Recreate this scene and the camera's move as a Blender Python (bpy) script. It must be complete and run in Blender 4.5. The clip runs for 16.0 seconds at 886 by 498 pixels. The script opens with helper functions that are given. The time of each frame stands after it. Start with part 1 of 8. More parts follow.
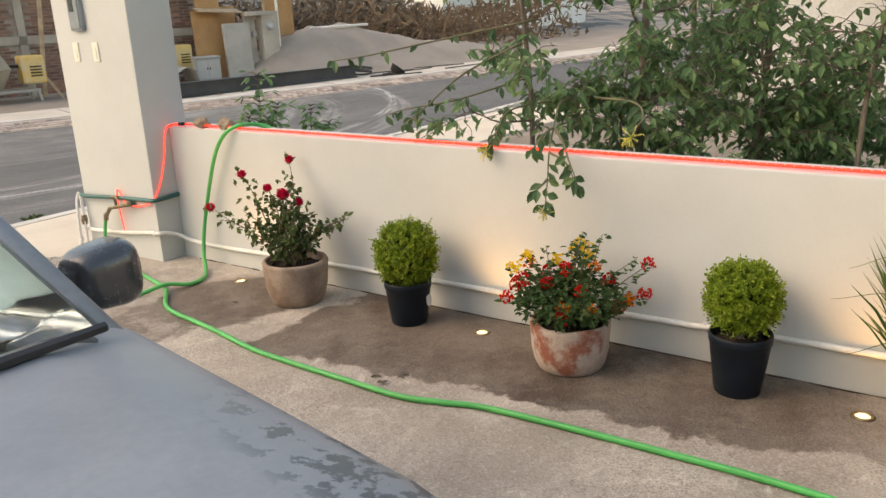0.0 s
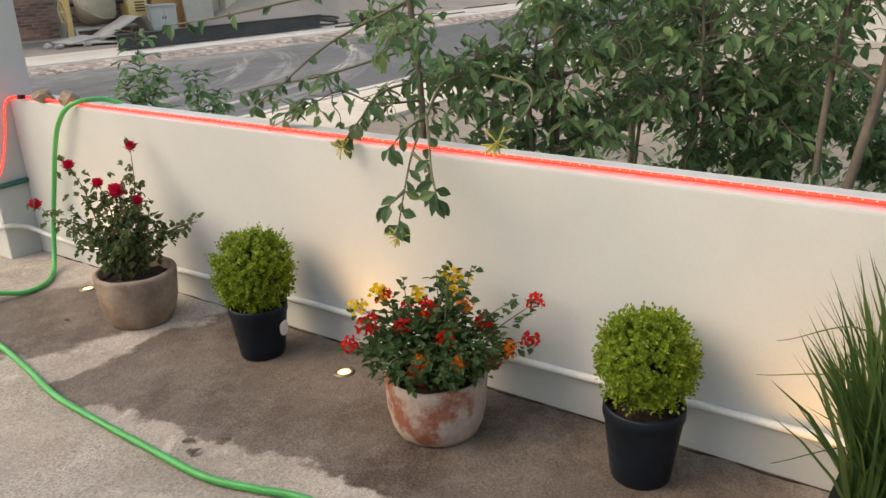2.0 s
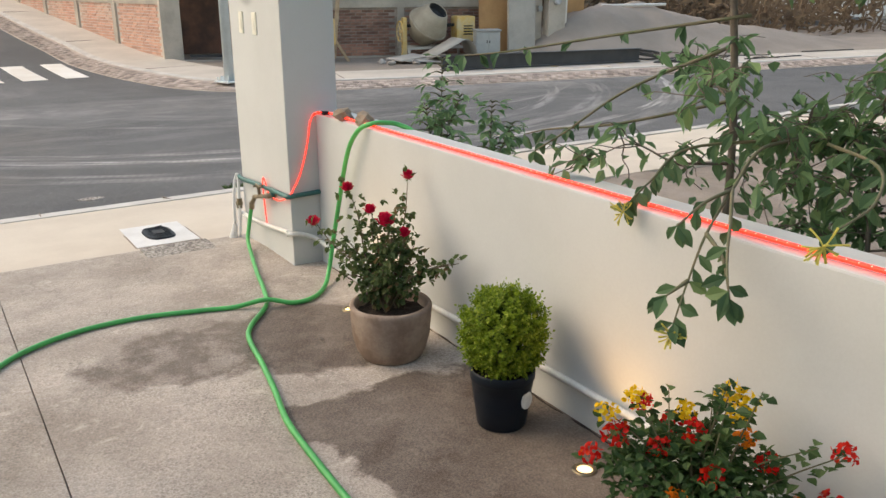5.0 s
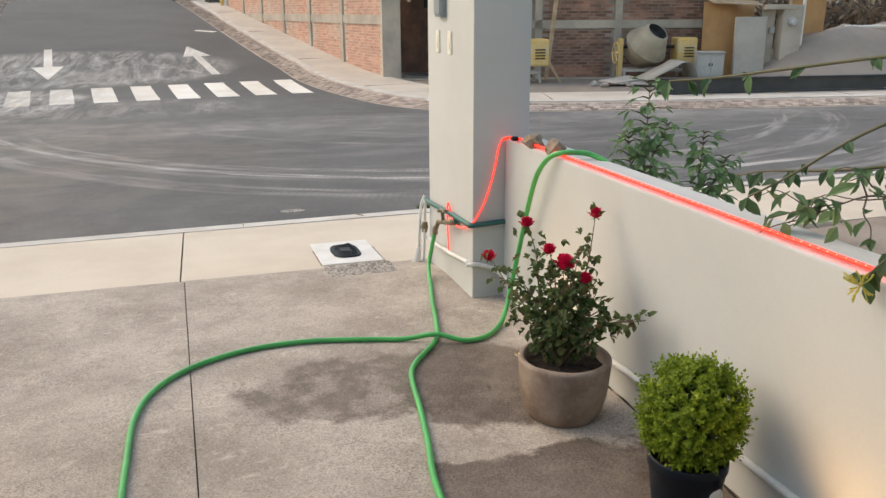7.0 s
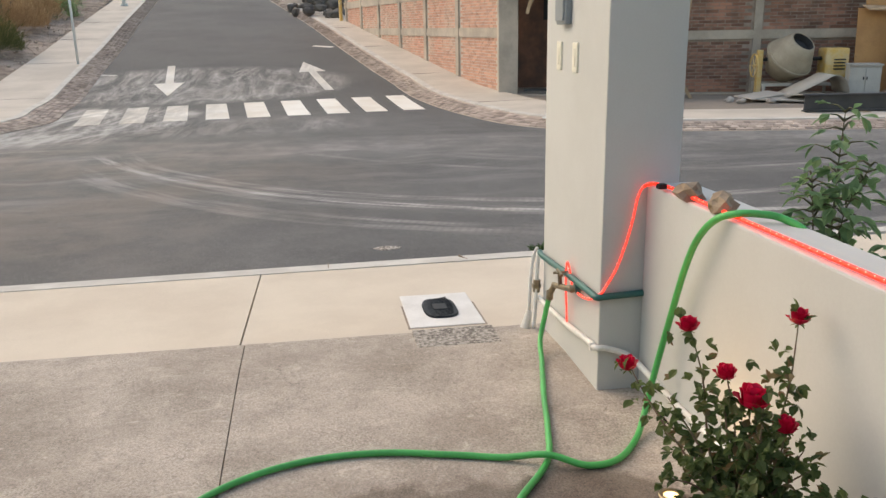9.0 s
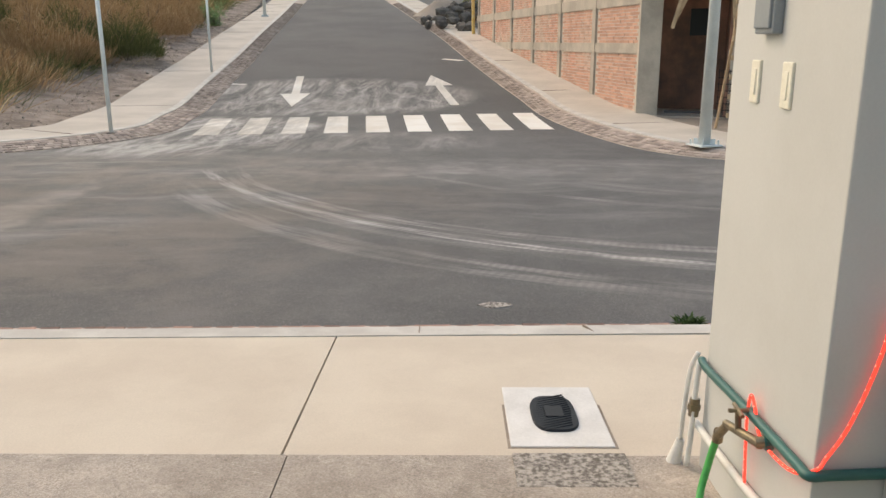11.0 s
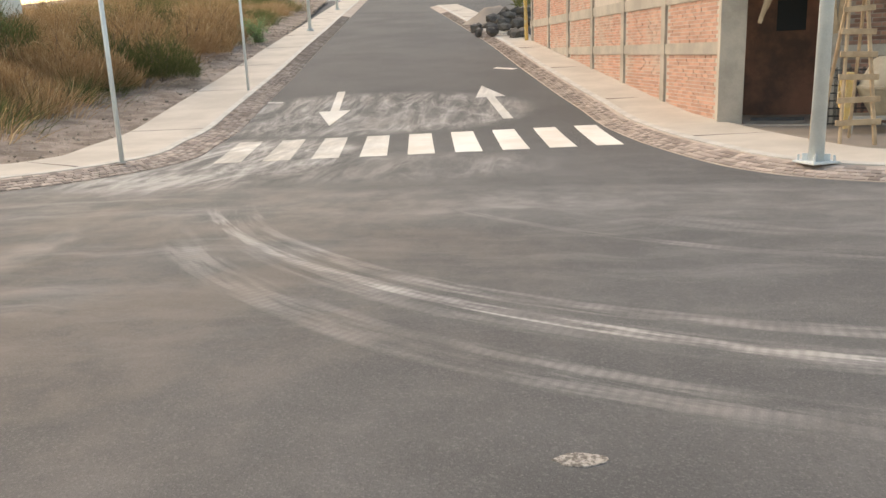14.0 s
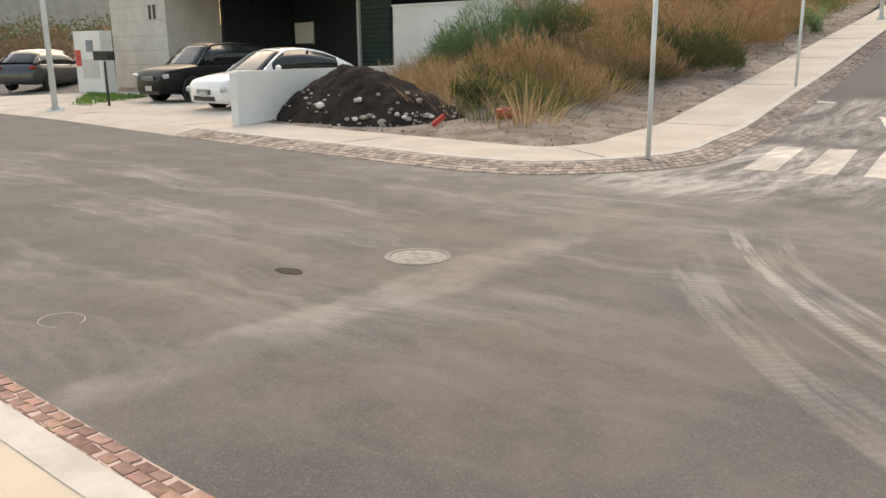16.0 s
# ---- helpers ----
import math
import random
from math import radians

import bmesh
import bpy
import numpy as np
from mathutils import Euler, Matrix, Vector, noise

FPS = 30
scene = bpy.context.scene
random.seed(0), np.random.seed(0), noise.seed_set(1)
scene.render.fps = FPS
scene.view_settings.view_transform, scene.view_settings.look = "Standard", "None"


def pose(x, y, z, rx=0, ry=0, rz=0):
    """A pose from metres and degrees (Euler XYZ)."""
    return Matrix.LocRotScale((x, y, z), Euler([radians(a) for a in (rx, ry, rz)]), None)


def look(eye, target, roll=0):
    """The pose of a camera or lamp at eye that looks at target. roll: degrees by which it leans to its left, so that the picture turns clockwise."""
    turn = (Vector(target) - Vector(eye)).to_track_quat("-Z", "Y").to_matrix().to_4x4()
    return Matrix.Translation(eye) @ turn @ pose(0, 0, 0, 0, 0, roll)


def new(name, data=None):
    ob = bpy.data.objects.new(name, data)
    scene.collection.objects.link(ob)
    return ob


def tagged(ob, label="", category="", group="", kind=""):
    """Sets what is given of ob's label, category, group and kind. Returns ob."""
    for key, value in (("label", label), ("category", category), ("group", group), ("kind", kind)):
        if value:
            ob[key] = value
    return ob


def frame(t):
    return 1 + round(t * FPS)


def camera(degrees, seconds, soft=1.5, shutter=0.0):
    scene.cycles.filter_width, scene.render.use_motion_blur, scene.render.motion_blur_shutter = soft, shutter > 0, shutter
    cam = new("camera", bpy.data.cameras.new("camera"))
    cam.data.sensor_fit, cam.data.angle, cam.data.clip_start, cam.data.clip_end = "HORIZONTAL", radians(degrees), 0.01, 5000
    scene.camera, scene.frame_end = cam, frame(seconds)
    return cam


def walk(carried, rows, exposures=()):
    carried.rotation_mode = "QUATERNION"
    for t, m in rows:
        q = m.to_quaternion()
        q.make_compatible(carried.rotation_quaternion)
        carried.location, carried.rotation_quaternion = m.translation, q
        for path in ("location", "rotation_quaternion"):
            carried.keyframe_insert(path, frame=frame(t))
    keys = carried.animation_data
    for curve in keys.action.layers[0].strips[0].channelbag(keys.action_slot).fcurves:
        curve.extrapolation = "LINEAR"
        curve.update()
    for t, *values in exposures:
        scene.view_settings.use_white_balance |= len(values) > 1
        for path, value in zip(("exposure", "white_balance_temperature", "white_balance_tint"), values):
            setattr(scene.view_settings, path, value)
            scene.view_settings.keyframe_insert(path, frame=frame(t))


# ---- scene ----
cam = camera(57.7, 16.0)
PATH = [
    (0, (0.481, 0.226, 1.435), (2.0, 1.389, 0.854), -2.5),
    (0.5, (0.686, 0.268, 1.46), (2.336, 1.236, 0.878), -1.2),
    (1, (0.964, 0.244, 1.45), (2.618, 1.195, 0.851), -0.8),
    (1.5, (1.186, 0.246, 1.428), (2.766, 1.294, 0.792), -2.2),
    (2, (1.387, 0.293, 1.435), (2.884, 1.42, 0.735), -2.2),
    (2.5, (1.509, 0.327, 1.434), (2.854, 1.64, 0.749), -0.4),
    (3, (1.574, 0.328, 1.426), (2.776, 1.779, 0.756), 0.6),
    (5.3, (1.71, 0.539, 1.438), (2.628, 2.208, 0.828), -0.4),
    (5.5, (1.679, 0.53, 1.442), (2.521, 2.241, 0.839), -0.6),
    (6, (1.711, 0.588, 1.436), (2.349, 2.389, 0.844), -0.7),
    (6.5, (1.855, 0.636, 1.434), (2.431, 2.463, 0.857), 0.3),
    (7, (1.933, 0.79, 1.415), (2.481, 2.626, 0.843), -0.3),
    (7.5, (1.964, 0.998, 1.432), (2.498, 2.843, 0.875), -0.7),
    (8, (2.038, 1.192, 1.412), (2.472, 3.066, 0.865), -0.2),
    (8.5, (2.16, 1.443, 1.42), (2.475, 3.348, 0.898), -0.9),
    (9, (2.187, 1.695, 1.385), (2.463, 3.601, 0.847), -1.1),
    (9.5, (2.203, 1.949, 1.392), (2.445, 3.857, 0.844), -1.2),
    (10, (2.275, 2.231, 1.376), (2.394, 4.157, 0.848), -0.5),
    (10.2, (2.291, 2.34, 1.373), (2.376, 4.269, 0.852), -0.3),
    (12.3, (2.393, 3.51, 1.349), (2.258, 5.445, 0.859), -1.2),
    (12.5, (2.389, 3.641, 1.381), (2.252, 5.574, 0.888), -1.4),
    (13, (2.351, 3.966, 1.366), (2.211, 5.899, 0.875), -1.3),
    (13.5, (2.369, 4.318, 1.364), (2.194, 6.254, 0.894), -2.1),
    (14, (2.342, 4.626, 1.32), (2.178, 6.561, 0.843), -2.3),
    (14.5, (2.181, 4.938, 1.322), (1.881, 6.852, 0.826), -1.8),
    (15, (2.053, 5.248, 1.349), (1.34, 7.053, 0.867), -1.7),
    (15.5, (2.052, 5.368, 1.417), (1.028, 7.021, 0.951), -1.7),
    (16, (1.924, 5.501, 1.408), (0.655, 6.971, 0.931), -0.6),
]
walk(cam, [(r[0], look(*r[1:])) for r in PATH], [(0.0, 1.16, 8470, 14.0), (3.0, 1.08, 7700, 11.5), (7.0, 0.96, 7700, 12.0), (10.0, 0.84, 8030, 13.0), (12.5, 0.88, 8360, 12.5), (13.5, 1.00, 8525, 13.5), (14.5, 1.18, 8800, 14.0), (16.0, 1.13, 9075, 15.0)])

# ---- world, sun, exposure ----
world = bpy.data.worlds.new("world")
scene.world = world
world.use_nodes = True
wn = world.node_tree.nodes
sky = wn.new("ShaderNodeTexSky")
sky.sky_type = "NISHITA"
sky.sun_disc = False
sky.sun_elevation = radians(40)
sky.sun_rotation = radians(-48.4)
sky.air_density, sky.dust_density, sky.ozone_density = 1.6, 2.5, 2
wn["Background"].inputs["Strength"].default_value = 0.15
world.node_tree.links.new(sky.outputs[0], wn["Background"].inputs["Color"])
sun = new("sun", bpy.data.lights.new("sun", "SUN"))
sun.data.energy = 0.16
sun.data.angle = radians(50)
sun.data.color = (1.0, 0.93, 0.84)
sun.matrix_world = look((-4.5, 4, 5.05), (0, 0, 0))


# ---- materials ----
def nodes_of(name):
    m = bpy.data.materials.new(name)
    m.use_nodes = True
    nt = m.node_tree
    return m, nt, nt.nodes["Principled BSDF"]


def add(nt, kind, **inputs):
    n = nt.nodes.new(kind)
    for k, v in inputs.items():
        n.inputs[k].default_value = v
    return n


def math_node(nt, op, a, b=None, clamp=False):
    n = nt.nodes.new("ShaderNodeMath")
    n.operation, n.use_clamp = op, clamp
    for i, v in enumerate((a, b)):
        if v is None:
            continue
        if isinstance(v, (int, float)):
            n.inputs[i].default_value = v
        else:
            nt.links.new(v, n.inputs[i])
    return n.outputs[0]


def mix(nt, fac, a, b):
    n = nt.nodes.new("ShaderNodeMix")
    n.data_type = "RGBA"
    for i, v in ((0, fac), (6, a), (7, b)):
        if isinstance(v, (int, float)):
            n.inputs[i].default_value = v
        elif isinstance(v, tuple):
            n.inputs[i].default_value = (*v, 1)
        else:
            nt.links.new(v, n.inputs[i])
    return n.outputs[2]


def ramp(nt, v, lo, hi):
    n = nt.nodes.new("ShaderNodeMapRange")
    n.interpolation_type = "SMOOTHSTEP"
    n.inputs[1].default_value, n.inputs[2].default_value = lo, hi
    nt.links.new(v, n.inputs[0])
    return n.outputs[0]


def noise_of(nt, vec, scale, detail=5, rough=0.6, distort=0.0):
    n = add(nt, "ShaderNodeTexNoise", Scale=scale, Detail=detail, Roughness=rough, Distortion=distort)
    nt.links.new(vec, n.inputs["Vector"])
    return n.outputs[0]


def bump_to(nt, bsdf, height, strength, distance):
    b = add(nt, "ShaderNodeBump", Strength=strength, Distance=distance)
    nt.links.new(height, b.inputs["Height"])
    nt.links.new(b.outputs[0], bsdf.inputs["Normal"])


def surface(name, c1, c2, scale=3.0, rough=0.75, grain=80.0, bump=0.3, depth=0.003, metal=0.0, spread=0.0, contrast=0.35, coat=0.0, speck=0.36, mid=0.5):
    """A surface of two tones: blotches of size 1/scale, and a fine grain with relief. spread: variation from piece to piece."""
    m, nt, p = nodes_of(name)
    co = nt.nodes.new("ShaderNodeTexCoord").outputs["Object"]
    big = ramp(nt, noise_of(nt, co, scale), mid - contrast / 2, mid + contrast / 2)
    fine = noise_of(nt, co, grain, 3, 0.7)
    col = mix(nt, big, c1, c2)
    shade = math_node(nt, "ADD", math_node(nt, "MULTIPLY", fine, speck), 1 - speck / 2)
    if spread:
        r = nt.nodes.new("ShaderNodeObjectInfo").outputs["Random"]
        g = nt.nodes.new("ShaderNodeNewGeometry").outputs["Random Per Island"]
        both = math_node(nt, "FRACT", math_node(nt, "ADD", r, g))
        shade = math_node(nt, "MULTIPLY", shade, math_node(nt, "ADD", math_node(nt, "MULTIPLY", both, spread * 2), 1 - spread))
    v = nt.nodes.new("ShaderNodeVectorMath")
    v.operation = "SCALE"
    nt.links.new(col, v.inputs[0])
    nt.links.new(shade, v.inputs[3])
    nt.links.new(v.outputs[0], p.inputs["Base Color"])
    nt.links.new(math_node(nt, "ADD", math_node(nt, "MULTIPLY", fine, 0.2), rough - 0.1, True), p.inputs["Roughness"])
    p.inputs["Metallic"].default_value = metal
    p.inputs["Coat Weight"].default_value = coat
    if rough > 0.72:
        p.inputs["Specular IOR Level"].default_value = 0.2
    if bump:
        bump_to(nt, p, fine, bump, depth)
    return m


def leaf_material(name, c1, c2, c3, shine=0.45):
    """Leaves: each one its own mix of three greens, with light coming through."""
    m, nt, p = nodes_of(name)
    r = nt.nodes.new("ShaderNodeNewGeometry").outputs["Random Per Island"]
    co = nt.nodes.new("ShaderNodeTexCoord").outputs["Object"]
    col = mix(nt, ramp(nt, r, 0.0, 0.75), c1, c2)
    col = mix(nt, ramp(nt, r, 0.8, 1.0), col, c3)
    col = mix(nt, math_node(nt, "MULTIPLY", noise_of(nt, co, 60, 2), 0.3), col, c2)
    nt.links.new(col, p.inputs["Base Color"])
    p.inputs["Roughness"].default_value = shine
    p.inputs["Specular IOR Level"].default_value = 0.25
    t = nt.nodes.new("ShaderNodeBsdfTranslucent")
    nt.links.new(col, t.inputs[0])
    s = nt.nodes.new("ShaderNodeMixShader")
    s.inputs[0].default_value = 0.48
    nt.links.new(p.outputs[0], s.inputs[1])
    nt.links.new(t.outputs[0], s.inputs[2])
    nt.links.new(s.outputs[0], nt.nodes["Material Output"].inputs[0])
    return m


def glow(name, colour, strength):
    m, nt, p = nodes_of(name)
    p.inputs["Base Color"].default_value = (*colour, 1)
    p.inputs["Emission Color"].default_value = (*colour, 1)
    p.inputs["Emission Strength"].default_value = strength
    return m


def ring(nt, x, y, cx, cy, radius, width):
    """1 on a circle's line, falling to 0 at half the width from it."""
    dx, dy = math_node(nt, "SUBTRACT", x, cx), math_node(nt, "SUBTRACT", y, cy)
    d = math_node(nt, "SQRT", math_node(nt, "ADD", math_node(nt, "MULTIPLY", dx, dx), math_node(nt, "MULTIPLY", dy, dy)))
    return ramp(nt, math_node(nt, "ABSOLUTE", math_node(nt, "SUBTRACT", d, radius)), width / 2, width / 5)


def wheel_track(nt, x, y, cx, cy, radius, width, seed, fine=10.0):
    """A curved dust track: tread lines along the curve, broken into lengths."""
    dx, dy = math_node(nt, "SUBTRACT", x, cx), math_node(nt, "SUBTRACT", y, cy)
    d = math_node(nt, "SQRT", math_node(nt, "ADD", math_node(nt, "MULTIPLY", dx, dx), math_node(nt, "MULTIPLY", dy, dy)))
    a = math_node(nt, "MULTIPLY", math_node(nt, "ARCTAN2", dy, dx), radius)
    band_mask = ramp(nt, math_node(nt, "ABSOLUTE", math_node(nt, "SUBTRACT", d, radius)), width / 2, width / 3.2)
    v = nt.nodes.new("ShaderNodeCombineXYZ")
    nt.links.new(math_node(nt, "MULTIPLY", d, fine), v.inputs[0])
    nt.links.new(math_node(nt, "MULTIPLY", a, 0.9), v.inputs[1])
    v.inputs[2].default_value = seed
    tread = math_node(nt, "ADD", math_node(nt, "MULTIPLY", math_node(nt, "SINE", math_node(nt, "MULTIPLY", a, 92.0)), 0.16), 0.84)
    lines = math_node(nt, "MULTIPLY", ramp(nt, noise_of(nt, v.outputs[0], 1.0, 3, 0.6), 0.36, 0.60), tread)
    w = nt.nodes.new("ShaderNodeCombineXYZ")
    nt.links.new(math_node(nt, "MULTIPLY", d, 1.6), w.inputs[0])
    nt.links.new(math_node(nt, "MULTIPLY", a, 0.8), w.inputs[1])
    w.inputs[2].default_value = seed + 5
    broken = ramp(nt, noise_of(nt, w.outputs[0], 1.0, 3, 0.6), 0.30, 0.62)
    return math_node(nt, "MULTIPLY", band_mask, math_node(nt, "MULTIPLY", lines, math_node(nt, "ADD", math_node(nt, "MULTIPLY", broken, 0.8), 0.2)))


def blob(nt, x, y, cx, cy, rx, ry, soft=0.5):
    """1 in an ellipse, falling off towards and past its edge."""
    dx = math_node(nt, "DIVIDE", math_node(nt, "SUBTRACT", x, cx), rx)
    dy = math_node(nt, "DIVIDE", math_node(nt, "SUBTRACT", y, cy), ry)
    d = math_node(nt, "ADD", math_node(nt, "MULTIPLY", dx, dx), math_node(nt, "MULTIPLY", dy, dy))
    return ramp(nt, d, 1 + soft, 1 - soft)


def stretched(nt, co, turn, sx, sy):
    n = nt.nodes.new("ShaderNodeMapping")
    n.inputs["Rotation"].default_value = (0, 0, radians(turn))
    n.inputs["Scale"].default_value = (sx, sy, 1)
    nt.links.new(co, n.inputs["Vector"])
    return n.outputs[0]


def add_noise(nt, co, scale, amount):
    """The coordinates, shaken by a noise."""
    n = add(nt, "ShaderNodeTexNoise", Scale=scale, Detail=4.0, Roughness=0.6)
    nt.links.new(co, n.inputs["Vector"])
    v = nt.nodes.new("ShaderNodeVectorMath")
    v.operation = "MULTIPLY_ADD"
    v.inputs[1].default_value = (amount, amount, amount)
    nt.links.new(n.outputs["Color"], v.inputs[0])
    nt.links.new(co, v.inputs[2])
    return v.outputs[0]


def most(nt, *values):
    out = values[0]
    for v in values[1:]:
        out = math_node(nt, "MAXIMUM", out, v)
    return out


def mud_swirl(nt, co):
    """Pale dried mud drawn out into long streaks by turning wheels."""
    a = ramp(nt, noise_of(nt, stretched(nt, co, 18, 1.3, 0.36), 0.9, 7, 0.70, 2.0), 0.36, 0.76)
    b = ramp(nt, noise_of(nt, stretched(nt, co, -30, 2.6, 0.4), 1.1, 6, 0.7, 1.2), 0.42, 0.70)
    return math_node(nt, "ADD", math_node(nt, "MULTIPLY", a, 0.75), math_node(nt, "MULTIPLY", b, 0.45), True)


def asphalt_material():
    m, nt, p = nodes_of("asphalt")
    co = nt.nodes.new("ShaderNodeTexCoord").outputs["Object"]
    xyz = nt.nodes.new("ShaderNodeSeparateXYZ")
    nt.links.new(co, xyz.inputs[0])
    x, y = xyz.outputs[0], xyz.outputs[1]
    grain = noise_of(nt, co, 170, 3, 0.8)
    stones = add(nt, "ShaderNodeTexVoronoi", Scale=110.0)
    nt.links.new(co, stones.inputs["Vector"])
    base = mix(nt, ramp(nt, noise_of(nt, co, 0.35), 0.35, 0.65), (0.072, 0.071, 0.071), (0.100, 0.098, 0.096))
    base = mix(nt, math_node(nt, "MULTIPLY", ramp(nt, grain, 0.52, 0.80), 0.7), base, (0.24, 0.235, 0.225))
    cell = nt.nodes.new("ShaderNodeSeparateColor")
    nt.links.new(stones.outputs[1], cell.inputs[0])
    base = mix(nt, math_node(nt, "MULTIPLY", ramp(nt, cell.outputs[0], 0.72, 1.0), 0.3), base, (0.24, 0.23, 0.22))
    base = mix(nt, math_node(nt, "MULTIPLY", ramp(nt, cell.outputs[1], 0.6, 1.0), 0.4), base, (0.045, 0.045, 0.045))
    # loose dust: wide drifts, wheel tracks that sweep into the side street, dry mud at the crossing
    patchy = ramp(nt, noise_of(nt, co, 1.6, 6, 0.7), 0.38, 0.72)
    wobble = noise_of(nt, co, 1.1, 3)
    wx = math_node(nt, "ADD", x, math_node(nt, "MULTIPLY", math_node(nt, "SUBTRACT", wobble, 0.5), 0.7))
    fade = math_node(nt, "MULTIPLY", ramp(nt, x, -1.6, 0.0), ramp(nt, y, 14.5, 12.0))
    tracks = most(nt,
                  math_node(nt, "MULTIPLY", wheel_track(nt, x, y, 6.585, 16.01, 8.05, 0.17, 1.0), 1.3),
                  math_node(nt, "MULTIPLY", wheel_track(nt, x, y, 6.16, 15.0, 7.67, 0.44, 2.0), 0.45),
                  math_node(nt, "MULTIPLY", wheel_track(nt, x, y, 5.45, 14.855, 6.20, 0.24, 3.0), 0.60),
                  math_node(nt, "MULTIPLY", wheel_track(nt, x, y, 5.75, 14.9, 6.75, 0.40, 6.0), 0.40),
                  math_node(nt, "MULTIPLY", wheel_track(nt, x, y, 6.86, 16.34, 6.39, 0.16, 4.0), 0.40),
                  math_node(nt, "MULTIPLY", wheel_track(nt, x, y, 6.86, 16.34, 5.6, 0.6, 5.0), 0.22))
    tracks = math_node(nt, "MULTIPLY", tracks, fade, True)
    swirl = mud_swirl(nt, co)
    mud = math_node(nt, "MULTIPLY", most(nt, blob(nt, wx, y, -0.9, 22.6, 3.6, 2.7, 0.35), math_node(nt, "MULTIPLY", blob(nt, wx, y, -2.2, 16.7, 2.1, 2.8, 0.5), 1.4), math_node(nt, "MULTIPLY", blob(nt, wx, y, 0.6, 15.6, 2.2, 1.4, 0.6), 0.5)), swirl)
    drift = most(nt, math_node(nt, "MULTIPLY", blob(nt, wx, y, 0.8, 12.6, 5.5, 1.0, 0.9), 0.26),
                 math_node(nt, "MULTIPLY", blob(nt, wx, y, 9.0, 12.2, 5.0, 1.0, 0.9), 0.25),
                 math_node(nt, "MULTIPLY", blob(nt, wx, y, -1.75, 9.6, 0.26, 3.2, 0.8), 0.42),
                 math_node(nt, "MULTIPLY", blob(nt, wx, y, -3.6, 13.6, 3.4, 0.7, 0.8), 0.3))
    drift = math_node(nt, "MULTIPLY", drift, math_node(nt, "ADD", math_node(nt, "MULTIPLY", patchy, 0.7), 0.3))
    # dust dragged along the street in long smears, thickest across the mouth of the side street
    smear = ramp(nt, noise_of(nt, stretched(nt, add_noise(nt, co, 0.4, 1.2), 6, 0.30, 1.9), 1.0, 7, 0.68), 0.46, 0.72)
    wide = most(nt, blob(nt, x, y, -6.0, 10.5, 7.0, 5.0, 0.8), math_node(nt, "MULTIPLY", blob(nt, x, y, 7.0, 11.0, 8.0, 3.0, 0.8), 0.6))
    film = math_node(nt, "MULTIPLY", math_node(nt, "ADD", math_node(nt, "MULTIPLY", patchy, 0.08), math_node(nt, "ADD", math_node(nt, "MULTIPLY", math_node(nt, "MULTIPLY", smear, wide), 0.34), 0.04)), ramp(nt, y, 21.0, 14.0))
    brown = math_node(nt, "MULTIPLY", blob(nt, wx, y, -1.2, 10.6, 3.4, 3.6, 0.9), ramp(nt, noise_of(nt, co, 0.8, 6, 0.7), 0.36, 0.62))
    dust = math_node(nt, "ADD", most(nt, math_node(nt, "MULTIPLY", tracks, 0.9), math_node(nt, "MULTIPLY", mud, 1.0), drift), film, True)
    dust = math_node(nt, "MULTIPLY", dust, math_node(nt, "ADD", math_node(nt, "MULTIPLY", grain, 0.7), 0.62), True)
    col = mix(nt, dust, base, mix(nt, ramp(nt, noise_of(nt, co, 0.5), 0.4, 0.6), (0.47, 0.45, 0.425), (0.43, 0.40, 0.365)))
    col = mix(nt, math_node(nt, "MULTIPLY", brown, 0.40), col, (0.22, 0.175, 0.14))
    nt.links.new(col, p.inputs["Base Color"])
    p.inputs["Roughness"].default_value = 0.88
    bump_to(nt, p, math_node(nt, "ADD", grain, stones.outputs[0]), 0.6, 0.005)
    return m


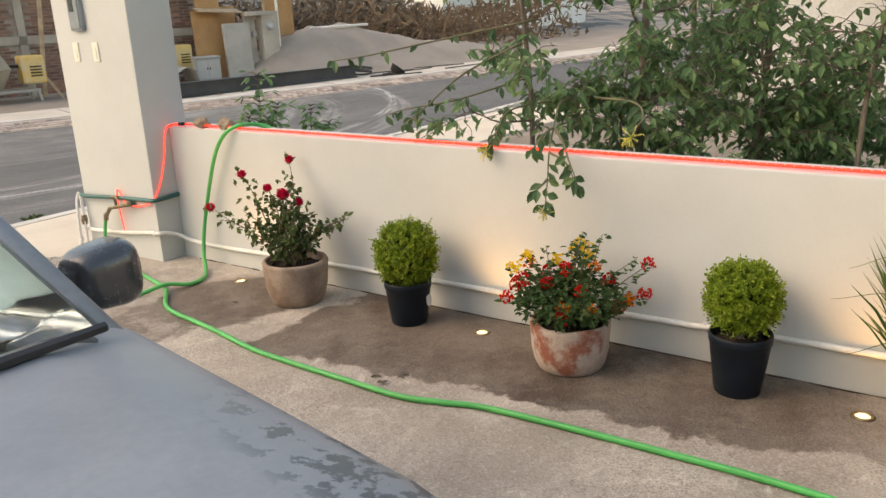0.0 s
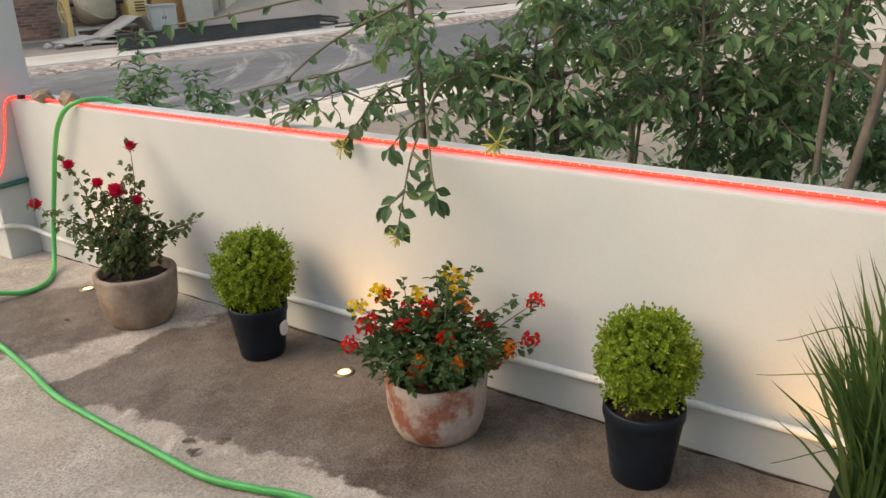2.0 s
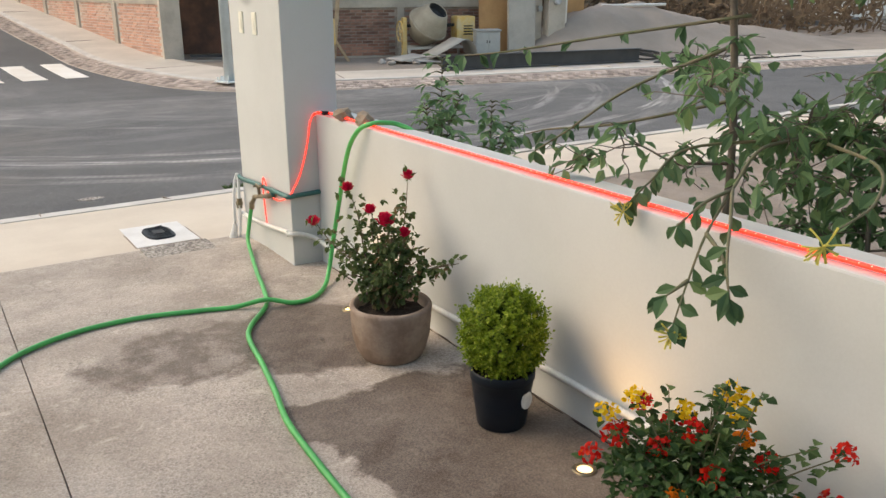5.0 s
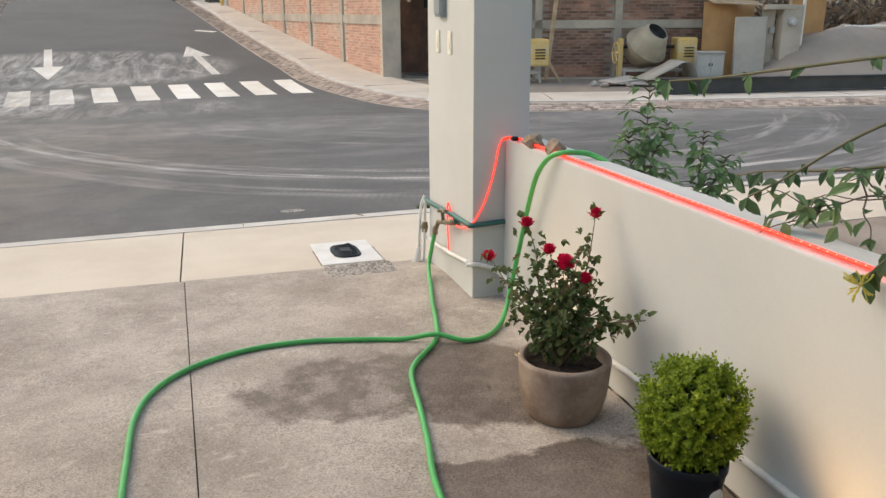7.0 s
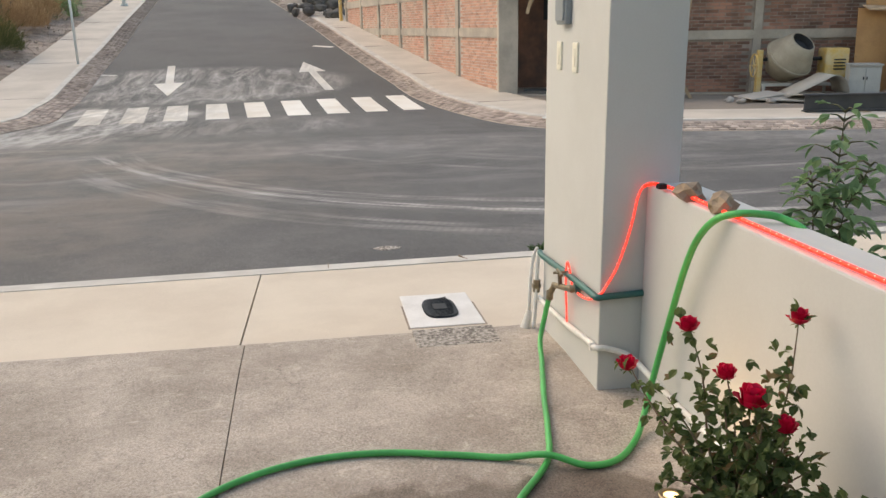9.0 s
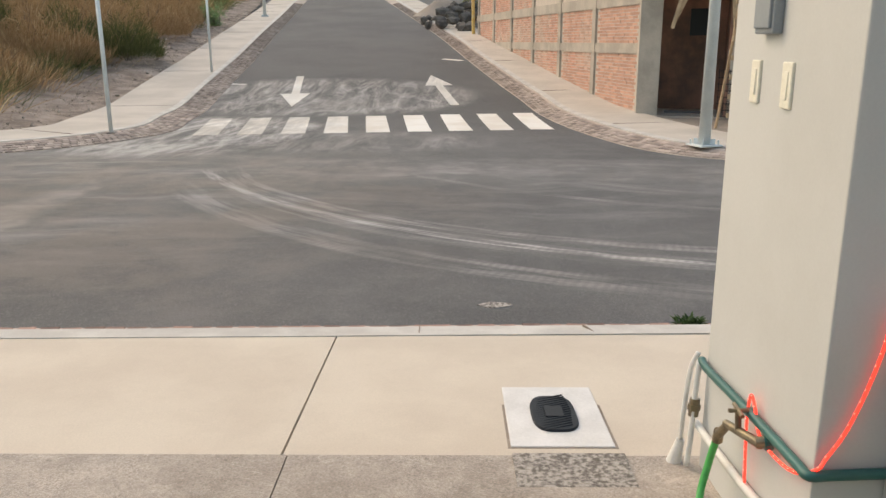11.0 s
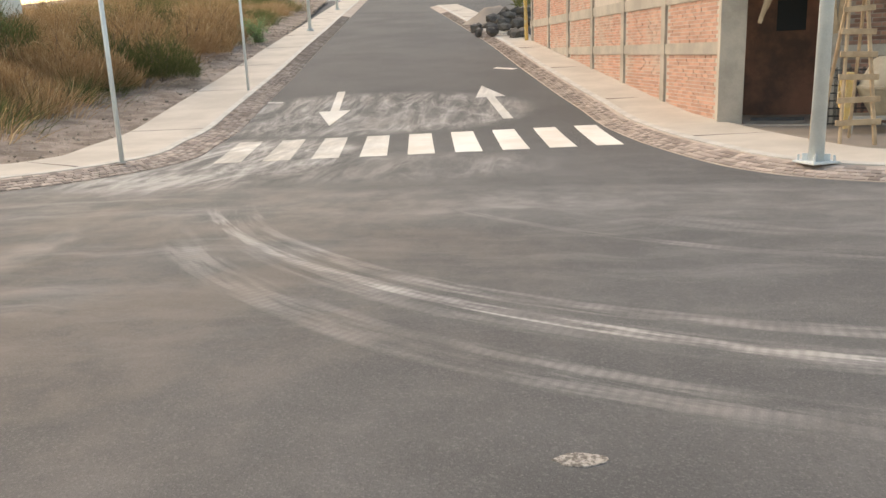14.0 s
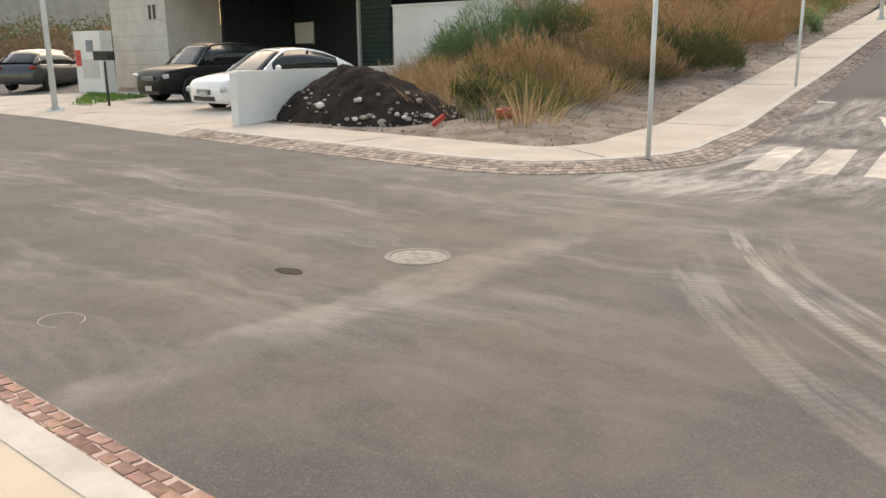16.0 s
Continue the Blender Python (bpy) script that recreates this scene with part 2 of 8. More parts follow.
def driveway_material():
    m, nt, p = nodes_of("washed_concrete")
    co = nt.nodes.new("ShaderNodeTexCoord").outputs["Object"]
    xyz = nt.nodes.new("ShaderNodeSeparateXYZ")
    nt.links.new(co, xyz.inputs[0])
    warp = noise_of(nt, co, 4.2, 6, 0.62)
    warp2 = noise_of(nt, co, 3.6, 6, 0.62)
    x = math_node(nt, "ADD", xyz.outputs[0], math_node(nt, "MULTIPLY", math_node(nt, "SUBTRACT", warp, 0.5), 0.42))
    y = math_node(nt, "ADD", xyz.outputs[1], math_node(nt, "MULTIPLY", math_node(nt, "SUBTRACT", warp2, 0.5), 0.42))
    grain = noise_of(nt, co, 150, 3, 0.8)
    blotch = noise_of(nt, co, 1.7, 6, 0.68)
    stones = add(nt, "ShaderNodeTexVoronoi", Scale=100.0)
    nt.links.new(co, stones.inputs["Vector"])
    pebbly = math_node(nt, "MULTIPLY", ramp(nt, noise_of(nt, co, 2.3, 6, 0.7), 0.44, 0.62), ramp(nt, stones.outputs[0], 0.55, 0.2))
    base = mix(nt, ramp(nt, blotch, 0.34, 0.66), (0.36, 0.30, 0.25), (0.57, 0.495, 0.425))
    cell = nt.nodes.new("ShaderNodeSeparateColor")
    nt.links.new(stones.outputs[1], cell.inputs[0])
    base = mix(nt, math_node(nt, "MULTIPLY", ramp(nt, cell.outputs[0], 0.6, 1.0), 0.28), base, (0.20, 0.165, 0.14))
    base = mix(nt, math_node(nt, "MULTIPLY", ramp(nt, cell.outputs[1], 0.7, 1.0), 0.35), base, (0.58, 0.52, 0.455))
    base = mix(nt, math_node(nt, "MULTIPLY", pebbly, 0.55), base, (0.17, 0.14, 0.115))
    base = mix(nt, math_node(nt, "MULTIPLY", ramp(nt, grain, 0.62, 0.35), 0.5), base, (0.17, 0.15, 0.125))
    # pale scuffs, dark pits and hairline cracks
    scuff = ramp(nt, noise_of(nt, stretched(nt, co, 35, 5.0, 8.5), 1.0, 7, 0.72, 1.4), 0.56, 0.70)
    base = mix(nt, math_node(nt, "MULTIPLY", scuff, 0.55), base, (0.66, 0.585, 0.505))
    pit = math_node(nt, "MULTIPLY", ramp(nt, noise_of(nt, co, 46, 5, 0.75), 0.54, 0.66), ramp(nt, noise_of(nt, co, 2.6, 5, 0.65), 0.36, 0.64))
    base = mix(nt, math_node(nt, "MULTIPLY", pit, 0.48), base, (0.13, 0.105, 0.085))
    crack = nt.nodes.new("ShaderNodeTexVoronoi")
    crack.feature = "DISTANCE_TO_EDGE"
    crack.inputs["Scale"].default_value = 2.1
    nt.links.new(add_noise(nt, co, 6.0, 0.22), crack.inputs["Vector"])
    hair = math_node(nt, "MULTIPLY", ramp(nt, crack.outputs[0], 0.008, 0.001), ramp(nt, noise_of(nt, co, 1.3, 4, 0.6), 0.54, 0.62))
    base = mix(nt, math_node(nt, "MULTIPLY", hair, 0.4), base, (0.12, 0.10, 0.08))
    edge = math_node(nt, "SUBTRACT", x, math_node(nt, "ADD", math_node(nt, "MULTIPLY", math_node(nt, "SUBTRACT", 2.9, xyz.outputs[1]), 0.13), 2.53))
    main = math_node(nt, "MULTIPLY", ramp(nt, edge, -0.012, 0.03), math_node(nt, "MULTIPLY", ramp(nt, y, 2.97, 2.92), ramp(nt, y, 0.30, 0.75)))
    ragged = math_node(nt, "ADD", math_node(nt, "MULTIPLY", ramp(nt, noise_of(nt, co, 5.5, 6, 0.65), 0.38, 0.56), 0.6), 0.4)
    wet = most(nt, main,
               math_node(nt, "MULTIPLY", blob(nt, x, y, 2.48, 3.60, 0.50, 0.28, 0.2), math_node(nt, "MULTIPLY", ragged, 0.85)),
               math_node(nt, "MULTIPLY", blob(nt, x, y, 2.95, 3.50, 0.36, 0.40, 0.2), 0.92))
    wet = math_node(nt, "MULTIPLY", wet, math_node(nt, "ADD", math_node(nt, "MULTIPLY", ramp(nt, blotch, 0.3, 0.65), 0.35), 0.65), True)
    wet = math_node(nt, "MULTIPLY", wet, math_node(nt, "ADD", math_node(nt, "MULTIPLY", ramp(nt, noise_of(nt, co, 7, 6, 0.7), 0.3, 0.6), 0.22), 0.80), True)
    dark = mix(nt, wet, base, mix(nt, ramp(nt, grain, 0.3, 0.7), (0.042, 0.029, 0.021), (0.128, 0.090, 0.067)))
    nt.links.new(dark, p.inputs["Base Color"])
    nt.links.new(math_node(nt, "SUBTRACT", 0.88, math_node(nt, "MULTIPLY", wet, 0.12)), p.inputs["Roughness"])
    p.inputs["Specular IOR Level"].default_value = 0.3
    bump_to(nt, p, math_node(nt, "ADD", grain, stones.outputs[0]), 0.45, 0.004)
    return m


def worn_paint():
    m, nt, p = nodes_of("road_paint")
    co = nt.nodes.new("ShaderNodeTexCoord").outputs["Object"]
    wear = ramp(nt, noise_of(nt, co, 2.2, 7, 0.75), 0.62, 0.78)
    fine = noise_of(nt, co, 140, 3, 0.8)
    col = mix(nt, math_node(nt, "MULTIPLY", wear, 0.65), mix(nt, ramp(nt, noise_of(nt, co, 0.8), 0.35, 0.65), (0.78, 0.75, 0.69), (0.66, 0.60, 0.52)), (0.25, 0.235, 0.22))
    xyz = nt.nodes.new("ShaderNodeSeparateXYZ")
    nt.links.new(co, xyz.inputs[0])
    muddy = math_node(nt, "MULTIPLY", ramp(nt, xyz.outputs[0], 1.6, -1.6), math_node(nt, "SUBTRACT", 1.0, mud_swirl(nt, co)), True)
    col = mix(nt, math_node(nt, "MULTIPLY", muddy, 0.85), col, (0.27, 0.255, 0.235))
    nt.links.new(mix(nt, math_node(nt, "MULTIPLY", ramp(nt, fine, 0.6, 0.8), 0.3), col, (0.3, 0.28, 0.26)), p.inputs["Base Color"])
    p.inputs["Roughness"].default_value = 0.75
    bump_to(nt, p, fine, 0.3, 0.002)
    return m


ASPHALT = asphalt_material()
DRIVE = driveway_material()
PAINT = worn_paint()
PLASTER = surface("painted_plaster", (0.525, 0.53, 0.513), (0.48, 0.483, 0.463), 1.3, 0.8, 120, 0.12, 0.0015, speck=0.12)
PLASTER_FAR = surface("white_render", (0.80, 0.79, 0.77), (0.72, 0.71, 0.68), 0.7, 0.85, 40, 0.2, 0.003)
WALK = surface("cream_concrete", (0.63, 0.55, 0.45), (0.56, 0.48, 0.39), 1.4, 0.85, 160, 0.3, 0.002)
WALK_FAR = surface("pale_pavement", (0.58, 0.52, 0.45), (0.48, 0.43, 0.37), 0.8, 0.9, 60, 0.3, 0.003)
KERB = surface("kerb_concrete", (0.60, 0.57, 0.52), (0.48, 0.45, 0.41), 3.0, 0.85, 120, 0.4, 0.002)
PAVER = surface("pink_stone_pavers", (0.38, 0.225, 0.18), (0.24, 0.155, 0.13), 9.0, 0.8, 70, 0.7, 0.005, spread=0.42, speck=0.5)
PAVER_FAR = surface("dusty_stone_pavers", (0.45, 0.37, 0.32), (0.31, 0.25, 0.215), 0.9, 0.85, 90, 0.5, 0.004, spread=0.4)
MORTAR_FAR = surface("dirty_mortar", (0.50, 0.42, 0.36), (0.38, 0.31, 0.265), 1.2, 0.9, 120, 0.5, 0.003)
MORTAR = surface("sandy_mortar", (0.60, 0.47, 0.40), (0.50, 0.39, 0.335), 4.0, 0.9, 120, 0.5, 0.003)
SOIL = surface("grey_brown_soil", (0.24, 0.19, 0.15), (0.34, 0.28, 0.23), 1.5, 0.95, 30, 0.9, 0.02)
DIRT = surface("dry_lot_earth", (0.20, 0.155, 0.125), (0.38, 0.31, 0.26), 1.6, 0.95, 16, 1.0, 0.04, speck=0.6)
PILE = surface("dark_earth", (0.017, 0.013, 0.011), (0.036, 0.027, 0.023), 2.0, 0.95, 20, 1.0, 0.02)
SAND = surface("grey_sand", (0.32, 0.27, 0.228), (0.26, 0.22, 0.187), 0.9, 0.95, 60, 0.5, 0.01)
LOT_STONE = surface("lot_stone", (0.46, 0.385, 0.32), (0.30, 0.245, 0.20), 3.0, 0.9, 25, 0.7, 0.01, spread=0.35)
STONE = surface("rubble", (0.42, 0.38, 0.34), (0.26, 0.23, 0.21), 3.0, 0.9, 25, 0.7, 0.01, spread=0.3)
PEBBLE = surface("tan_stone", (0.34, 0.26, 0.19), (0.24, 0.18, 0.13), 14, 0.85, 90, 0.6, 0.003)
ROCK = surface("black_rock", (0.07, 0.065, 0.062), (0.16, 0.145, 0.13), 3.0, 0.9, 20, 0.7, 0.02, spread=0.3)
BRICK = surface("red_brick", (0.55, 0.31, 0.235), (0.52, 0.40, 0.33), 0.9, 0.85, 60, 0.7, 0.006, spread=0.16, speck=0.5, mid=0.56)
# darker copy of the red brick: the front's shade is in the colour
SHADED_BRICK = surface("shaded_red_brick", (0.40, 0.21, 0.155), (0.17, 0.115, 0.095), 1.3, 0.9, 60, 0.6, 0.005, spread=0.3)
# joint mortar darkened for the front's shade; also fills dirty pavement joints
SHADE_DIRT_JOINT = surface("shaded_dirty_joint", (0.36, 0.30, 0.26), (0.22, 0.185, 0.16), 4.0, 0.9, 60, 0.6, 0.005)
BRICK_JOINT = surface("grey_joint_mortar", (0.60, 0.53, 0.46), (0.50, 0.44, 0.385), 4.0, 0.9, 60, 0.6, 0.005)
CONCRETE = surface("rough_concrete", (0.50, 0.445, 0.38), (0.37, 0.33, 0.285), 1.6, 0.85, 45, 0.5, 0.004)
CONCRETE_PALE = surface("pale_concrete", (0.46, 0.43, 0.39), (0.37, 0.345, 0.31), 1.5, 0.85, 45, 0.4, 0.003)
HOUSE_GREY = surface("board_marked_concrete", (0.60, 0.58, 0.54), (0.50, 0.48, 0.45), 1.2, 0.8, 30, 0.4, 0.004)
PLY = surface("plywood", (0.50, 0.28, 0.12), (0.40, 0.21, 0.09), 1.8, 0.7, 40, 0.3, 0.002)
TIMBER = surface("raw_timber", (0.52, 0.385, 0.26), (0.38, 0.27, 0.175), 5.0, 0.75, 70, 0.4, 0.002)
BEAM_STEEL = surface("primed_steel", (0.022, 0.025, 0.032), (0.045, 0.047, 0.052), 2.0, 0.5, 50, 0.2, 0.002)
GALV = surface("galvanised_steel", (0.70, 0.74, 0.74), (0.62, 0.66, 0.66), 4.0, 0.5, 60, 0.15, 0.001, metal=0.1)
GREY_BOX = surface("grey_enamel", (0.40, 0.41, 0.40), (0.34, 0.345, 0.34), 3.0, 0.5, 60, 0.15, 0.001)
PANEL_GREY = surface("panel_grey", (0.23, 0.26, 0.28), (0.20, 0.225, 0.245), 6.0, 0.45, 80, 0.1, 0.001)
PANEL_DARK = surface("panel_dark", (0.05, 0.055, 0.06), (0.04, 0.045, 0.05), 6.0, 0.3, 80, 0.0, 0.001)
SWITCH = surface("cream_plastic", (0.74, 0.71, 0.60), (0.70, 0.67, 0.56), 8.0, 0.4, 80, 0.0, 0.001)
PVC = surface("white_pipe", (0.72, 0.71, 0.67), (0.62, 0.60, 0.56), 7.0, 0.45, 90, 0.1, 0.001)
HOSE = surface("green_hose", (0.035, 0.33, 0.075), (0.055, 0.42, 0.10), 5.0, 0.38, 60, 0.2, 0.001)
HOSE_DARK = surface("teal_hose", (0.012, 0.095, 0.085), (0.02, 0.125, 0.11), 6.0, 0.4, 80, 0.1, 0.001)
BRASS = surface("dull_brass", (0.30, 0.24, 0.15), (0.18, 0.15, 0.11), 20.0, 0.4, 150, 0.2, 0.001, metal=0.8)
BLACK_PLASTIC = surface("black_plastic", (0.006, 0.007, 0.009), (0.010, 0.011, 0.014), 8.0, 0.45, 100, 0.15, 0.001)
NAVY_PLASTIC = surface("nursery_pot_plastic", (0.007, 0.011, 0.018), (0.011, 0.017, 0.025), 8.0, 0.42, 100, 0.15, 0.001)
LID = surface("meter_lid", (0.012, 0.016, 0.02), (0.02, 0.024, 0.03), 15.0, 0.6, 120, 0.4, 0.002)
SLAB_WHITE = surface("white_mortar", (0.72, 0.70, 0.67), (0.62, 0.60, 0.57), 5.0, 0.85, 120, 0.4, 0.002)
GRAVELLY = surface("coarse_aggregate", (0.50, 0.45, 0.40), (0.17, 0.15, 0.13), 55.0, 0.9, 90, 1.0, 0.010, contrast=0.25, speck=0.6)
CLAY = surface("taupe_clay", (0.21, 0.145, 0.11), (0.34, 0.265, 0.21), 7.0, 0.75, 70, 0.5, 0.003, speck=0.45)
TERRA = surface("limewashed_terracotta", (0.30, 0.115, 0.075), (0.43, 0.345, 0.295), 5.0, 0.85, 40, 0.7, 0.004, contrast=0.10, speck=0.6, mid=0.43)
POTTING = surface("potting_soil", (0.025, 0.018, 0.014), (0.05, 0.036, 0.028), 20, 0.95, 90, 1.0, 0.01)
LABEL = surface("paper_label", (0.72, 0.72, 0.69), (0.6, 0.6, 0.57), 12, 0.5, 60, 0.0, 0.001)
STEM = surface("green_stem", (0.10, 0.11, 0.05), (0.15, 0.12, 0.07), 20, 0.7, 100, 0.3, 0.001)
ROSE_STEM = surface("reddish_stem", (0.11, 0.055, 0.04), (0.10, 0.10, 0.045), 14, 0.6, 100, 0.3, 0.001)
BARK = surface("grey_bark", (0.20, 0.165, 0.13), (0.13, 0.105, 0.085), 8, 0.9, 60, 0.8, 0.004)
LEAF_TREE = leaf_material("shrub_leaf", (0.085, 0.155, 0.075), (0.165, 0.28, 0.125), (0.28, 0.39, 0.16))
LEAF_SMALL = leaf_material("young_leaf", (0.13, 0.23, 0.105), (0.24, 0.38, 0.175), (0.38, 0.50, 0.25))
LEAF_ROSE = leaf_material("rose_leaf", (0.05, 0.085, 0.032), (0.12, 0.165, 0.06), (0.19, 0.11, 0.065))
LEAF_BOX = leaf_material("box_leaf", (0.10, 0.165, 0.014), (0.25, 0.34, 0.030), (0.44, 0.50, 0.08))
# the shade deep inside the box balls, put into a near-black leaf tone
BOX_CORE_SHADE = leaf_material("box_core_shade", (0.018, 0.032, 0.006), (0.035, 0.055, 0.010), (0.06, 0.05, 0.02))
LEAF_LANTANA = leaf_material("lantana_leaf", (0.032, 0.07, 0.024), (0.075, 0.14, 0.045), (0.14, 0.21, 0.075))
LEAF_SPRAY = leaf_material("honeysuckle_leaf", (0.045, 0.095, 0.045), (0.095, 0.175, 0.08), (0.19, 0.28, 0.11))
BLADE = leaf_material("grass_blade", (0.042, 0.085, 0.025), (0.085, 0.145, 0.042), (0.20, 0.23, 0.085))
DRY_GRASS = leaf_material("dry_grass", (0.27, 0.17, 0.095), (0.47, 0.32, 0.18), (0.66, 0.53, 0.35), 0.8)
BROWN_SCRUB = leaf_material("brown_scrub", (0.13, 0.088, 0.06), (0.21, 0.15, 0.10), (0.32, 0.22, 0.14), 0.8)
FEATHERY = leaf_material("feathery_green", (0.085, 0.10, 0.040), (0.14, 0.155, 0.062), (0.24, 0.23, 0.11), 0.8)
LAWN = leaf_material("lawn_blade", (0.07, 0.16, 0.03), (0.11, 0.23, 0.05), (0.16, 0.27, 0.07))
PETAL_ROSE = leaf_material("rose_petal", (0.42, 0.005, 0.030), (0.60, 0.010, 0.055), (0.70, 0.03, 0.10))
PETAL_RED = leaf_material("lantana_red", (0.56, 0.010, 0.010), (0.68, 0.02, 0.010), (0.74, 0.10, 0.012))
PETAL_ORANGE = leaf_material("lantana_orange", (0.80, 0.17, 0.012), (0.85, 0.26, 0.015), (0.72, 0.05, 0.015))
PETAL_YELLOW = leaf_material("yellow_petal", (0.80, 0.50, 0.015), (0.84, 0.56, 0.02), (0.80, 0.62, 0.06))
PETAL_PALE = leaf_material("pale_yellow_bloom", (0.62, 0.56, 0.13), (0.72, 0.64, 0.18), (0.48, 0.50, 0.14))
CAR_BLUE = surface("dusty_slate_paint", (0.19, 0.21, 0.24), (0.25, 0.27, 0.295), 2.2, 0.5, 70, 0.05, 0.001, metal=0.15, coat=0.15)
# the car's lacquer has peeled along the front corner of the bonnet
_nt = CAR_BLUE.node_tree
_p = _nt.nodes["Principled BSDF"]
_co = _nt.nodes.new("ShaderNodeTexCoord").outputs["Object"]
_xyz = _nt.nodes.new("ShaderNodeSeparateXYZ")
_nt.links.new(_co, _xyz.inputs[0])
_peel = math_node(_nt, "MULTIPLY", blob(_nt, _xyz.outputs[0], _xyz.outputs[1], 0.66, 0.25, 0.13, 0.42, 0.5), ramp(_nt, noise_of(_nt, _co, 26, 4, 0.65), 0.50, 0.56))
_old = _p.inputs["Base Color"].links[0].from_socket
_nt.links.new(mix(_nt, _peel, _old, (0.075, 0.085, 0.10)), _p.inputs["Base Color"])
CAR_WHITE = surface("white_car_paint", (0.82, 0.82, 0.82), (0.78, 0.78, 0.78), 2.0, 0.25, 60, 0.0, 0.001, coat=0.6)
CAR_BLACK = surface("black_car_paint", (0.004, 0.004, 0.005), (0.007, 0.007, 0.008), 2.0, 0.34, 60, 0.0, 0.001, coat=0.0)
CAR_GREY = surface("dark_grey_car_paint", (0.03, 0.033, 0.038), (0.045, 0.048, 0.052), 2.0, 0.25, 60, 0.0, 0.001, coat=0.6)
TRIM_BLACK = surface("black_trim", (0.014, 0.014, 0.015), (0.022, 0.022, 0.024), 10, 0.5, 100, 0.1, 0.001)
TYRE = surface("tyre_rubber", (0.015, 0.015, 0.016), (0.028, 0.027, 0.026), 10, 0.8, 60, 0.4, 0.002)
ALLOY = surface("alloy_wheel", (0.50, 0.50, 0.51), (0.40, 0.40, 0.41), 10, 0.3, 80, 0.0, 0.001, metal=0.9)
CAR_GLASS = surface("tinted_car_glass", (0.010, 0.014, 0.014), (0.016, 0.02, 0.02), 1.5, 0.12, 60, 0.0, 0.001, coat=0.1)
HEADLAMP = surface("headlamp_glass", (0.55, 0.57, 0.60), (0.35, 0.36, 0.38), 12, 0.12, 60, 0.0, 0.001)
TAIL_RED = surface("tail_lamp_red", (0.36, 0.01, 0.012), (0.28, 0.008, 0.01), 8, 0.2, 60, 0.0, 0.001)
PLATE = surface("plate_grey", (0.55, 0.55, 0.54), (0.48, 0.48, 0.47), 12, 0.5, 60, 0.0, 0.001)
DRUM = surface("dusty_drum_paint", (0.40, 0.35, 0.27), (0.32, 0.275, 0.21), 3.0, 0.7, 40, 0.4, 0.003)
DRUM_IN = surface("drum_inside", (0.03, 0.032, 0.036), (0.05, 0.05, 0.052), 6, 0.8, 40, 0.4, 0.003)
YELLOW = surface("faded_yellow_paint", (0.72, 0.46, 0.12), (0.66, 0.52, 0.30), 5.0, 0.55, 40, 0.2, 0.001)
RED_PLASTIC = surface("faded_red_plastic", (0.62, 0.085, 0.06), (0.5, 0.06, 0.045), 6, 0.6, 60, 0.3, 0.002)
# one near-black tone for carport walls, window panels and the gate's backing
NAVY = surface("near_black_slate", (0.010, 0.016, 0.022), (0.014, 0.021, 0.028), 1.0, 0.6, 40, 0.1, 0.001)
SLAT_GREEN = surface("dark_green_slats", (0.012, 0.040, 0.030), (0.018, 0.052, 0.040), 4, 0.5, 40, 0.1, 0.001)
WIRE = surface("dark_wire", (0.03, 0.028, 0.026), (0.05, 0.045, 0.04), 10, 0.7, 80, 0.2, 0.001)
IRON = surface("cast_iron_lid", (0.20, 0.19, 0.18), (0.30, 0.285, 0.265), 8, 0.7, 60, 0.6, 0.004)
MANHOLE = surface("dusty_cover", (0.40, 0.375, 0.34), (0.26, 0.24, 0.22), 14, 0.85, 60, 0.7, 0.004, speck=0.5)
ORANGE_WALL = surface("orange_render", (0.52, 0.16, 0.07), (0.45, 0.14, 0.06), 1.5, 0.85, 40, 0.3, 0.002)
CLEAR_GLASS, _nt, _p = nodes_of("windscreen_glass")
_p.inputs["Base Color"].default_value = (0.86, 0.95, 0.92, 1)
_p.inputs["Roughness"].default_value = 0.03
_p.inputs["Transmission Weight"].default_value = 1.0
_p.inputs["IOR"].default_value = 1.4
# pale green-grey of the sky mirrored in the windscreen, as a surface colour
SKY_PANEL = surface("sky_reflection_tone", (0.70, 0.80, 0.76), (0.62, 0.72, 0.68), 5, 0.5, 60, 0.2, 0.002)
for _m in (BLACK_PLASTIC, NAVY_PLASTIC, LID, CAR_BLACK):
    _m.node_tree.nodes["Principled BSDF"].inputs["Specular IOR Level"].default_value = 0.22
LED_RED = glow("red_led_sleeve", (1.0, 0.026, 0.014), 1.3)
LED_THIN = glow("thin_red_led_sleeve", (1.0, 0.05, 0.035), 1.0)
LED_DOT = glow("red_led_diode", (1.0, 0.26, 0.20), 1.7)
LAMP_WARM = glow("warm_lamp_glass", (1.0, 0.72, 0.38), 1.1)


# ---- building helpers ----
def link(name, me, material, parent=None, label="", smooth=False):
    me.materials.append(material)
    if smooth:
        me.polygons.foreach_set("use_smooth", [True] * len(me.polygons))
    ob = new(name, me)
    if parent is not None:
        ob.parent = parent
    if label:
        ob["label"] = label
    return ob


def part(name, bm, material, parent=None, label="", smooth=False):
    """Links a bmesh as one mesh object, under a thing or a part."""
    me = bpy.data.meshes.new(name)
    bmesh.ops.recalc_face_normals(bm, faces=bm.faces)
    bm.to_mesh(me)
    bm.free()
    return link(name, me, material, parent, label, smooth)


def raw(name, verts, faces, material, parent=None, label="", smooth=False):
    me = bpy.data.meshes.new(name)
    me.from_pydata([tuple(v) for v in verts], [], faces)
    return link(name, me, material, parent, label, smooth)


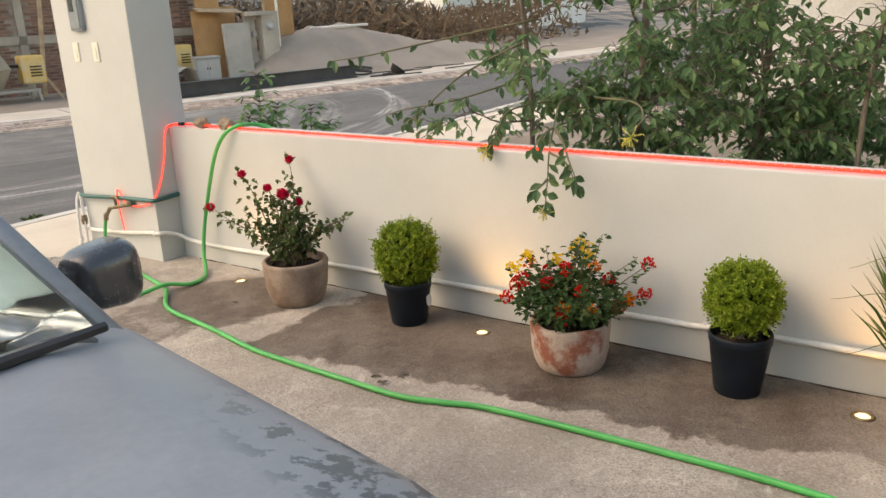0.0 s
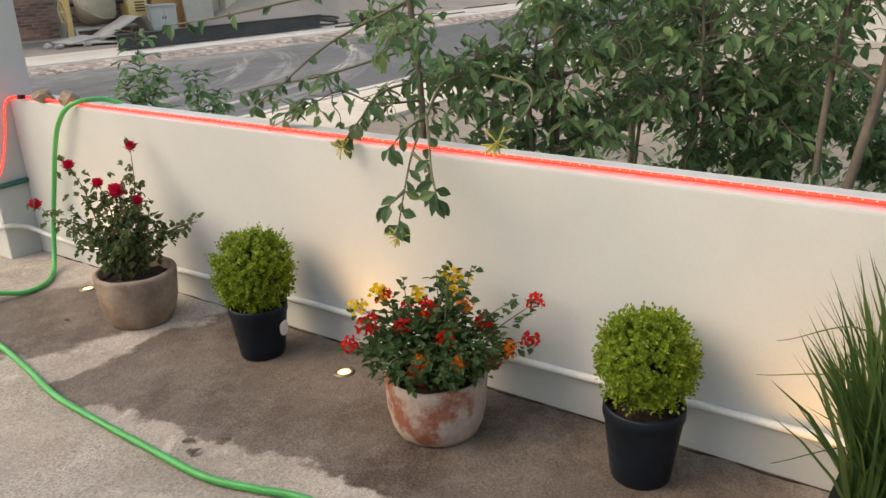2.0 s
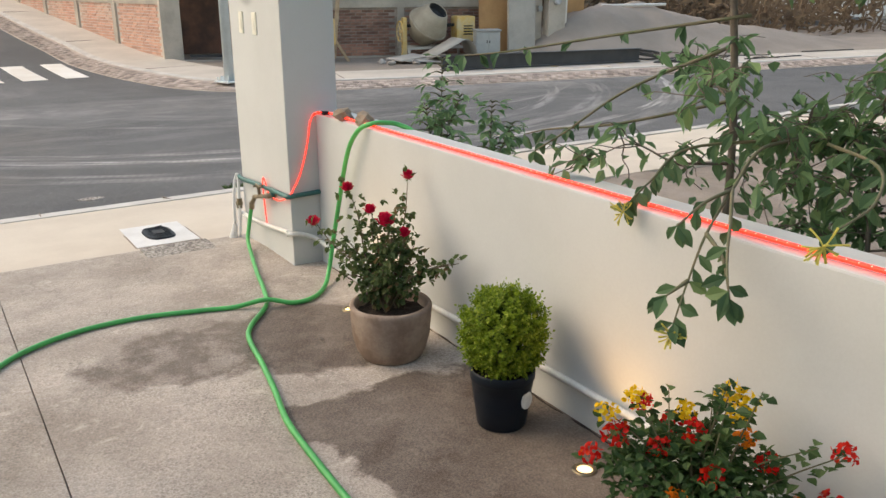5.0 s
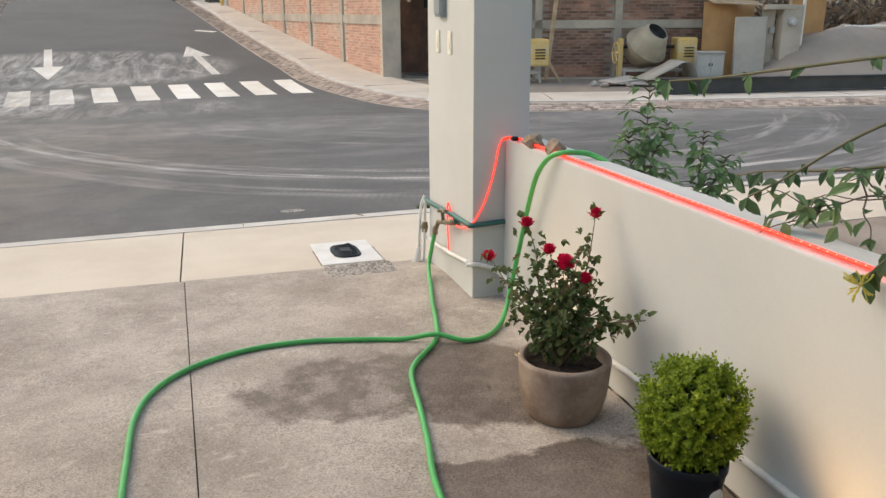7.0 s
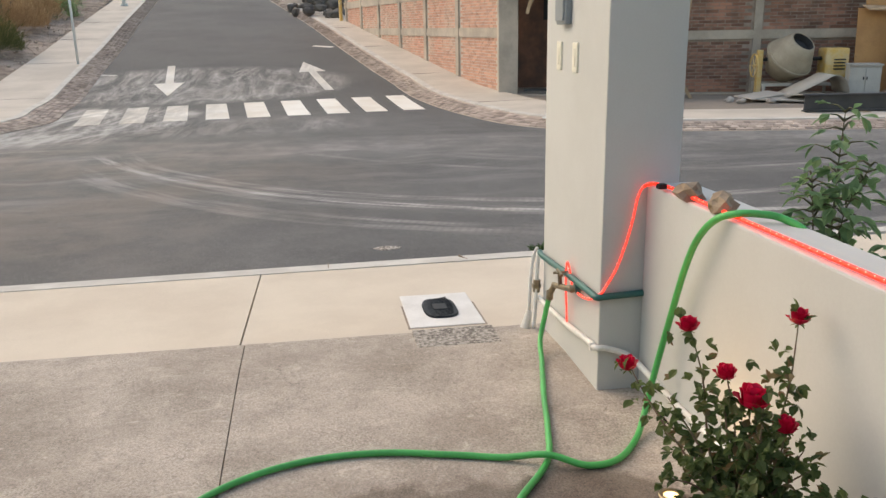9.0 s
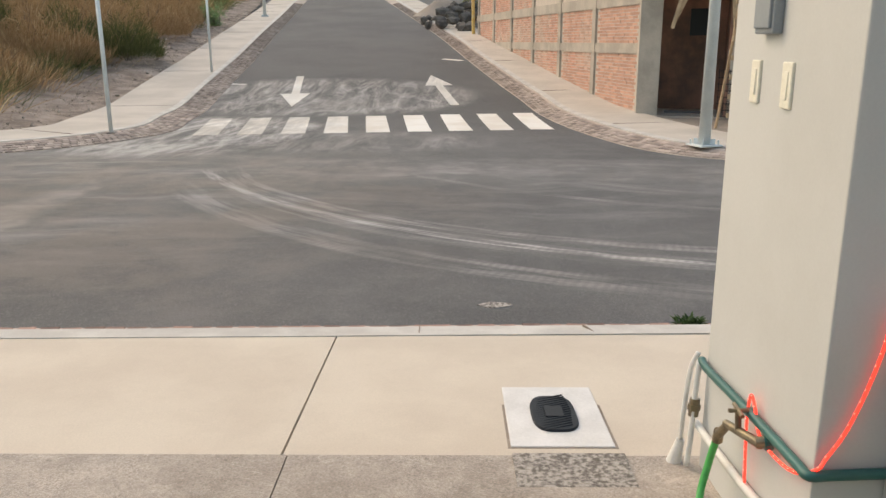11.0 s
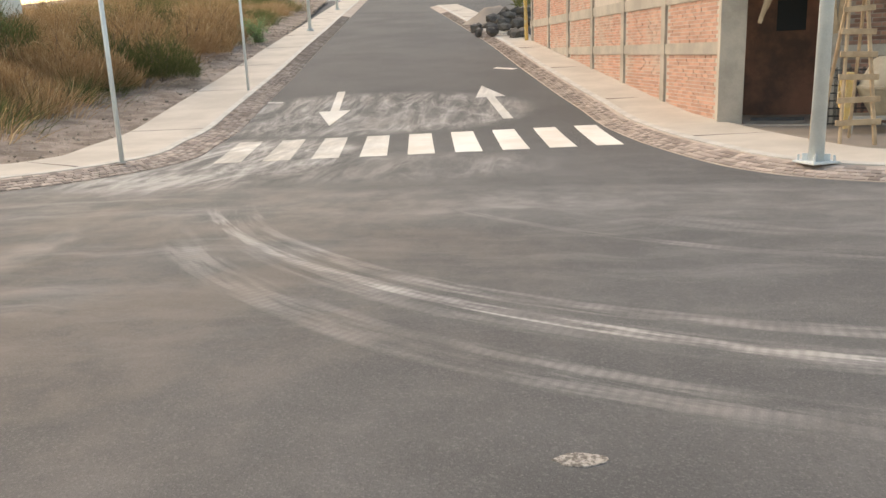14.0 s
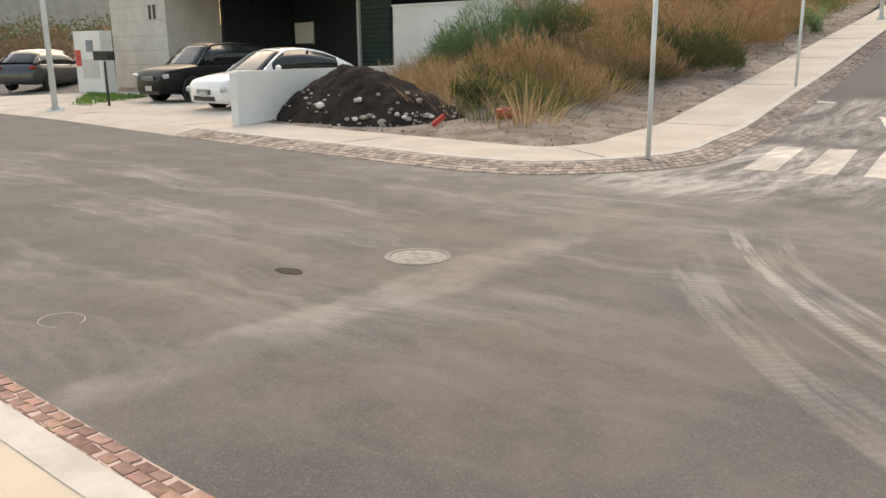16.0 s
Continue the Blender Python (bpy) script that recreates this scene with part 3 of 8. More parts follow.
def thing(name, place, label, category, group="", turn=0.0):
    ob = tagged(new(name), label, category, group)
    ob.matrix_world = pose(*place, 0, 0, turn)
    ob.empty_display_size = 0.1
    return ob


def box(bm, centre, size, turn=(0, 0, 0), bevel=0.0, taper=1.0):
    r = bmesh.ops.create_cube(bm, size=1.0)
    for v in r["verts"]:
        k = taper if v.co.z > 0 else 1.0
        v.co = Vector((v.co.x * size[0] * k, v.co.y * size[1] * k, v.co.z * size[2]))
    if bevel:
        edges = list({e for v in r["verts"] for e in v.link_edges})
        b = bmesh.ops.bevel(bm, geom=edges, offset=bevel, segments=2, profile=0.6, affect="EDGES")
        verts = list({v for f in b["faces"] for v in f.verts} | {v for v in r["verts"] if v.is_valid})
    else:
        verts = r["verts"]
    bmesh.ops.transform(bm, matrix=pose(*centre, *turn), verts=verts)
    return bm


def boxes(*items, bevel=0.0):
    bm = bmesh.new()
    for it in items:
        box(bm, *it, bevel=bevel)
    return bm


def one_box(centre, size, turn=(0, 0, 0), bevel=0.0, taper=1.0):
    return box(bmesh.new(), centre, size, turn, bevel, taper)


def rod(bm, a, b, r0, r1=None, seg=10, cap=True):
    a, b = Vector(a), Vector(b)
    d = b - a
    m = Matrix.Translation((a + b) / 2) @ d.to_track_quat("Z", "Y").to_matrix().to_4x4()
    bmesh.ops.create_cone(bm, cap_ends=cap, segments=seg, radius1=r0, radius2=r0 if r1 is None else r1, depth=d.length, matrix=m)
    return bm


def smooth_line(points, n=8):
    """A Catmull-Rom line through the points."""
    p = [Vector(q) for q in points]
    p = [2 * p[0] - p[1]] + p + [2 * p[-1] - p[-2]]
    out = []
    for i in range(1, len(p) - 2):
        for k in range(n):
            t = k / n
            out.append(0.5 * ((2 * p[i]) + (p[i + 1] - p[i - 1]) * t + (2 * p[i - 1] - 5 * p[i] + 4 * p[i + 1] - p[i + 2]) * t * t
                              + (3 * p[i] - p[i - 1] - 3 * p[i + 1] + p[i + 2]) * t ** 3))
    out.append(p[-2])
    return out


def tube_data(points, radius, seg=8, base=0):
    """Verts and faces of a tube along points; radius is a number or a function of 0..1."""
    verts, faces = [], []
    n = len(points)
    side = None
    for i, p in enumerate(points):
        d = (points[min(i + 1, n - 1)] - points[max(i - 1, 0)])
        d = d.normalized() if d.length > 1e-9 else Vector((0, 0, 1))
        if side is None:
            side = d.orthogonal().normalized()
        side = (side - d * side.dot(d)).normalized()
        up = d.cross(side)
        r = radius(i / max(1, n - 1)) if callable(radius) else radius
        for k in range(seg):
            a = 2 * math.pi * k / seg
            verts.append(p + side * (r * math.cos(a)) + up * (r * math.sin(a)))
    for i in range(n - 1):
        for k in range(seg):
            a, b = base + i * seg + k, base + i * seg + (k + 1) % seg
            faces.append((a, b, b + seg, a + seg))
    faces.append(tuple(base + k for k in reversed(range(seg))))
    faces.append(tuple(base + (n - 1) * seg + k for k in range(seg)))
    return verts, faces


def tubes(name, lines, radius, material, parent=None, label="", seg=8):
    verts, faces = [], []
    for pts in lines:
        v, f = tube_data(pts, radius, seg, len(verts))
        verts += v
        faces += f
    return raw(name, verts, faces, material, parent, label, True)


def lathe(profile, seg=32):
    """A solid of revolution about z from (radius, height) pairs."""
    bm = bmesh.new()
    rings = []
    for r, z in profile:
        if r < 1e-6:
            rings.append([bm.verts.new((0, 0, z))])
        else:
            rings.append([bm.verts.new((r * math.cos(2 * math.pi * k / seg), r * math.sin(2 * math.pi * k / seg), z)) for k in range(seg)])
    for a, b in zip(rings, rings[1:]):
        for k in range(seg):
            j = (k + 1) % seg
            if len(a) == 1 and len(b) > 1:
                bm.faces.new((a[0], b[k], b[j]))
            elif len(b) == 1 and len(a) > 1:
                bm.faces.new((a[k], a[j], b[0]))
            elif len(a) > 1:
                bm.faces.new((a[k], a[j], b[j], b[k]))
    return bm


def leaf(verts, faces, base, way, up, length, width, fold=0.25):
    """One leaf: a pointed blade of six triangles, folded along its rib and drooping."""
    way = way.normalized()
    side = way.cross(up)
    side = side.normalized() if side.length > 1e-6 else way.orthogonal().normalized()
    nrm = side.cross(way)
    b = len(verts)
    mid, tip = base + way * (length * 0.45), base + way * length - nrm * (length * 0.12)
    far = base + way * (length * 0.75) - nrm * (length * 0.03)
    lift = nrm * (width * fold)
    verts += [base, mid + side * (width / 2) + lift, far + side * (width * 0.36) + lift * 0.7, tip,
              far - side * (width * 0.36) + lift * 0.7, mid - side * (width / 2) + lift, mid]
    faces += [(b, b + 1, b + 6), (b + 6, b + 1, b + 2), (b + 6, b + 2, b + 3), (b + 6, b + 3, b + 4), (b + 6, b + 4, b + 5), (b + 6, b + 5, b)]


def blade(verts, faces, base, tip, bend, width):
    """A grass blade of three pieces that bows sideways."""
    b = len(verts)
    d = tip - base
    side = d.cross(Vector((random.random() - 0.5, random.random() - 0.5, 0.2))).normalized() * (width / 2)
    p1, p2 = base + d * 0.4 - bend * 0.3, base + d * 0.75 - bend * 0.25
    verts += [base - side, base + side, p1 - side, p1 + side, p2 - side * 0.7, p2 + side * 0.7, tip]
    faces += [(b, b + 1, b + 3, b + 2), (b + 2, b + 3, b + 5, b + 4), (b + 4, b + 5, b + 6)]


def rnd(a, b):
    return random.uniform(a, b)


def anyway():
    v = Vector((rnd(-1, 1), rnd(-1, 1), rnd(-1, 1)))
    return v.normalized() if v.length > 0.01 else Vector((0, 0, 1))


def lump(centre, size, rough=0.25, seed=0, sub=2):
    """An uneven stone."""
    bm = bmesh.new()
    bmesh.ops.create_icosphere(bm, subdivisions=sub, radius=1.0)
    for v in bm.verts:
        k = 1 + rough * noise.noise(v.co * 1.3 + Vector((seed * 7.1, seed * 3.3, seed)))
        v.co = Vector((v.co.x * size[0] * k, v.co.y * size[1] * k, v.co.z * size[2] * k)) + Vector(centre)
    return bm


def rise(y):
    """Height of the carriageway: level across the junction, then climbing along the side street."""
    d = min(y, 78.0) - 20.4
    return -0.2 + 0.108 * 0.5 * (d + math.sqrt(d * d + 1.0))


def floor_z(y):
    """Height of the driveway, which falls towards the street."""
    return 0.022 * (4.45 - y)


def sheet(name, xs, ys, height, material, label="", parent=None):
    """An uneven surface over a grid."""
    verts = [(x, y, height(x, y)) for y in ys for x in xs]
    n = len(xs)
    faces = [(j * n + i, j * n + i + 1, (j + 1) * n + i + 1, (j + 1) * n + i) for j in range(len(ys) - 1) for i in range(n - 1)]
    return raw(name, verts, faces, material, parent, label, True)


def offset_line(line, d):
    """The line moved d to its left, in plan."""
    out = []
    for i, p in enumerate(line):
        a, b = line[max(i - 1, 0)], line[min(i + 1, len(line) - 1)]
        t = Vector((b[0] - a[0], b[1] - a[1])).normalized()
        out.append(Vector((p[0] - t.y * d, p[1] + t.x * d)))
    return out


def band(name, line, d0, d1, z0, z1, thick, material, label=""):
    """A strip along a line in plan between two offsets, with heights above the carriageway and a thickness."""
    a, b = offset_line(line, d0), offset_line(line, d1)
    verts, faces = [], []
    for p, q in zip(a, b):
        zp, zq = rise(p.y), rise(q.y)
        verts += [(p.x, p.y, zp + z0), (q.x, q.y, zq + z1), (q.x, q.y, zq + z1 - thick), (p.x, p.y, zp + z0 - thick)]
    for i in range(len(a) - 1):
        for k in range(4):
            j = (k + 1) % 4
            faces.append((i * 4 + k, i * 4 + j, i * 4 + 4 + j, i * 4 + 4 + k))
    n = len(verts)
    faces += [(0, 3, 2, 1), (n - 4, n - 3, n - 2, n - 1)]
    return tagged(raw(name, verts, faces, material), label, kind="structure")


def spread_line(points, step):
    """Points along a smooth plan line, at even steps."""
    line = smooth_line([(*p, 0) for p in points], 12)
    out, carry = [line[0].xy], 0.0
    for a, b in zip(line, line[1:]):
        d = (b - a).length
        while carry + d >= step:
            a = a + (b - a) * ((step - carry) / d)
            out.append(a.xy)
            d, carry = (b - a).length, 0.0
        carry += d
    return out


def linspace(a, b, n):
    return [a + (b - a) * i / (n - 1) for i in range(n)]


# ---- ground, roads, pavements ----
tagged(sheet("ground", linspace(-400, 400, 81), linspace(-200, 600, 81), lambda x, y: rise(y) - 0.5 if y > 20 else -0.7, DIRT, "dry bare earth under and around the streets"), kind="structure")
tagged(sheet("road", linspace(-70, 70, 141), linspace(6.6, 110, 140), lambda x, y: rise(y), ASPHALT, "dusty dark grey asphalt with pale tyre tracks"), kind="structure")

LEFT_EDGE = [(-70, 20.5), (-40, 16.8), (-25.5, 15.25), (-19.1, 15.0), (-15.5, 14.7), (-12.4, 14.47), (-9.8, 14.32), (-7.2, 14.24), (-6.0, 14.16), (-4.6, 14.26), (-3.80, 14.78), (-3.15, 15.75), (-2.82, 17.1),
             (-3.12, 19.0), (-3.32, 20.9), (-3.60, 23.2), (-3.92, 26.2), (-4.26, 29.5), (-5.15, 37.0), (-6.2, 46.5), (-7.2, 55.0), (-10.0, 80)]
RIGHT_EDGE = [(-2.6, 62), (0.4, 45), (1.97, 35.7), (2.9, 29.4), (3.69, 24.3), (4.12, 21.7), (4.55, 17.8), (4.88, 15.9), (5.2, 14.7), (5.75, 13.85), (6.7, 13.3), (8.3, 12.85), (11, 12.35), (14.5, 11.8),
              (18, 11.3), (30, 9.6), (70, 5.0)]
left_line, right_line = spread_line(LEFT_EDGE, 0.25), spread_line(RIGHT_EDGE, 0.25)
NEAR_EDGE = [(-70, 6.75), (-10, 6.75), (-2.3, 6.76), (0, 6.79), (2, 6.84), (4, 6.89), (9, 7.01), (20, 6.9), (70, 3.0)]
near_line = [p for p in reversed(spread_line(NEAR_EDGE, 0.5))]

for nm, line in (("left", left_line), ("right", right_line)):
    band("gutter_bed_" + nm, line, -0.19 if nm == "left" else -0.15, 0.36, 0.004, 0.098, 0.12, MORTAR_FAR, "pale mortar bed of the sloping stone gutter")
    band("kerb_" + nm, line, 0.362, 0.50, 0.112, 0.122, 0.3, KERB, "pale concrete edge strip of the pavement")
    band("pavement_" + nm, line, 0.508, 2.0 if nm == "left" else 1.75, 0.112, 0.12, 0.3, WALK_FAR, "pale cream concrete pavement, dusty")
# the gutter turns into a plain dropped crossing before the house across the street
band("crossing_ramp", [p for p in left_line if -29 < p.x < -12.6], -0.195, 0.38, 0.012, 0.121, 0.14, WALK_FAR, "cream concrete dropped crossing")
band("gutter_bed_near", near_line, -0.19, -0.005, 0.006, 0.012, 0.1, MORTAR, "sandy mortar bed of the stone gutter")
band("kerb_near", near_line, 0.0, 0.17, 0.07, 0.085, 0.3, KERB, "worn pale concrete kerb")

for x, a in ((2.165, 0), (3.063, 24)):
    tagged(part("kerb_joint", one_box((x, 6.74 + 0.025 * x - 0.035, -0.125), (0.006, 0.12, 0.022), (3.5, 0, a)), SOIL), "dirt-filled joint across the kerb", kind="structure")

# pavement in front of the driveway, in slabs between joints
for i, (x0, x1) in enumerate(((-9.0, -5.2), (-5.19, -1.72), (-1.71, 1.737), (1.746, 3.9), (3.91, 7.4), (7.41, 11.5))):
    verts = []
    for z in (0.0, -0.25):
        verts += [(x0, 5.30, -0.045 + z), (x1, 5.30, -0.045 + z), (x1, 6.626 + 0.0203 * x1, -0.118 + z), (x0, 6.626 + 0.0203 * x0, -0.118 + z)]
    faces = [(0, 1, 2, 3), (7, 6, 5, 4), (0, 4, 5, 1), (1, 5, 6, 2), (2, 6, 7, 3), (3, 7, 4, 0)]
    tagged(raw("pavement_%d" % (i + 1), verts, faces, WALK), "smooth cream concrete pavement slab", kind="structure")
# driveway slabs with a saw joint between them
for i, (a0, a1, b0, b1) in enumerate(((-7.0, -7.0, 2.05, 1.762), (2.0545, 1.7665, 3.6, 3.6))):
    n = 24
    verts, faces = [], []
    for k in range(n + 1):
        y = -5.0 + 10.30 * k / n
        f = k / n
        xa, xb = a0 + (a1 - a0) * f, b0 + (b1 - b0) * f
        for x, dz in ((xa, 0), (xb, 0), (xb, -0.2), (xa, -0.2)):
            verts.append((x, y, floor_z(y) + dz - (0.022 if k == n else 0.0)))
    for k in range(n):
        for q in range(4):
            r = (q + 1) % 4
            faces.append((k * 4 + q, k * 4 + r, k * 4 + 4 + r, k * 4 + 4 + q))
    faces += [(0, 3, 2, 1), (n * 4, n * 4 + 1, n * 4 + 2, n * 4 + 3)]
    tagged(raw("floor_%d" % (i + 1), verts, faces, DRIVE), "washed concrete driveway slab with damp brown stains", kind="structure")
tagged(part("joint_bed", one_box((0.0, 0.0, -0.20), (14.0, 10.4, 0.3)), SOIL), "dark bed under the driveway joints", kind="structure")
# planting strip behind the wall
tagged(sheet("planting_strip", linspace(3.45, 11.5, 34), linspace(-7, 5.35, 50), lambda x, y: -0.06 + 0.05 * noise.noise((x * 1.3, y * 1.3, 0)) + 0.012 * (4 - y), SOIL, "dry grey-brown soil with litter behind the wall"), kind="structure")

# ---- low garden wall, gate pier, added wall behind the camera ----
wall = bmesh.new()
box(wall, (3.430, -1.275, 0.365), (0.17, 11.45, 0.94), bevel=0.008)


def top_fall(y):
    """The wall's top falls slightly towards the street."""
    return -0.0085 * (y - 1.55)


for v in wall.verts:
    if v.co.z > 0.6:
        v.co.z += top_fall(v.co.y)
tagged(part("wall_garden", wall, PLASTER), "low cream-painted plaster garden wall", kind="structure")
pier = bmesh.new()
box(pier, (3.325, 4.845, 1.60), (0.29, 0.79, 3.6), bevel=0.006)
tagged(part("wall_pier", pier, PLASTER), "tall cream-painted plaster gate pier", kind="structure")
# unseen wall, added to close off sky and bounce light from behind
tagged(part("wall_unseen_rear", one_box((-1.7, -5.1, 1.4), (10.6, 0.2, 3.4)), PLASTER), "unseen plain cream wall added behind the camera", kind="structure")

# ---- far side: building under construction, as a confined brick shell ----
BS, BD = Vector((6.08, 19.45)), Vector((-0.165, 0.986)).normalized()
BN = Vector((-BD.y, BD.x))


def on_side(s, out=0.0):
    p = BS + BD * s + BN * out
    return p.x, p.y


side_turn = math.degrees(math.atan2(BD.y, BD.x))
BEAMS = ((1.08, 1.29), (2.05, 2.30), (3.9, 4.15))
side = bmesh.new()
box(side, (*on_side(8.4, -0.121), 1.9), (16.8, 0.198, 4.6), (0, 0, side_turn))
wall_side = tagged(part("wall_brick_side", side, BRICK_JOINT), "unplastered red brick side wall framed in grey concrete", kind="structure")
COLS = (0.0, 2.75, 5.5, 8.25, 11.0, 13.75, 16.5)
for s in COLS[1:]:
    part("column", one_box((*on_side(s, -0.08), 1.95), (0.22, 0.22, 4.5), (0, 0, side_turn)), CONCRETE, wall_side)
for lo, hi in BEAMS:
    part("tie_beam", one_box((*on_side(8.4, -0.085), (lo + hi) / 2), (16.9, 0.2, hi - lo), (0, 0, side_turn)), CONCRETE, wall_side)
corner = bmesh.new()
box(corner, (6.22, 19.22, 1.95), (0.42, 0.36, 4.5), (0, 0, -8), bevel=0.01)
part("column", corner, CONCRETE, wall_side)
for s in (4.1, 6.9):
    part("window_opening", one_box((*on_side(s, -0.07), 2.85), (1.6, 0.03, 0.9), (0, 0, side_turn)), NAVY, wall_side)

# front of the shell: brick panels under an added, unseen slab that shades them
F0, F1 = Vector((6.42, 19.05)), Vector((13.3, 17.05))
FD = (F1 - F0).normalized()
FN = Vector((FD.y, -FD.x))
front_turn = math.degrees(math.atan2(FD.y, FD.x))


def on_front(s, out=0.0):
    p = F0 + FD * s + FN * out
    return p.x, p.y


front = bmesh.new()
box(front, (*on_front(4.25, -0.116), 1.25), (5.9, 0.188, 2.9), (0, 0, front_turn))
wall_front = tagged(part("wall_brick_front", front, SHADE_DIRT_JOINT), "red brick front wall, shade in its colour, with grey concrete columns", kind="structure")
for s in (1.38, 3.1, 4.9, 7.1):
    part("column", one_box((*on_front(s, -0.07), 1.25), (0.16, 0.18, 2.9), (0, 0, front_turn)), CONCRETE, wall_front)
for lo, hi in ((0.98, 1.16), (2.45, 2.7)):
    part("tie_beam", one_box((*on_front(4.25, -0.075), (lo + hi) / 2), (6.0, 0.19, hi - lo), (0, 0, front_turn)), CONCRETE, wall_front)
# unseen slab, added to keep sky light off the front and doorway
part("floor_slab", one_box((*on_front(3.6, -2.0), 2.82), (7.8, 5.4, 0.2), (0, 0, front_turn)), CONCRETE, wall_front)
# doorway walls take the shaded brick tone as well
part("back_wall", one_box((*on_front(0.7, -1.8), 1.25), (2.6, 0.15, 2.9), (0, 0, front_turn)), SHADED_BRICK, wall_front)
part("inner_wall", one_box((*on_front(1.32, -0.9), 1.25), (0.15, 1.7, 2.9), (0, 0, front_turn)), SHADED_BRICK, wall_front)
part("window_opening", one_box((*on_front(0.75, -1.71), 1.72), (0.5, 0.03, 0.55), (0, 0, front_turn)), NAVY, wall_front)
part("door_sill", one_box((*on_front(0.55, 0.04), -0.02), (0.85, 0.10, 0.05), (0, 0, front_turn)), BEAM_STEEL, wall_front)
tagged(part("floor_shell", one_box((*on_front(3.4, -1.0), -0.14), (8.2, 2.4, 0.08), (0, 0, front_turn)), CONCRETE), "rough concrete floor of the brick shell", kind="structure")

# building plot between kerb and shell, dusty concrete and sand
plot = spread_line([(3.9, 34.0), (4.6, 28.0), (5.6, 21.5), (6.3, 18.5), (6.5, 16.4), (7.6, 15.2), (11.5, 14.4), (15, 13.7), (19, 13.2), (30, 11.6), (70, 7.0)], 0.5)
tagged(sheet("plot_ground", linspace(6.2, 66, 120), linspace(11.6, 40, 58),
             lambda x, y: max(-0.12, rise(y)) + 0.03 * noise.noise((x * 0.8, y * 0.8, 3)) if y > 13.6 + max(0, 8.0 - x) * 0.9 - 0.13 * max(0, x - 12) else -0.4, SAND, "dusty sand-strewn ground of the building plot"), kind="structure")

# ---- road markings, as thin paint films ----
AX = Vector((-0.145, 0.989)).normalized()
AC = Vector((AX.y, -AX.x))


def strip(a, b, width, n=5):
    """Corners of a straight strip, cut across so that it can follow the road's rise."""
    d = (b - a).normalized()
    s = Vector((d.y, -d.x)) * (width / 2)
    left = [a + (b - a) * (i / n) - s for i in range(n + 1)]
    right = [a + (b - a) * (i / n) + s for i in range(n + 1)]
    return left, right


def film_strip(name, a, b, width, label, category, group="", n=6):
    left, right = strip(a, b, width, n)
    verts, faces = [], []
    for p, q in zip(left, right):
        verts += [(p.x, p.y, rise(p.y) + 0.006), (q.x, q.y, rise(q.y) + 0.006), (q.x, q.y, rise(q.y) - 0.004), (p.x, p.y, rise(p.y) - 0.004)]
    for i in range(n):
        for k in range(4):
            j = (k + 1) % 4
            faces.append((i * 4 + k, i * 4 + j, i * 4 + 4 + j, i * 4 + 4 + k))
    faces += [(0, 3, 2, 1), (n * 4, n * 4 + 1, n * 4 + 2, n * 4 + 3)]
    return tagged(raw(name, verts, faces, PAINT), label, category, group)


first = Vector((3.94, 17.28))
for i in range(9):
    a = first - AC * (0.735 * i)
    film_strip("crossing_stripe", a, a + AX * 2.9 + AC * (0.049 * (6.3 - i)), 0.42, "worn white zebra crossing stripe on the asphalt" if i < 6 else "mud-smeared white zebra crossing stripe", "road marking", "zebra crossing stripes")


def arrow(tail, tip, head, wide, label):
    tail, tip = Vector(tail), Vector(tip)
    d = (tip - tail).normalized()
    s = Vector((d.y, -d.x))
    neck = tip - d * head
    th = thing("lane_arrow", (tail.x, tail.y, rise(tail.y)), label, "road marking", "lane arrows")
    for nm, pts in (("shaft", [tail - s * 0.10, tail + s * 0.10, neck + s * 0.10, neck - s * 0.10]), ("arrowhead", [neck - s * wide, neck + s * wide, tip])):
        v = [(p.x - tail.x, p.y - tail.y, rise(p.y) - rise(tail.y) + dz) for dz in (0.008, -0.006) for p in pts]
        n = len(pts)
        raw(nm, v, [tuple(range(n)), tuple(range(2 * n - 1, n - 1, -1))] + [(i, i + n, (i + 1) % n + n, (i + 1) % n) for i in range(n)], PAINT, th)


arrow((-1.95, 25.8), (-1.32, 21.18), 1.8, 0.36, "white painted lane arrow towards the junction")
arrow((2.38, 21.36), (1.71, 25.97), 1.8, 0.36, "white painted lane arrow away from the junction")
film_strip("lane_dash", Vector((2.02, 29.4)), Vector((2.62, 29.0)), 0.22, "worn short white dash on the asphalt", "road marking", "short road dashes", 2)
film_strip("lane_dash", Vector((-4.0, 24.6)), Vector((-3.15, 24.4)), 0.18, "mud-smeared short white dash on the asphalt", "road marking", "short road dashes", 2)

# ---- manhole and road patches ----
mh = thing("manhole_cover", (-2.34, 10.13, -0.198), "round dusty iron manhole cover in the road", "manhole cover")
part("rim", lathe([(0.235, -0.02), (0.27, -0.02), (0.27, 0.006), (0.235, 0.006), (0.235, -0.02)], 40), IRON, mh)
part("lid", lathe([(0, 0.004), (0.08, 0.004), (0.084, 0.007), (0.15, 0.007), (0.154, 0.004), (0.22, 0.004), (0.23, 0.0), (0.23, -0.02), (0, -0.02)], 40), MANHOLE, mh, "dusty pale cover plate")
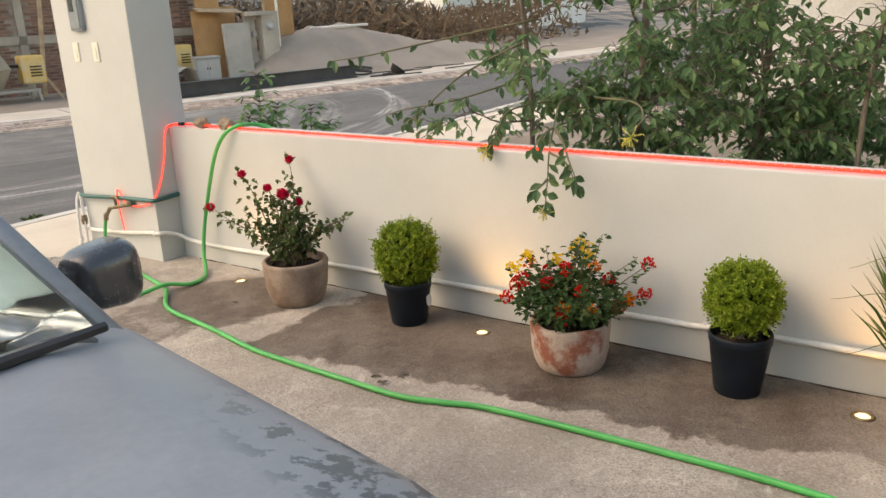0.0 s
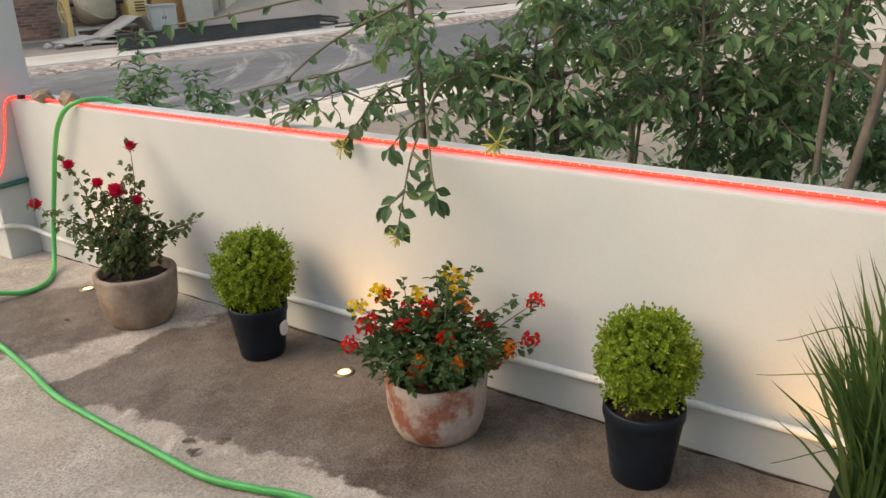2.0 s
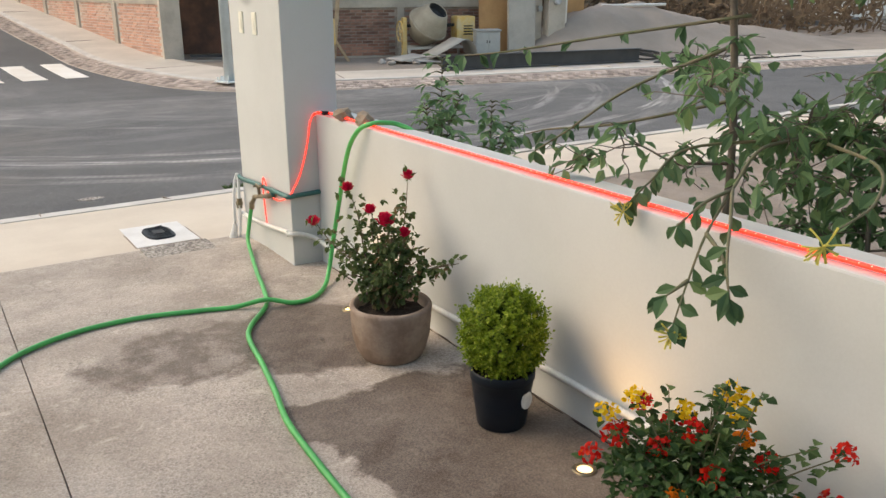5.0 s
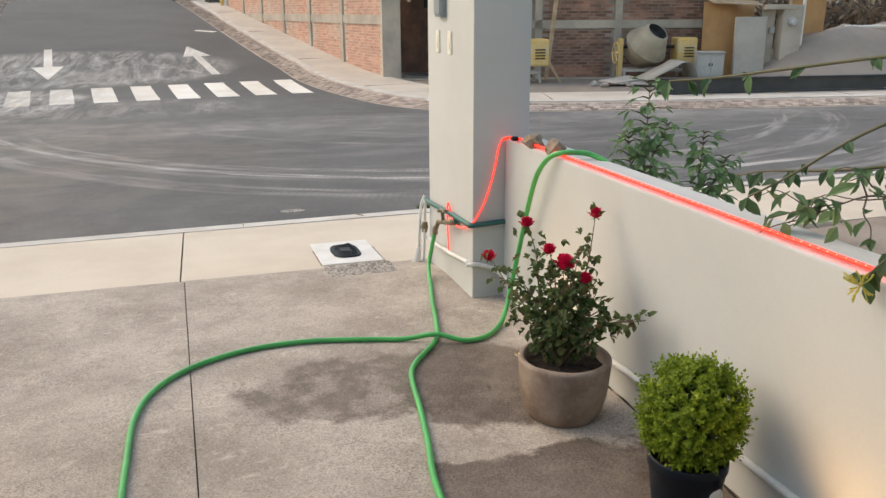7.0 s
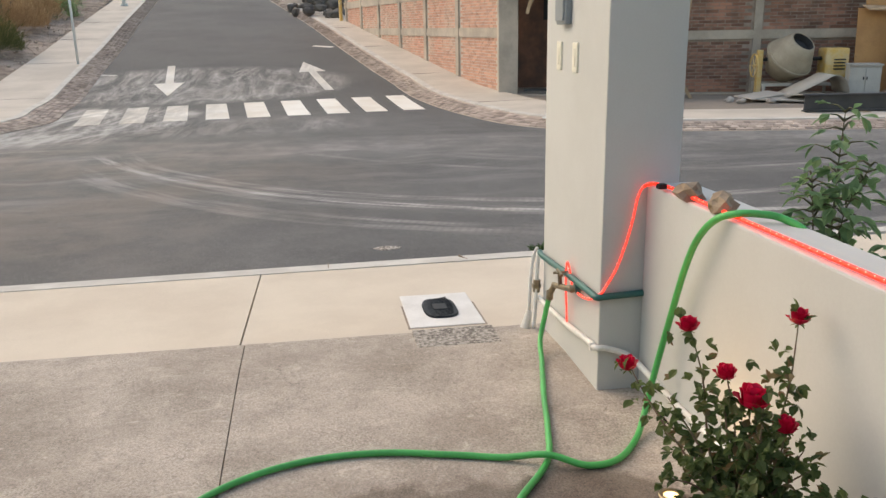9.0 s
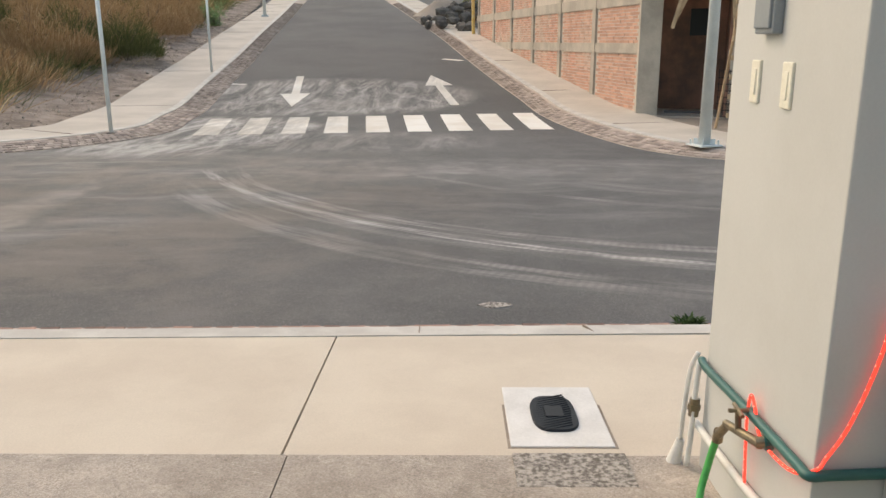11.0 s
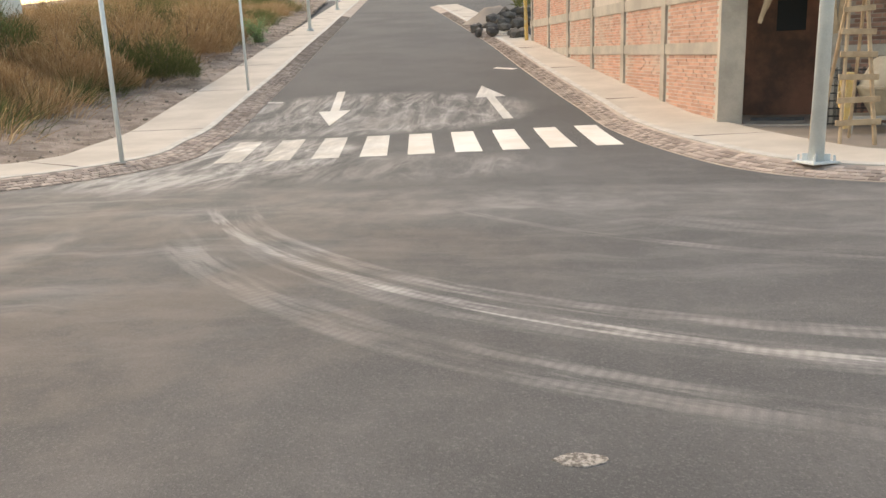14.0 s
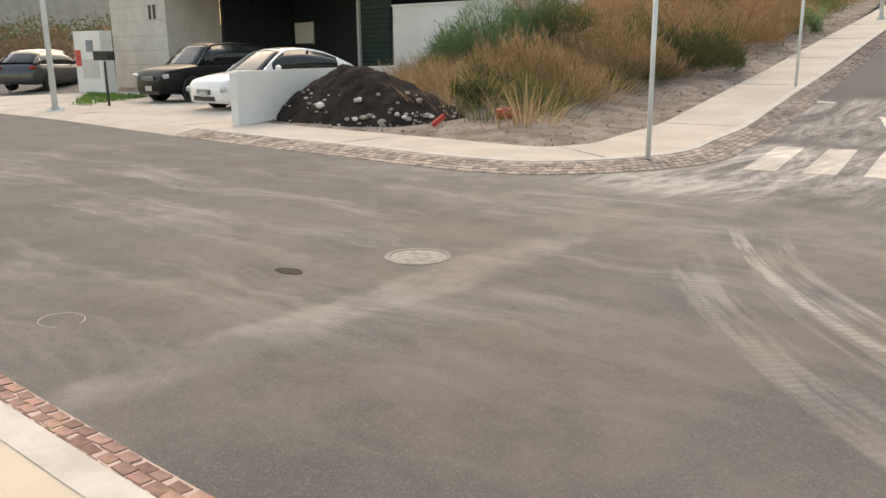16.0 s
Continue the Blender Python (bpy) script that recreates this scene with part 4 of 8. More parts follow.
for nm, x, y, rx, ry, mt, lb in (("road_patch", 2.595, 7.41, 0.095, 0.05, GRAVELLY, "pale oval mortar patch on the asphalt"), ("road_patch", -2.80, 9.19, 0.13, 0.07, TYRE, "small dark bitumen patch on the asphalt")):
    pa = lathe([(0, 0.003), (1.0, 0.003), (1.05, 0.0), (1.05, -0.01), (0, -0.01)], 18)
    for v in pa.verts:
        k = 1 + 0.22 * noise.noise(v.co * 2.0 + Vector((x, y, 0)))
        v.co = Vector((v.co.x * rx * k + x, v.co.y * ry * k + y, v.co.z - 0.196))
    tagged(part(nm, pa, mt), lb, "road patch")
chalk = [Vector((-3.01 + 0.16 * math.cos(a), 7.56 + 0.13 * math.sin(a), -0.200)) for a in linspace(0.3, 5.6, 24)]
tagged(tubes("chalk_ring", [chalk], 0.005, CONCRETE_PALE, seg=6), "faint white chalk ring on the asphalt", "chalk mark")

# ---- water meter box in the pavement ----
mb = thing("meter_box", (2.738, 5.66, -0.0775), "black oval meter lid in a white mortar slab", "meter box")
part("slab", one_box((0, 0, 0.0), (0.375, 0.58, 0.036), (-3.1, 0, 0), 0.006), SLAB_WHITE, mb)
part("gap", one_box((0, 0, -0.004), (0.395, 0.60, 0.036), (-3.1, 0, 0)), SOIL, mb, "dirt-filled gap round the slab")
lid = bmesh.new()
n = 40
top, low = [], []
for k in range(n):
    a = 2 * math.pi * k / n
    e = 3.2
    cx, cy = abs(math.cos(a)) ** (2 / e) * math.copysign(1, math.cos(a)), abs(math.sin(a)) ** (2 / e) * math.copysign(1, math.sin(a))
    top.append(lid.verts.new((0.085 * cx, 0.165 * cy, 0.028 - 0.054 * 0.165 * cy)))
    low.append(lid.verts.new((0.092 * cx, 0.172 * cy, 0.012 - 0.054 * 0.172 * cy)))
lid.faces.new(top)
for k in range(n):
    lid.faces.new((top[k], low[k], low[(k + 1) % n], top[(k + 1) % n]))
lid_ob = part("lid", lid, LID, mb, "black ribbed plastic lid")
part("plate", one_box((0, 0.0, 0.0295), (0.07, 0.10, 0.006), (-3.1, 0, 0), 0.001), BLACK_PLASTIC, lid_ob)
for k in range(-7, 8):
    y = 0.021 * k
    part("rib", one_box((0, y, 0.0285 - 0.054 * y), (0.15 - 0.004 * abs(k), 0.006, 0.004), (-3.1, 0, 24)), LID, lid_ob)
tagged(part("aggregate_patch", one_box((2.745, 5.18, -0.0395), (0.39, 0.228, 0.03), (-1.2, 0, 0), 0.004), GRAVELLY), "rough patch of coarse aggregate in the driveway", "concrete patch")

# ---- things on the gate pier ----
eb = thing("breaker_panel", (3.18, 4.945, 1.375), "small grey electric breaker box on the pier", "breaker box")
part("case", one_box((-0.014, 0.0, 0.14), (0.028, 0.125, 0.28), (0, 0, 0), 0.006), PANEL_GREY, eb)
door = part("door", one_box((-0.031, 0.0, 0.14), (0.010, 0.105, 0.25), (0, 0, 0), 0.003), PANEL_GREY, eb)
part("window", one_box((-0.037, 0.01, 0.16), (0.006, 0.045, 0.10), (0, 0, 0), 0.001), PANEL_DARK, door)
for y in (5.03, 4.815):
    sw = thing("wall_switch", (3.18, y, 1.19), "cream plastic wall switch on the pier", "switch", "switches on the pier")
    part("plate", one_box((-0.003, 0, 0.06), (0.010, 0.062, 0.115), (0, 0, 0), 0.004), SWITCH, sw)
    part("rocker", one_box((-0.008, 0, 0.06), (0.006, 0.026, 0.07), (0, 2, 0), 0.002), SWITCH, sw)

# teal hose end wrapped round the pier
wrap = smooth_line([(3.160, 5.235, 0.345), (3.155, 5.15, 0.345), (3.158, 4.80, 0.37), (3.160, 4.50, 0.385), (3.163, 4.436, 0.388), (3.20, 4.432, 0.390), (3.27, 4.434, 0.392), (3.343, 4.436, 0.394)], 6)
hose_end = thing("garden_hose_offcut", (0, 0, 0), "short dark teal hose wrapped round the pier", "hose")
tubes("tube", [wrap], 0.0135, HOSE_DARK, hose_end)

# white conduit along wall and pier
pipe_line = smooth_line([(3.162, 5.245, 0.115), (3.162, 5.1, 0.12), (3.162, 4.8, 0.145), (3.163, 4.52, 0.18), (3.166, 4.437, 0.185), (3.21, 4.432, 0.18), (3.29, 4.42, 0.15), (3.33, 4.34, 0.115), (3.333, 4.1, 0.11),
                         (3.333, 3.6, 0.13), (3.333, 3.1, 0.15), (3.333, 2.4, 0.178), (3.333, 1.42, 0.205), (3.333, 0.75, 0.235), (3.333, -0.5, 0.27), (3.333, -3.0, 0.32)], 6)
conduit = thing("conduit", (0, 0, 0), "white plastic conduit run along the wall foot", "pipe")
tubes("pipe", [pipe_line], 0.0125, PVC, conduit)
for x, y, z in ((3.158, 4.46, 0.184), (3.340, 1.17, 0.215), (3.340, 2.75, 0.165)):
    part("clip", one_box((x, y, z), (0.02, 0.018, 0.034), (0, 0, 0), 0.003), PVC, conduit)
drop = thing("water_riser", (3.135, 5.18, -0.04), "white plastic riser pipe with a flared end at the pier", "pipe")
tubes("pipe", [smooth_line([(-0.01, 0.02, 0.02), (0.0, 0.03, 0.12), (0.012, 0.05, 0.30), (0.02, 0.06, 0.38)], 5)], 0.010, PVC, drop)
part("funnel", rod(bmesh.new(), (-0.035, 0.08, 0.0), (-0.02, 0.07, 0.09), 0.026, 0.014, 14), PVC, drop)
tubes("loop", [smooth_line([(-0.02, 0.07, 0.09), (-0.015, 0.075, 0.2), (0.0, 0.085, 0.34), (0.02, 0.08, 0.40)], 5)], 0.009, PVC, drop)
valve = part("coupling", rod(bmesh.new(), (0.008, 0.045, 0.19), (0.012, 0.05, 0.25), 0.017, 0.017, 12), BRASS, drop)
part("collar", rod(bmesh.new(), (0.009, 0.046, 0.21), (0.010, 0.047, 0.23), 0.021, 0.021, 6), BRASS, valve)

tap = thing("garden_tap", (3.18, 4.66, 0.335), "weathered brass garden tap on the pier", "tap")
body = bmesh.new()
rod(body, (0, 0, 0.02), (-0.05, 0.01, 0.012), 0.016, 0.016, 12)
rod(body, (-0.04, 0.0, 0.012), (-0.06, 0.20, -0.03), 0.0135, 0.012, 12)
rod(body, (-0.06, 0.19, -0.03), (-0.065, 0.245, -0.09), 0.012, 0.014, 12)
part("spout", body, BRASS, tap)
stem = part("valve_stem", rod(bmesh.new(), (-0.055, 0.12, -0.01), (-0.058, 0.125, 0.045), 0.009, 0.009, 10), BRASS, tap)
hb = rod(bmesh.new(), (-0.058, 0.09, 0.045), (-0.058, 0.16, 0.05), 0.006, 0.006, 8)
rod(hb, (-0.085, 0.125, 0.047), (-0.03, 0.125, 0.047), 0.006, 0.006, 8)
part("tap_handle", hb, BRASS, stem)
part("collar", rod(bmesh.new(), (-0.01, 0.003, 0.018), (-0.03, 0.006, 0.015), 0.022, 0.022, 12), HOSE_DARK, tap)

# bright green hose: from the tap across the floor, and a second run over the wall
def on_floor(pts, lift=0.0128):
    return [(x, y, floor_z(y) + lift) for x, y in pts]


ha = [(3.118, 4.915, 0.235), (3.10, 4.92, 0.14), (3.07, 4.88, 0.05)] + on_floor([(3.04, 4.74), (2.96, 4.42), (2.90, 4.15), (2.835, 3.93), (2.69, 3.72), (2.635, 3.58), (2.60, 3.33), (2.56, 3.08), (2.515, 2.84),
                                                                                  (2.50, 2.58), (2.493, 2.29), (2.49, 2.0), (2.53, 1.83), (2.573, 1.68), (2.595, 1.37), (2.61, 0.98), (2.613, 0.68), (2.585, 0.45), (2.45, 0.1), (2.1, -0.3), (1.4, -0.6), (0.5, -0.7)])
hb2 = [(3.522, 3.68, 0.50), (3.520, 3.69, 0.70), (3.508, 3.70, 0.80), (3.465, 3.765, 0.834), (3.41, 3.785, 0.844), (3.355, 3.81, 0.842), (3.315, 3.86, 0.815), (3.298, 3.93, 0.740), (3.295, 4.00, 0.62), (3.295, 4.085, 0.42), (3.28, 4.14, 0.22), (3.24, 4.12, 0.07)] + \
    on_floor([(3.17, 4.02), (3.06, 3.90), (2.95, 3.885)], 0.014) + [(2.835, 3.93, floor_z(3.93) + 0.039)] + \
    on_floor([(2.70, 3.985), (2.55, 4.03), (2.30, 4.09), (2.05, 4.075), (1.83, 3.97), (1.68, 3.79), (1.615, 3.55), (1.61, 3.19), (1.61, 2.82), (1.60, 2.4), (1.50, 1.9), (1.3, 1.4)], 0.0128)
for ln, lb in ((ha, "bright green garden hose snaking from the tap"), (hb2, "bright green garden hose hung over the garden wall")):
    h = thing("garden_hose", (0, 0, 0), lb, "hose", "green hoses")
    tubes("tube", [smooth_line(ln, 9)], 0.0112, HOSE, h, seg=12)
    if ln is ha:
        part("connector", rod(bmesh.new(), (3.118, 4.912, 0.225), (3.116, 4.90, 0.262), 0.016, 0.015, 12), BRASS, h)
    else:
        part("nozzle", rod(bmesh.new(), (3.522, 3.68, 0.51), (3.522, 3.675, 0.42), 0.017, 0.012, 12), BRASS, h)

# red light rope along the wall top and down the pier
led = thing("light_rope", (0, 0, 0), "glowing red light rope along the wall top", "light rope")
rope = smooth_line([(3.385, -5.0, 0.846), (3.385, -2.0, 0.846), (3.382, 0.0, 0.846), (3.378, 1.2, 0.847), (3.37, 2.4, 0.847), (3.366, 3.2, 0.847), (3.362, 3.7, 0.847), (3.36, 4.0, 0.848), (3.358, 4.3, 0.850), (3.335, 4.42, 0.838),
                    (3.308, 4.436, 0.79), (3.292, 4.437, 0.70), (3.268, 4.437, 0.60), (3.235, 4.437, 0.50), (3.20, 4.436, 0.435), (3.178, 4.432, 0.405), (3.160, 4.50, 0.36), (3.160, 4.62, 0.335), (3.158, 4.72, 0.345), (3.160, 4.77, 0.40), (3.158, 4.80, 0.42), (3.158, 4.81, 0.33), (3.160, 4.79, 0.16)], 14)
run = next(i for i, p in enumerate(rope) if p.z < 0.83)
rope = [Vector((p.x, p.y, p.z + top_fall(p.y))) if p.z > 0.83 else p - Vector((0, 0, 0.022 * max(0.0, (p.z - 0.4) / 0.43))) for p in rope]
tubes("sleeve", [rope[:run + 1]], 0.0062, LED_RED, led, seg=8)
tubes("sleeve", [rope[run:]], 0.0043, LED_THIN, led, seg=6)
dv, df = [], []
walked, nxt = 0.0, 0.0
for a, b in zip(rope, rope[1:]):
    d = (b - a).length
    while nxt < walked + d and d > 0:
        p = a + (b - a) * ((nxt - walked) / d)
        q = len(dv)
        r = 0.0021
        o = Vector((-0.0045, -0.0025, 0.0046))
        dv += [p + o + Vector(k) * r for k in ((1, 0, 0), (-1, 0, 0), (0, 1, 0), (0, -1, 0), (0, 0, 1), (0, 0, -1))]
        df += [(q + i, q + j, q + k) for i in (0, 1) for j in (2, 3) for k in (4, 5)]
        nxt += 0.030
    walked += d
tagged(raw("diodes", dv, df, LED_DOT, led), kind="stuff")
part("end_clip", one_box((3.335, 4.30, 0.830), (0.03, 0.03, 0.018), (0, 0, 0), 0.003), BLACK_PLASTIC, led, "black plastic end clip")

for i, (x, y, s, sz) in enumerate(((3.362, 4.145, 0.045, 1), (3.375, 3.945, 0.045, 2))):
    tagged(part("stone", lump((x, y, 0.835 + top_fall(y) + 0.026), (0.047, 0.052, 0.033), 0.75, sz + 3, 2), PEBBLE), "tan stone weighing the light rope on the wall top", "stone", "stones on the wall")

# dark earth in the seam between driveway and wall
random.seed(31)
seam = [(3.337 + rnd(-0.006, 0.003), y, floor_z(y) - 0.004) for y in linspace(-1.2, 4.3, 90)]
tagged(tubes("soil_seam", [smooth_line(seam, 3)], lambda t: 0.006 + 0.005 * noise.noise((t * 70, 0, 3)), POTTING, seg=6), "dark earth in the seam at the wall foot", kind="structure")

# ---- recessed floor spotlights ----
for x, y in ((3.150, 3.688), (3.167, 2.088), (3.166, 0.58)):
    sp = thing("floor_spotlight", (x, y, floor_z(y)), "lit round spotlight sunk in the driveway floor", "floor light", "floor spotlights")
    part("bezel", lathe([(0.024, -0.02), (0.038, -0.02), (0.038, 0.003), (0.035, 0.006), (0.026, 0.006), (0.024, 0.002), (0.024, -0.02)], 28), BRASS, sp)
    part("lens", lathe([(0, 0.004), (0.015, 0.0035), (0.0235, 0.001), (0.0235, -0.018), (0, -0.018)], 28), LAMP_WARM, sp)
    lamp = new("spot_beam", bpy.data.lights.new("spot_beam", "SPOT"))
    lamp.data.energy, lamp.data.color, lamp.data.spot_size, lamp.data.spot_blend, lamp.data.shadow_soft_size = 3.0, (1.0, 0.60, 0.24), radians(110), 1.0, 0.03
    lamp.matrix_world = look((x, y, floor_z(y) + 0.03), (x + 0.10, y + 0.01, floor_z(y) + 0.6))


# ---- potted plants along the wall ----
def pot_shell(r0, r1, h, wall_t, lip):
    """A pot: foot radius, rim radius, height, wall thickness, and a lip of that depth."""
    return lathe([(0, 0), (r0 * 0.96, 0), (r0, 0.006), (r0 + (r1 - r0) * 0.55, h * 0.5), (r1 - 0.002, h - lip), (r1 + 0.0018, h - lip + 0.003), (r1 + 0.0018, h - 0.006), (r1, h),
                  (r1 - wall_t * 0.7, h), (r1 - wall_t, h - 0.008), (r0 + (r1 - r0) * 0.7 - wall_t, h * 0.62), (0, h * 0.62)], 44)


def bowl(r0, r1, h, wall_t, wavy=0.0):
    """A hand-made bowl-shaped pot with a thick rounded rim, slightly out of true."""
    bm = lathe([(0, 0), (r0 * 0.92, 0), (r0, 0.006), (r0 + (r1 - r0) * 0.42, h * 0.17), (r0 + (r1 - r0) * 0.78, h * 0.42), (r1 - 0.003, h * 0.70), (r1, h * 0.9), (r1 + 0.001, h - 0.010), (r1 - 0.003, h - 0.003), (r1 - 0.009, h),
                (r1 - wall_t + 0.006, h), (r1 - wall_t, h - 0.006), (r1 - wall_t - 0.004, h * 0.62), (0, h * 0.62)], 48)
    for v in bm.verts:
        k = 1 + 0.018 * noise.noise(Vector((v.co.x * 9, v.co.y * 9, v.co.z * 5)))
        v.co.x, v.co.y = v.co.x * k, v.co.y * k
        if v.co.z > h * 0.85:
            v.co.z += wavy * noise.noise(Vector((v.co.x * 14, v.co.y * 14, 3)))
    return bm


def soil_disc(r, z):
    bm = lathe([(0, z + 0.012), (r * 0.5, z + 0.008), (r, z), (r, z - 0.02), (0, z - 0.02)], 28)
    for v in bm.verts:
        if v.co.z > z - 0.01:
            v.co.z += 0.010 * noise.noise(v.co * 40)
    return bm


def stems(name, lines, r, material, parent, seg=6):
    verts, faces = [], []
    for pts in lines:
        v, f = tube_data(pts, lambda t: r * (1 - 0.65 * t), seg, len(verts))
        verts += v
        faces += f
    return tagged(raw("stemwork", verts, faces, material, parent, "", True), kind="stuff")


def rosebud(parent, place, size):
    """A double rose: cupped petals in rings, the outer ones curled back and uneven."""
    verts, faces = [], []
    for ring_no, (count, r, low, high, curl) in enumerate(((4, 0.16, 0.30, 0.95, -0.05), (5, 0.27, 0.18, 0.98, 0.0), (6, 0.38, 0.06, 0.90, 0.10), (6, 0.44, 0.0, 0.82, 0.10), (5, 0.48, -0.02, 0.56, 0.30))):
        for k in range(count):
            a = 2 * math.pi * (k + 0.5 * ring_no) / count + rnd(-0.25, 0.25)
            out, sd = Vector((math.cos(a), math.sin(a), 0)), Vector((-math.sin(a), math.cos(a), 0))
            base = Vector(place) - Vector((0, 0, size * 0.3))
            wide, tall = size * (0.20 + 0.62 * r) * rnd(0.85, 1.15), rnd(0.9, 1.1)
            b = len(verts)
            for f, w, o in ((0.0, 0.25, 0.25), (0.45, 0.9, 1.0), (0.8, 1.0, 1.05), (1.0, 0.62, 1.05)):
                z = size * (low + (high - low) * f) * tall
                far = size * (r * o + (curl if f == 1.0 else curl * 0.4 * f))
                for u in (-1, 0, 1):
                    verts.append(base + out * (far - (0.08 * size if u else 0.0)) + sd * (wide * w * u * 0.6) + Vector((0, 0, z - (size * 0.05 if u and f == 1.0 else 0))))
            faces += [(b + 3 * j + u, b + 3 * j + u + 1, b + 3 * j + u + 4, b + 3 * j + u + 3) for j in range(3) for u in (0, 1)]
    bloom = raw("flower", verts, faces, PETAL_ROSE, parent, "deep crimson double rose", True)
    v, f = [], []
    for k in range(5):
        a = 1.257 * k
        leaf(v, f, Vector(place) - Vector((0, 0, size * 0.3)), Vector((math.cos(a), math.sin(a), -0.25)), Vector((0, 0, 1)), size * 0.5, size * 0.16)
    raw("calyx", v, f, LEAF_ROSE, bloom)
    return bloom


def rose_plant():
    y = 3.15
    th = thing("potted_rose_bush", (3.08, y, floor_z(y)), "crimson rose bush in a round taupe clay pot", "potted plant", "pots along the wall")
    part("pot", bowl(0.122, 0.163, 0.225, 0.022, 0.004), CLAY, th, "taupe clay pot", True)
    part("soil", soil_disc(0.136, 0.185), POTTING, th)
    z0 = 0.18
    blooms = [(-0.03, 0.30, 0.635, 0.048), (0.19, 0.185, 0.68, 0.046), (-0.11, 0.48, 0.46, 0.050), (0.02, 0.065, 0.545, 0.066), (0.07, 0.01, 0.50, 0.046), (-0.01, 0.14, 0.575, 0.044)]
    lines, tips = [], []
    for x, yy, z, s in blooms:
        root = Vector((rnd(-0.03, 0.03), rnd(-0.03, 0.03), z0))
        end = Vector((x, yy, z))
        lines.append(smooth_line([root, root.lerp(end, 0.35) + Vector((rnd(-0.03, 0.03), rnd(-0.03, 0.03), 0.04)), root.lerp(end, 0.7) + Vector((rnd(-.02, .02), rnd(-.02, .02), 0.02)), end], 5))
    extra = [(0.17, -0.23, 0.42), (0.165, -0.20, 0.415), (0.14, -0.13, 0.38), (-0.12, 0.20, 0.40), (-0.16, 0.10, 0.34), (0.10, -0.02, 0.45), (-0.06, -0.08, 0.38), (0.13, 0.20, 0.50), (-0.02, 0.12, 0.52), (0.02, 0.02, 0.50), (-0.10, 0.24, 0.47), (0.17, 0.02, 0.38), (-0.1, 0.02, 0.30), (0.04, -0.10, 0.30), (0.05, 0.16, 0.36)]
    for e in extra:
        root = Vector((rnd(-0.03, 0.03), rnd(-0.03, 0.03), z0))
        end = Vector(e)
        lines.append(smooth_line([root, root.lerp(end, 0.5) + Vector((rnd(-0.02, 0.02), rnd(-0.02, 0.02), 0.05)), end], 6))
    stems("stems", lines, 0.0040, ROSE_STEM, th)
    verts, faces = [], []
    for ln in lines:
        for i, p in enumerate(ln):
            if i < 3:
                continue
            for _ in range(3 if i < len(ln) * 0.72 else 1):
                w = anyway() + Vector((0, 0, 0.10))
                q = p + anyway() * rnd(0.0, 0.045)
                for k in (-0.8, 0.0, 0.8):
                    leaf(verts, faces, q + w.normalized() * 0.012, w + w.orthogonal() * k, anyway() * 0.5 + Vector((0, 0, 1)), rnd(0.020, 0.036), rnd(0.015, 0.024))
    tagged(raw("foliage", verts, faces, LEAF_ROSE, th), kind="stuff")
    for x, yy, z, s in blooms:
        rosebud(th, (x, yy, z - s * 0.2), s * 0.86)


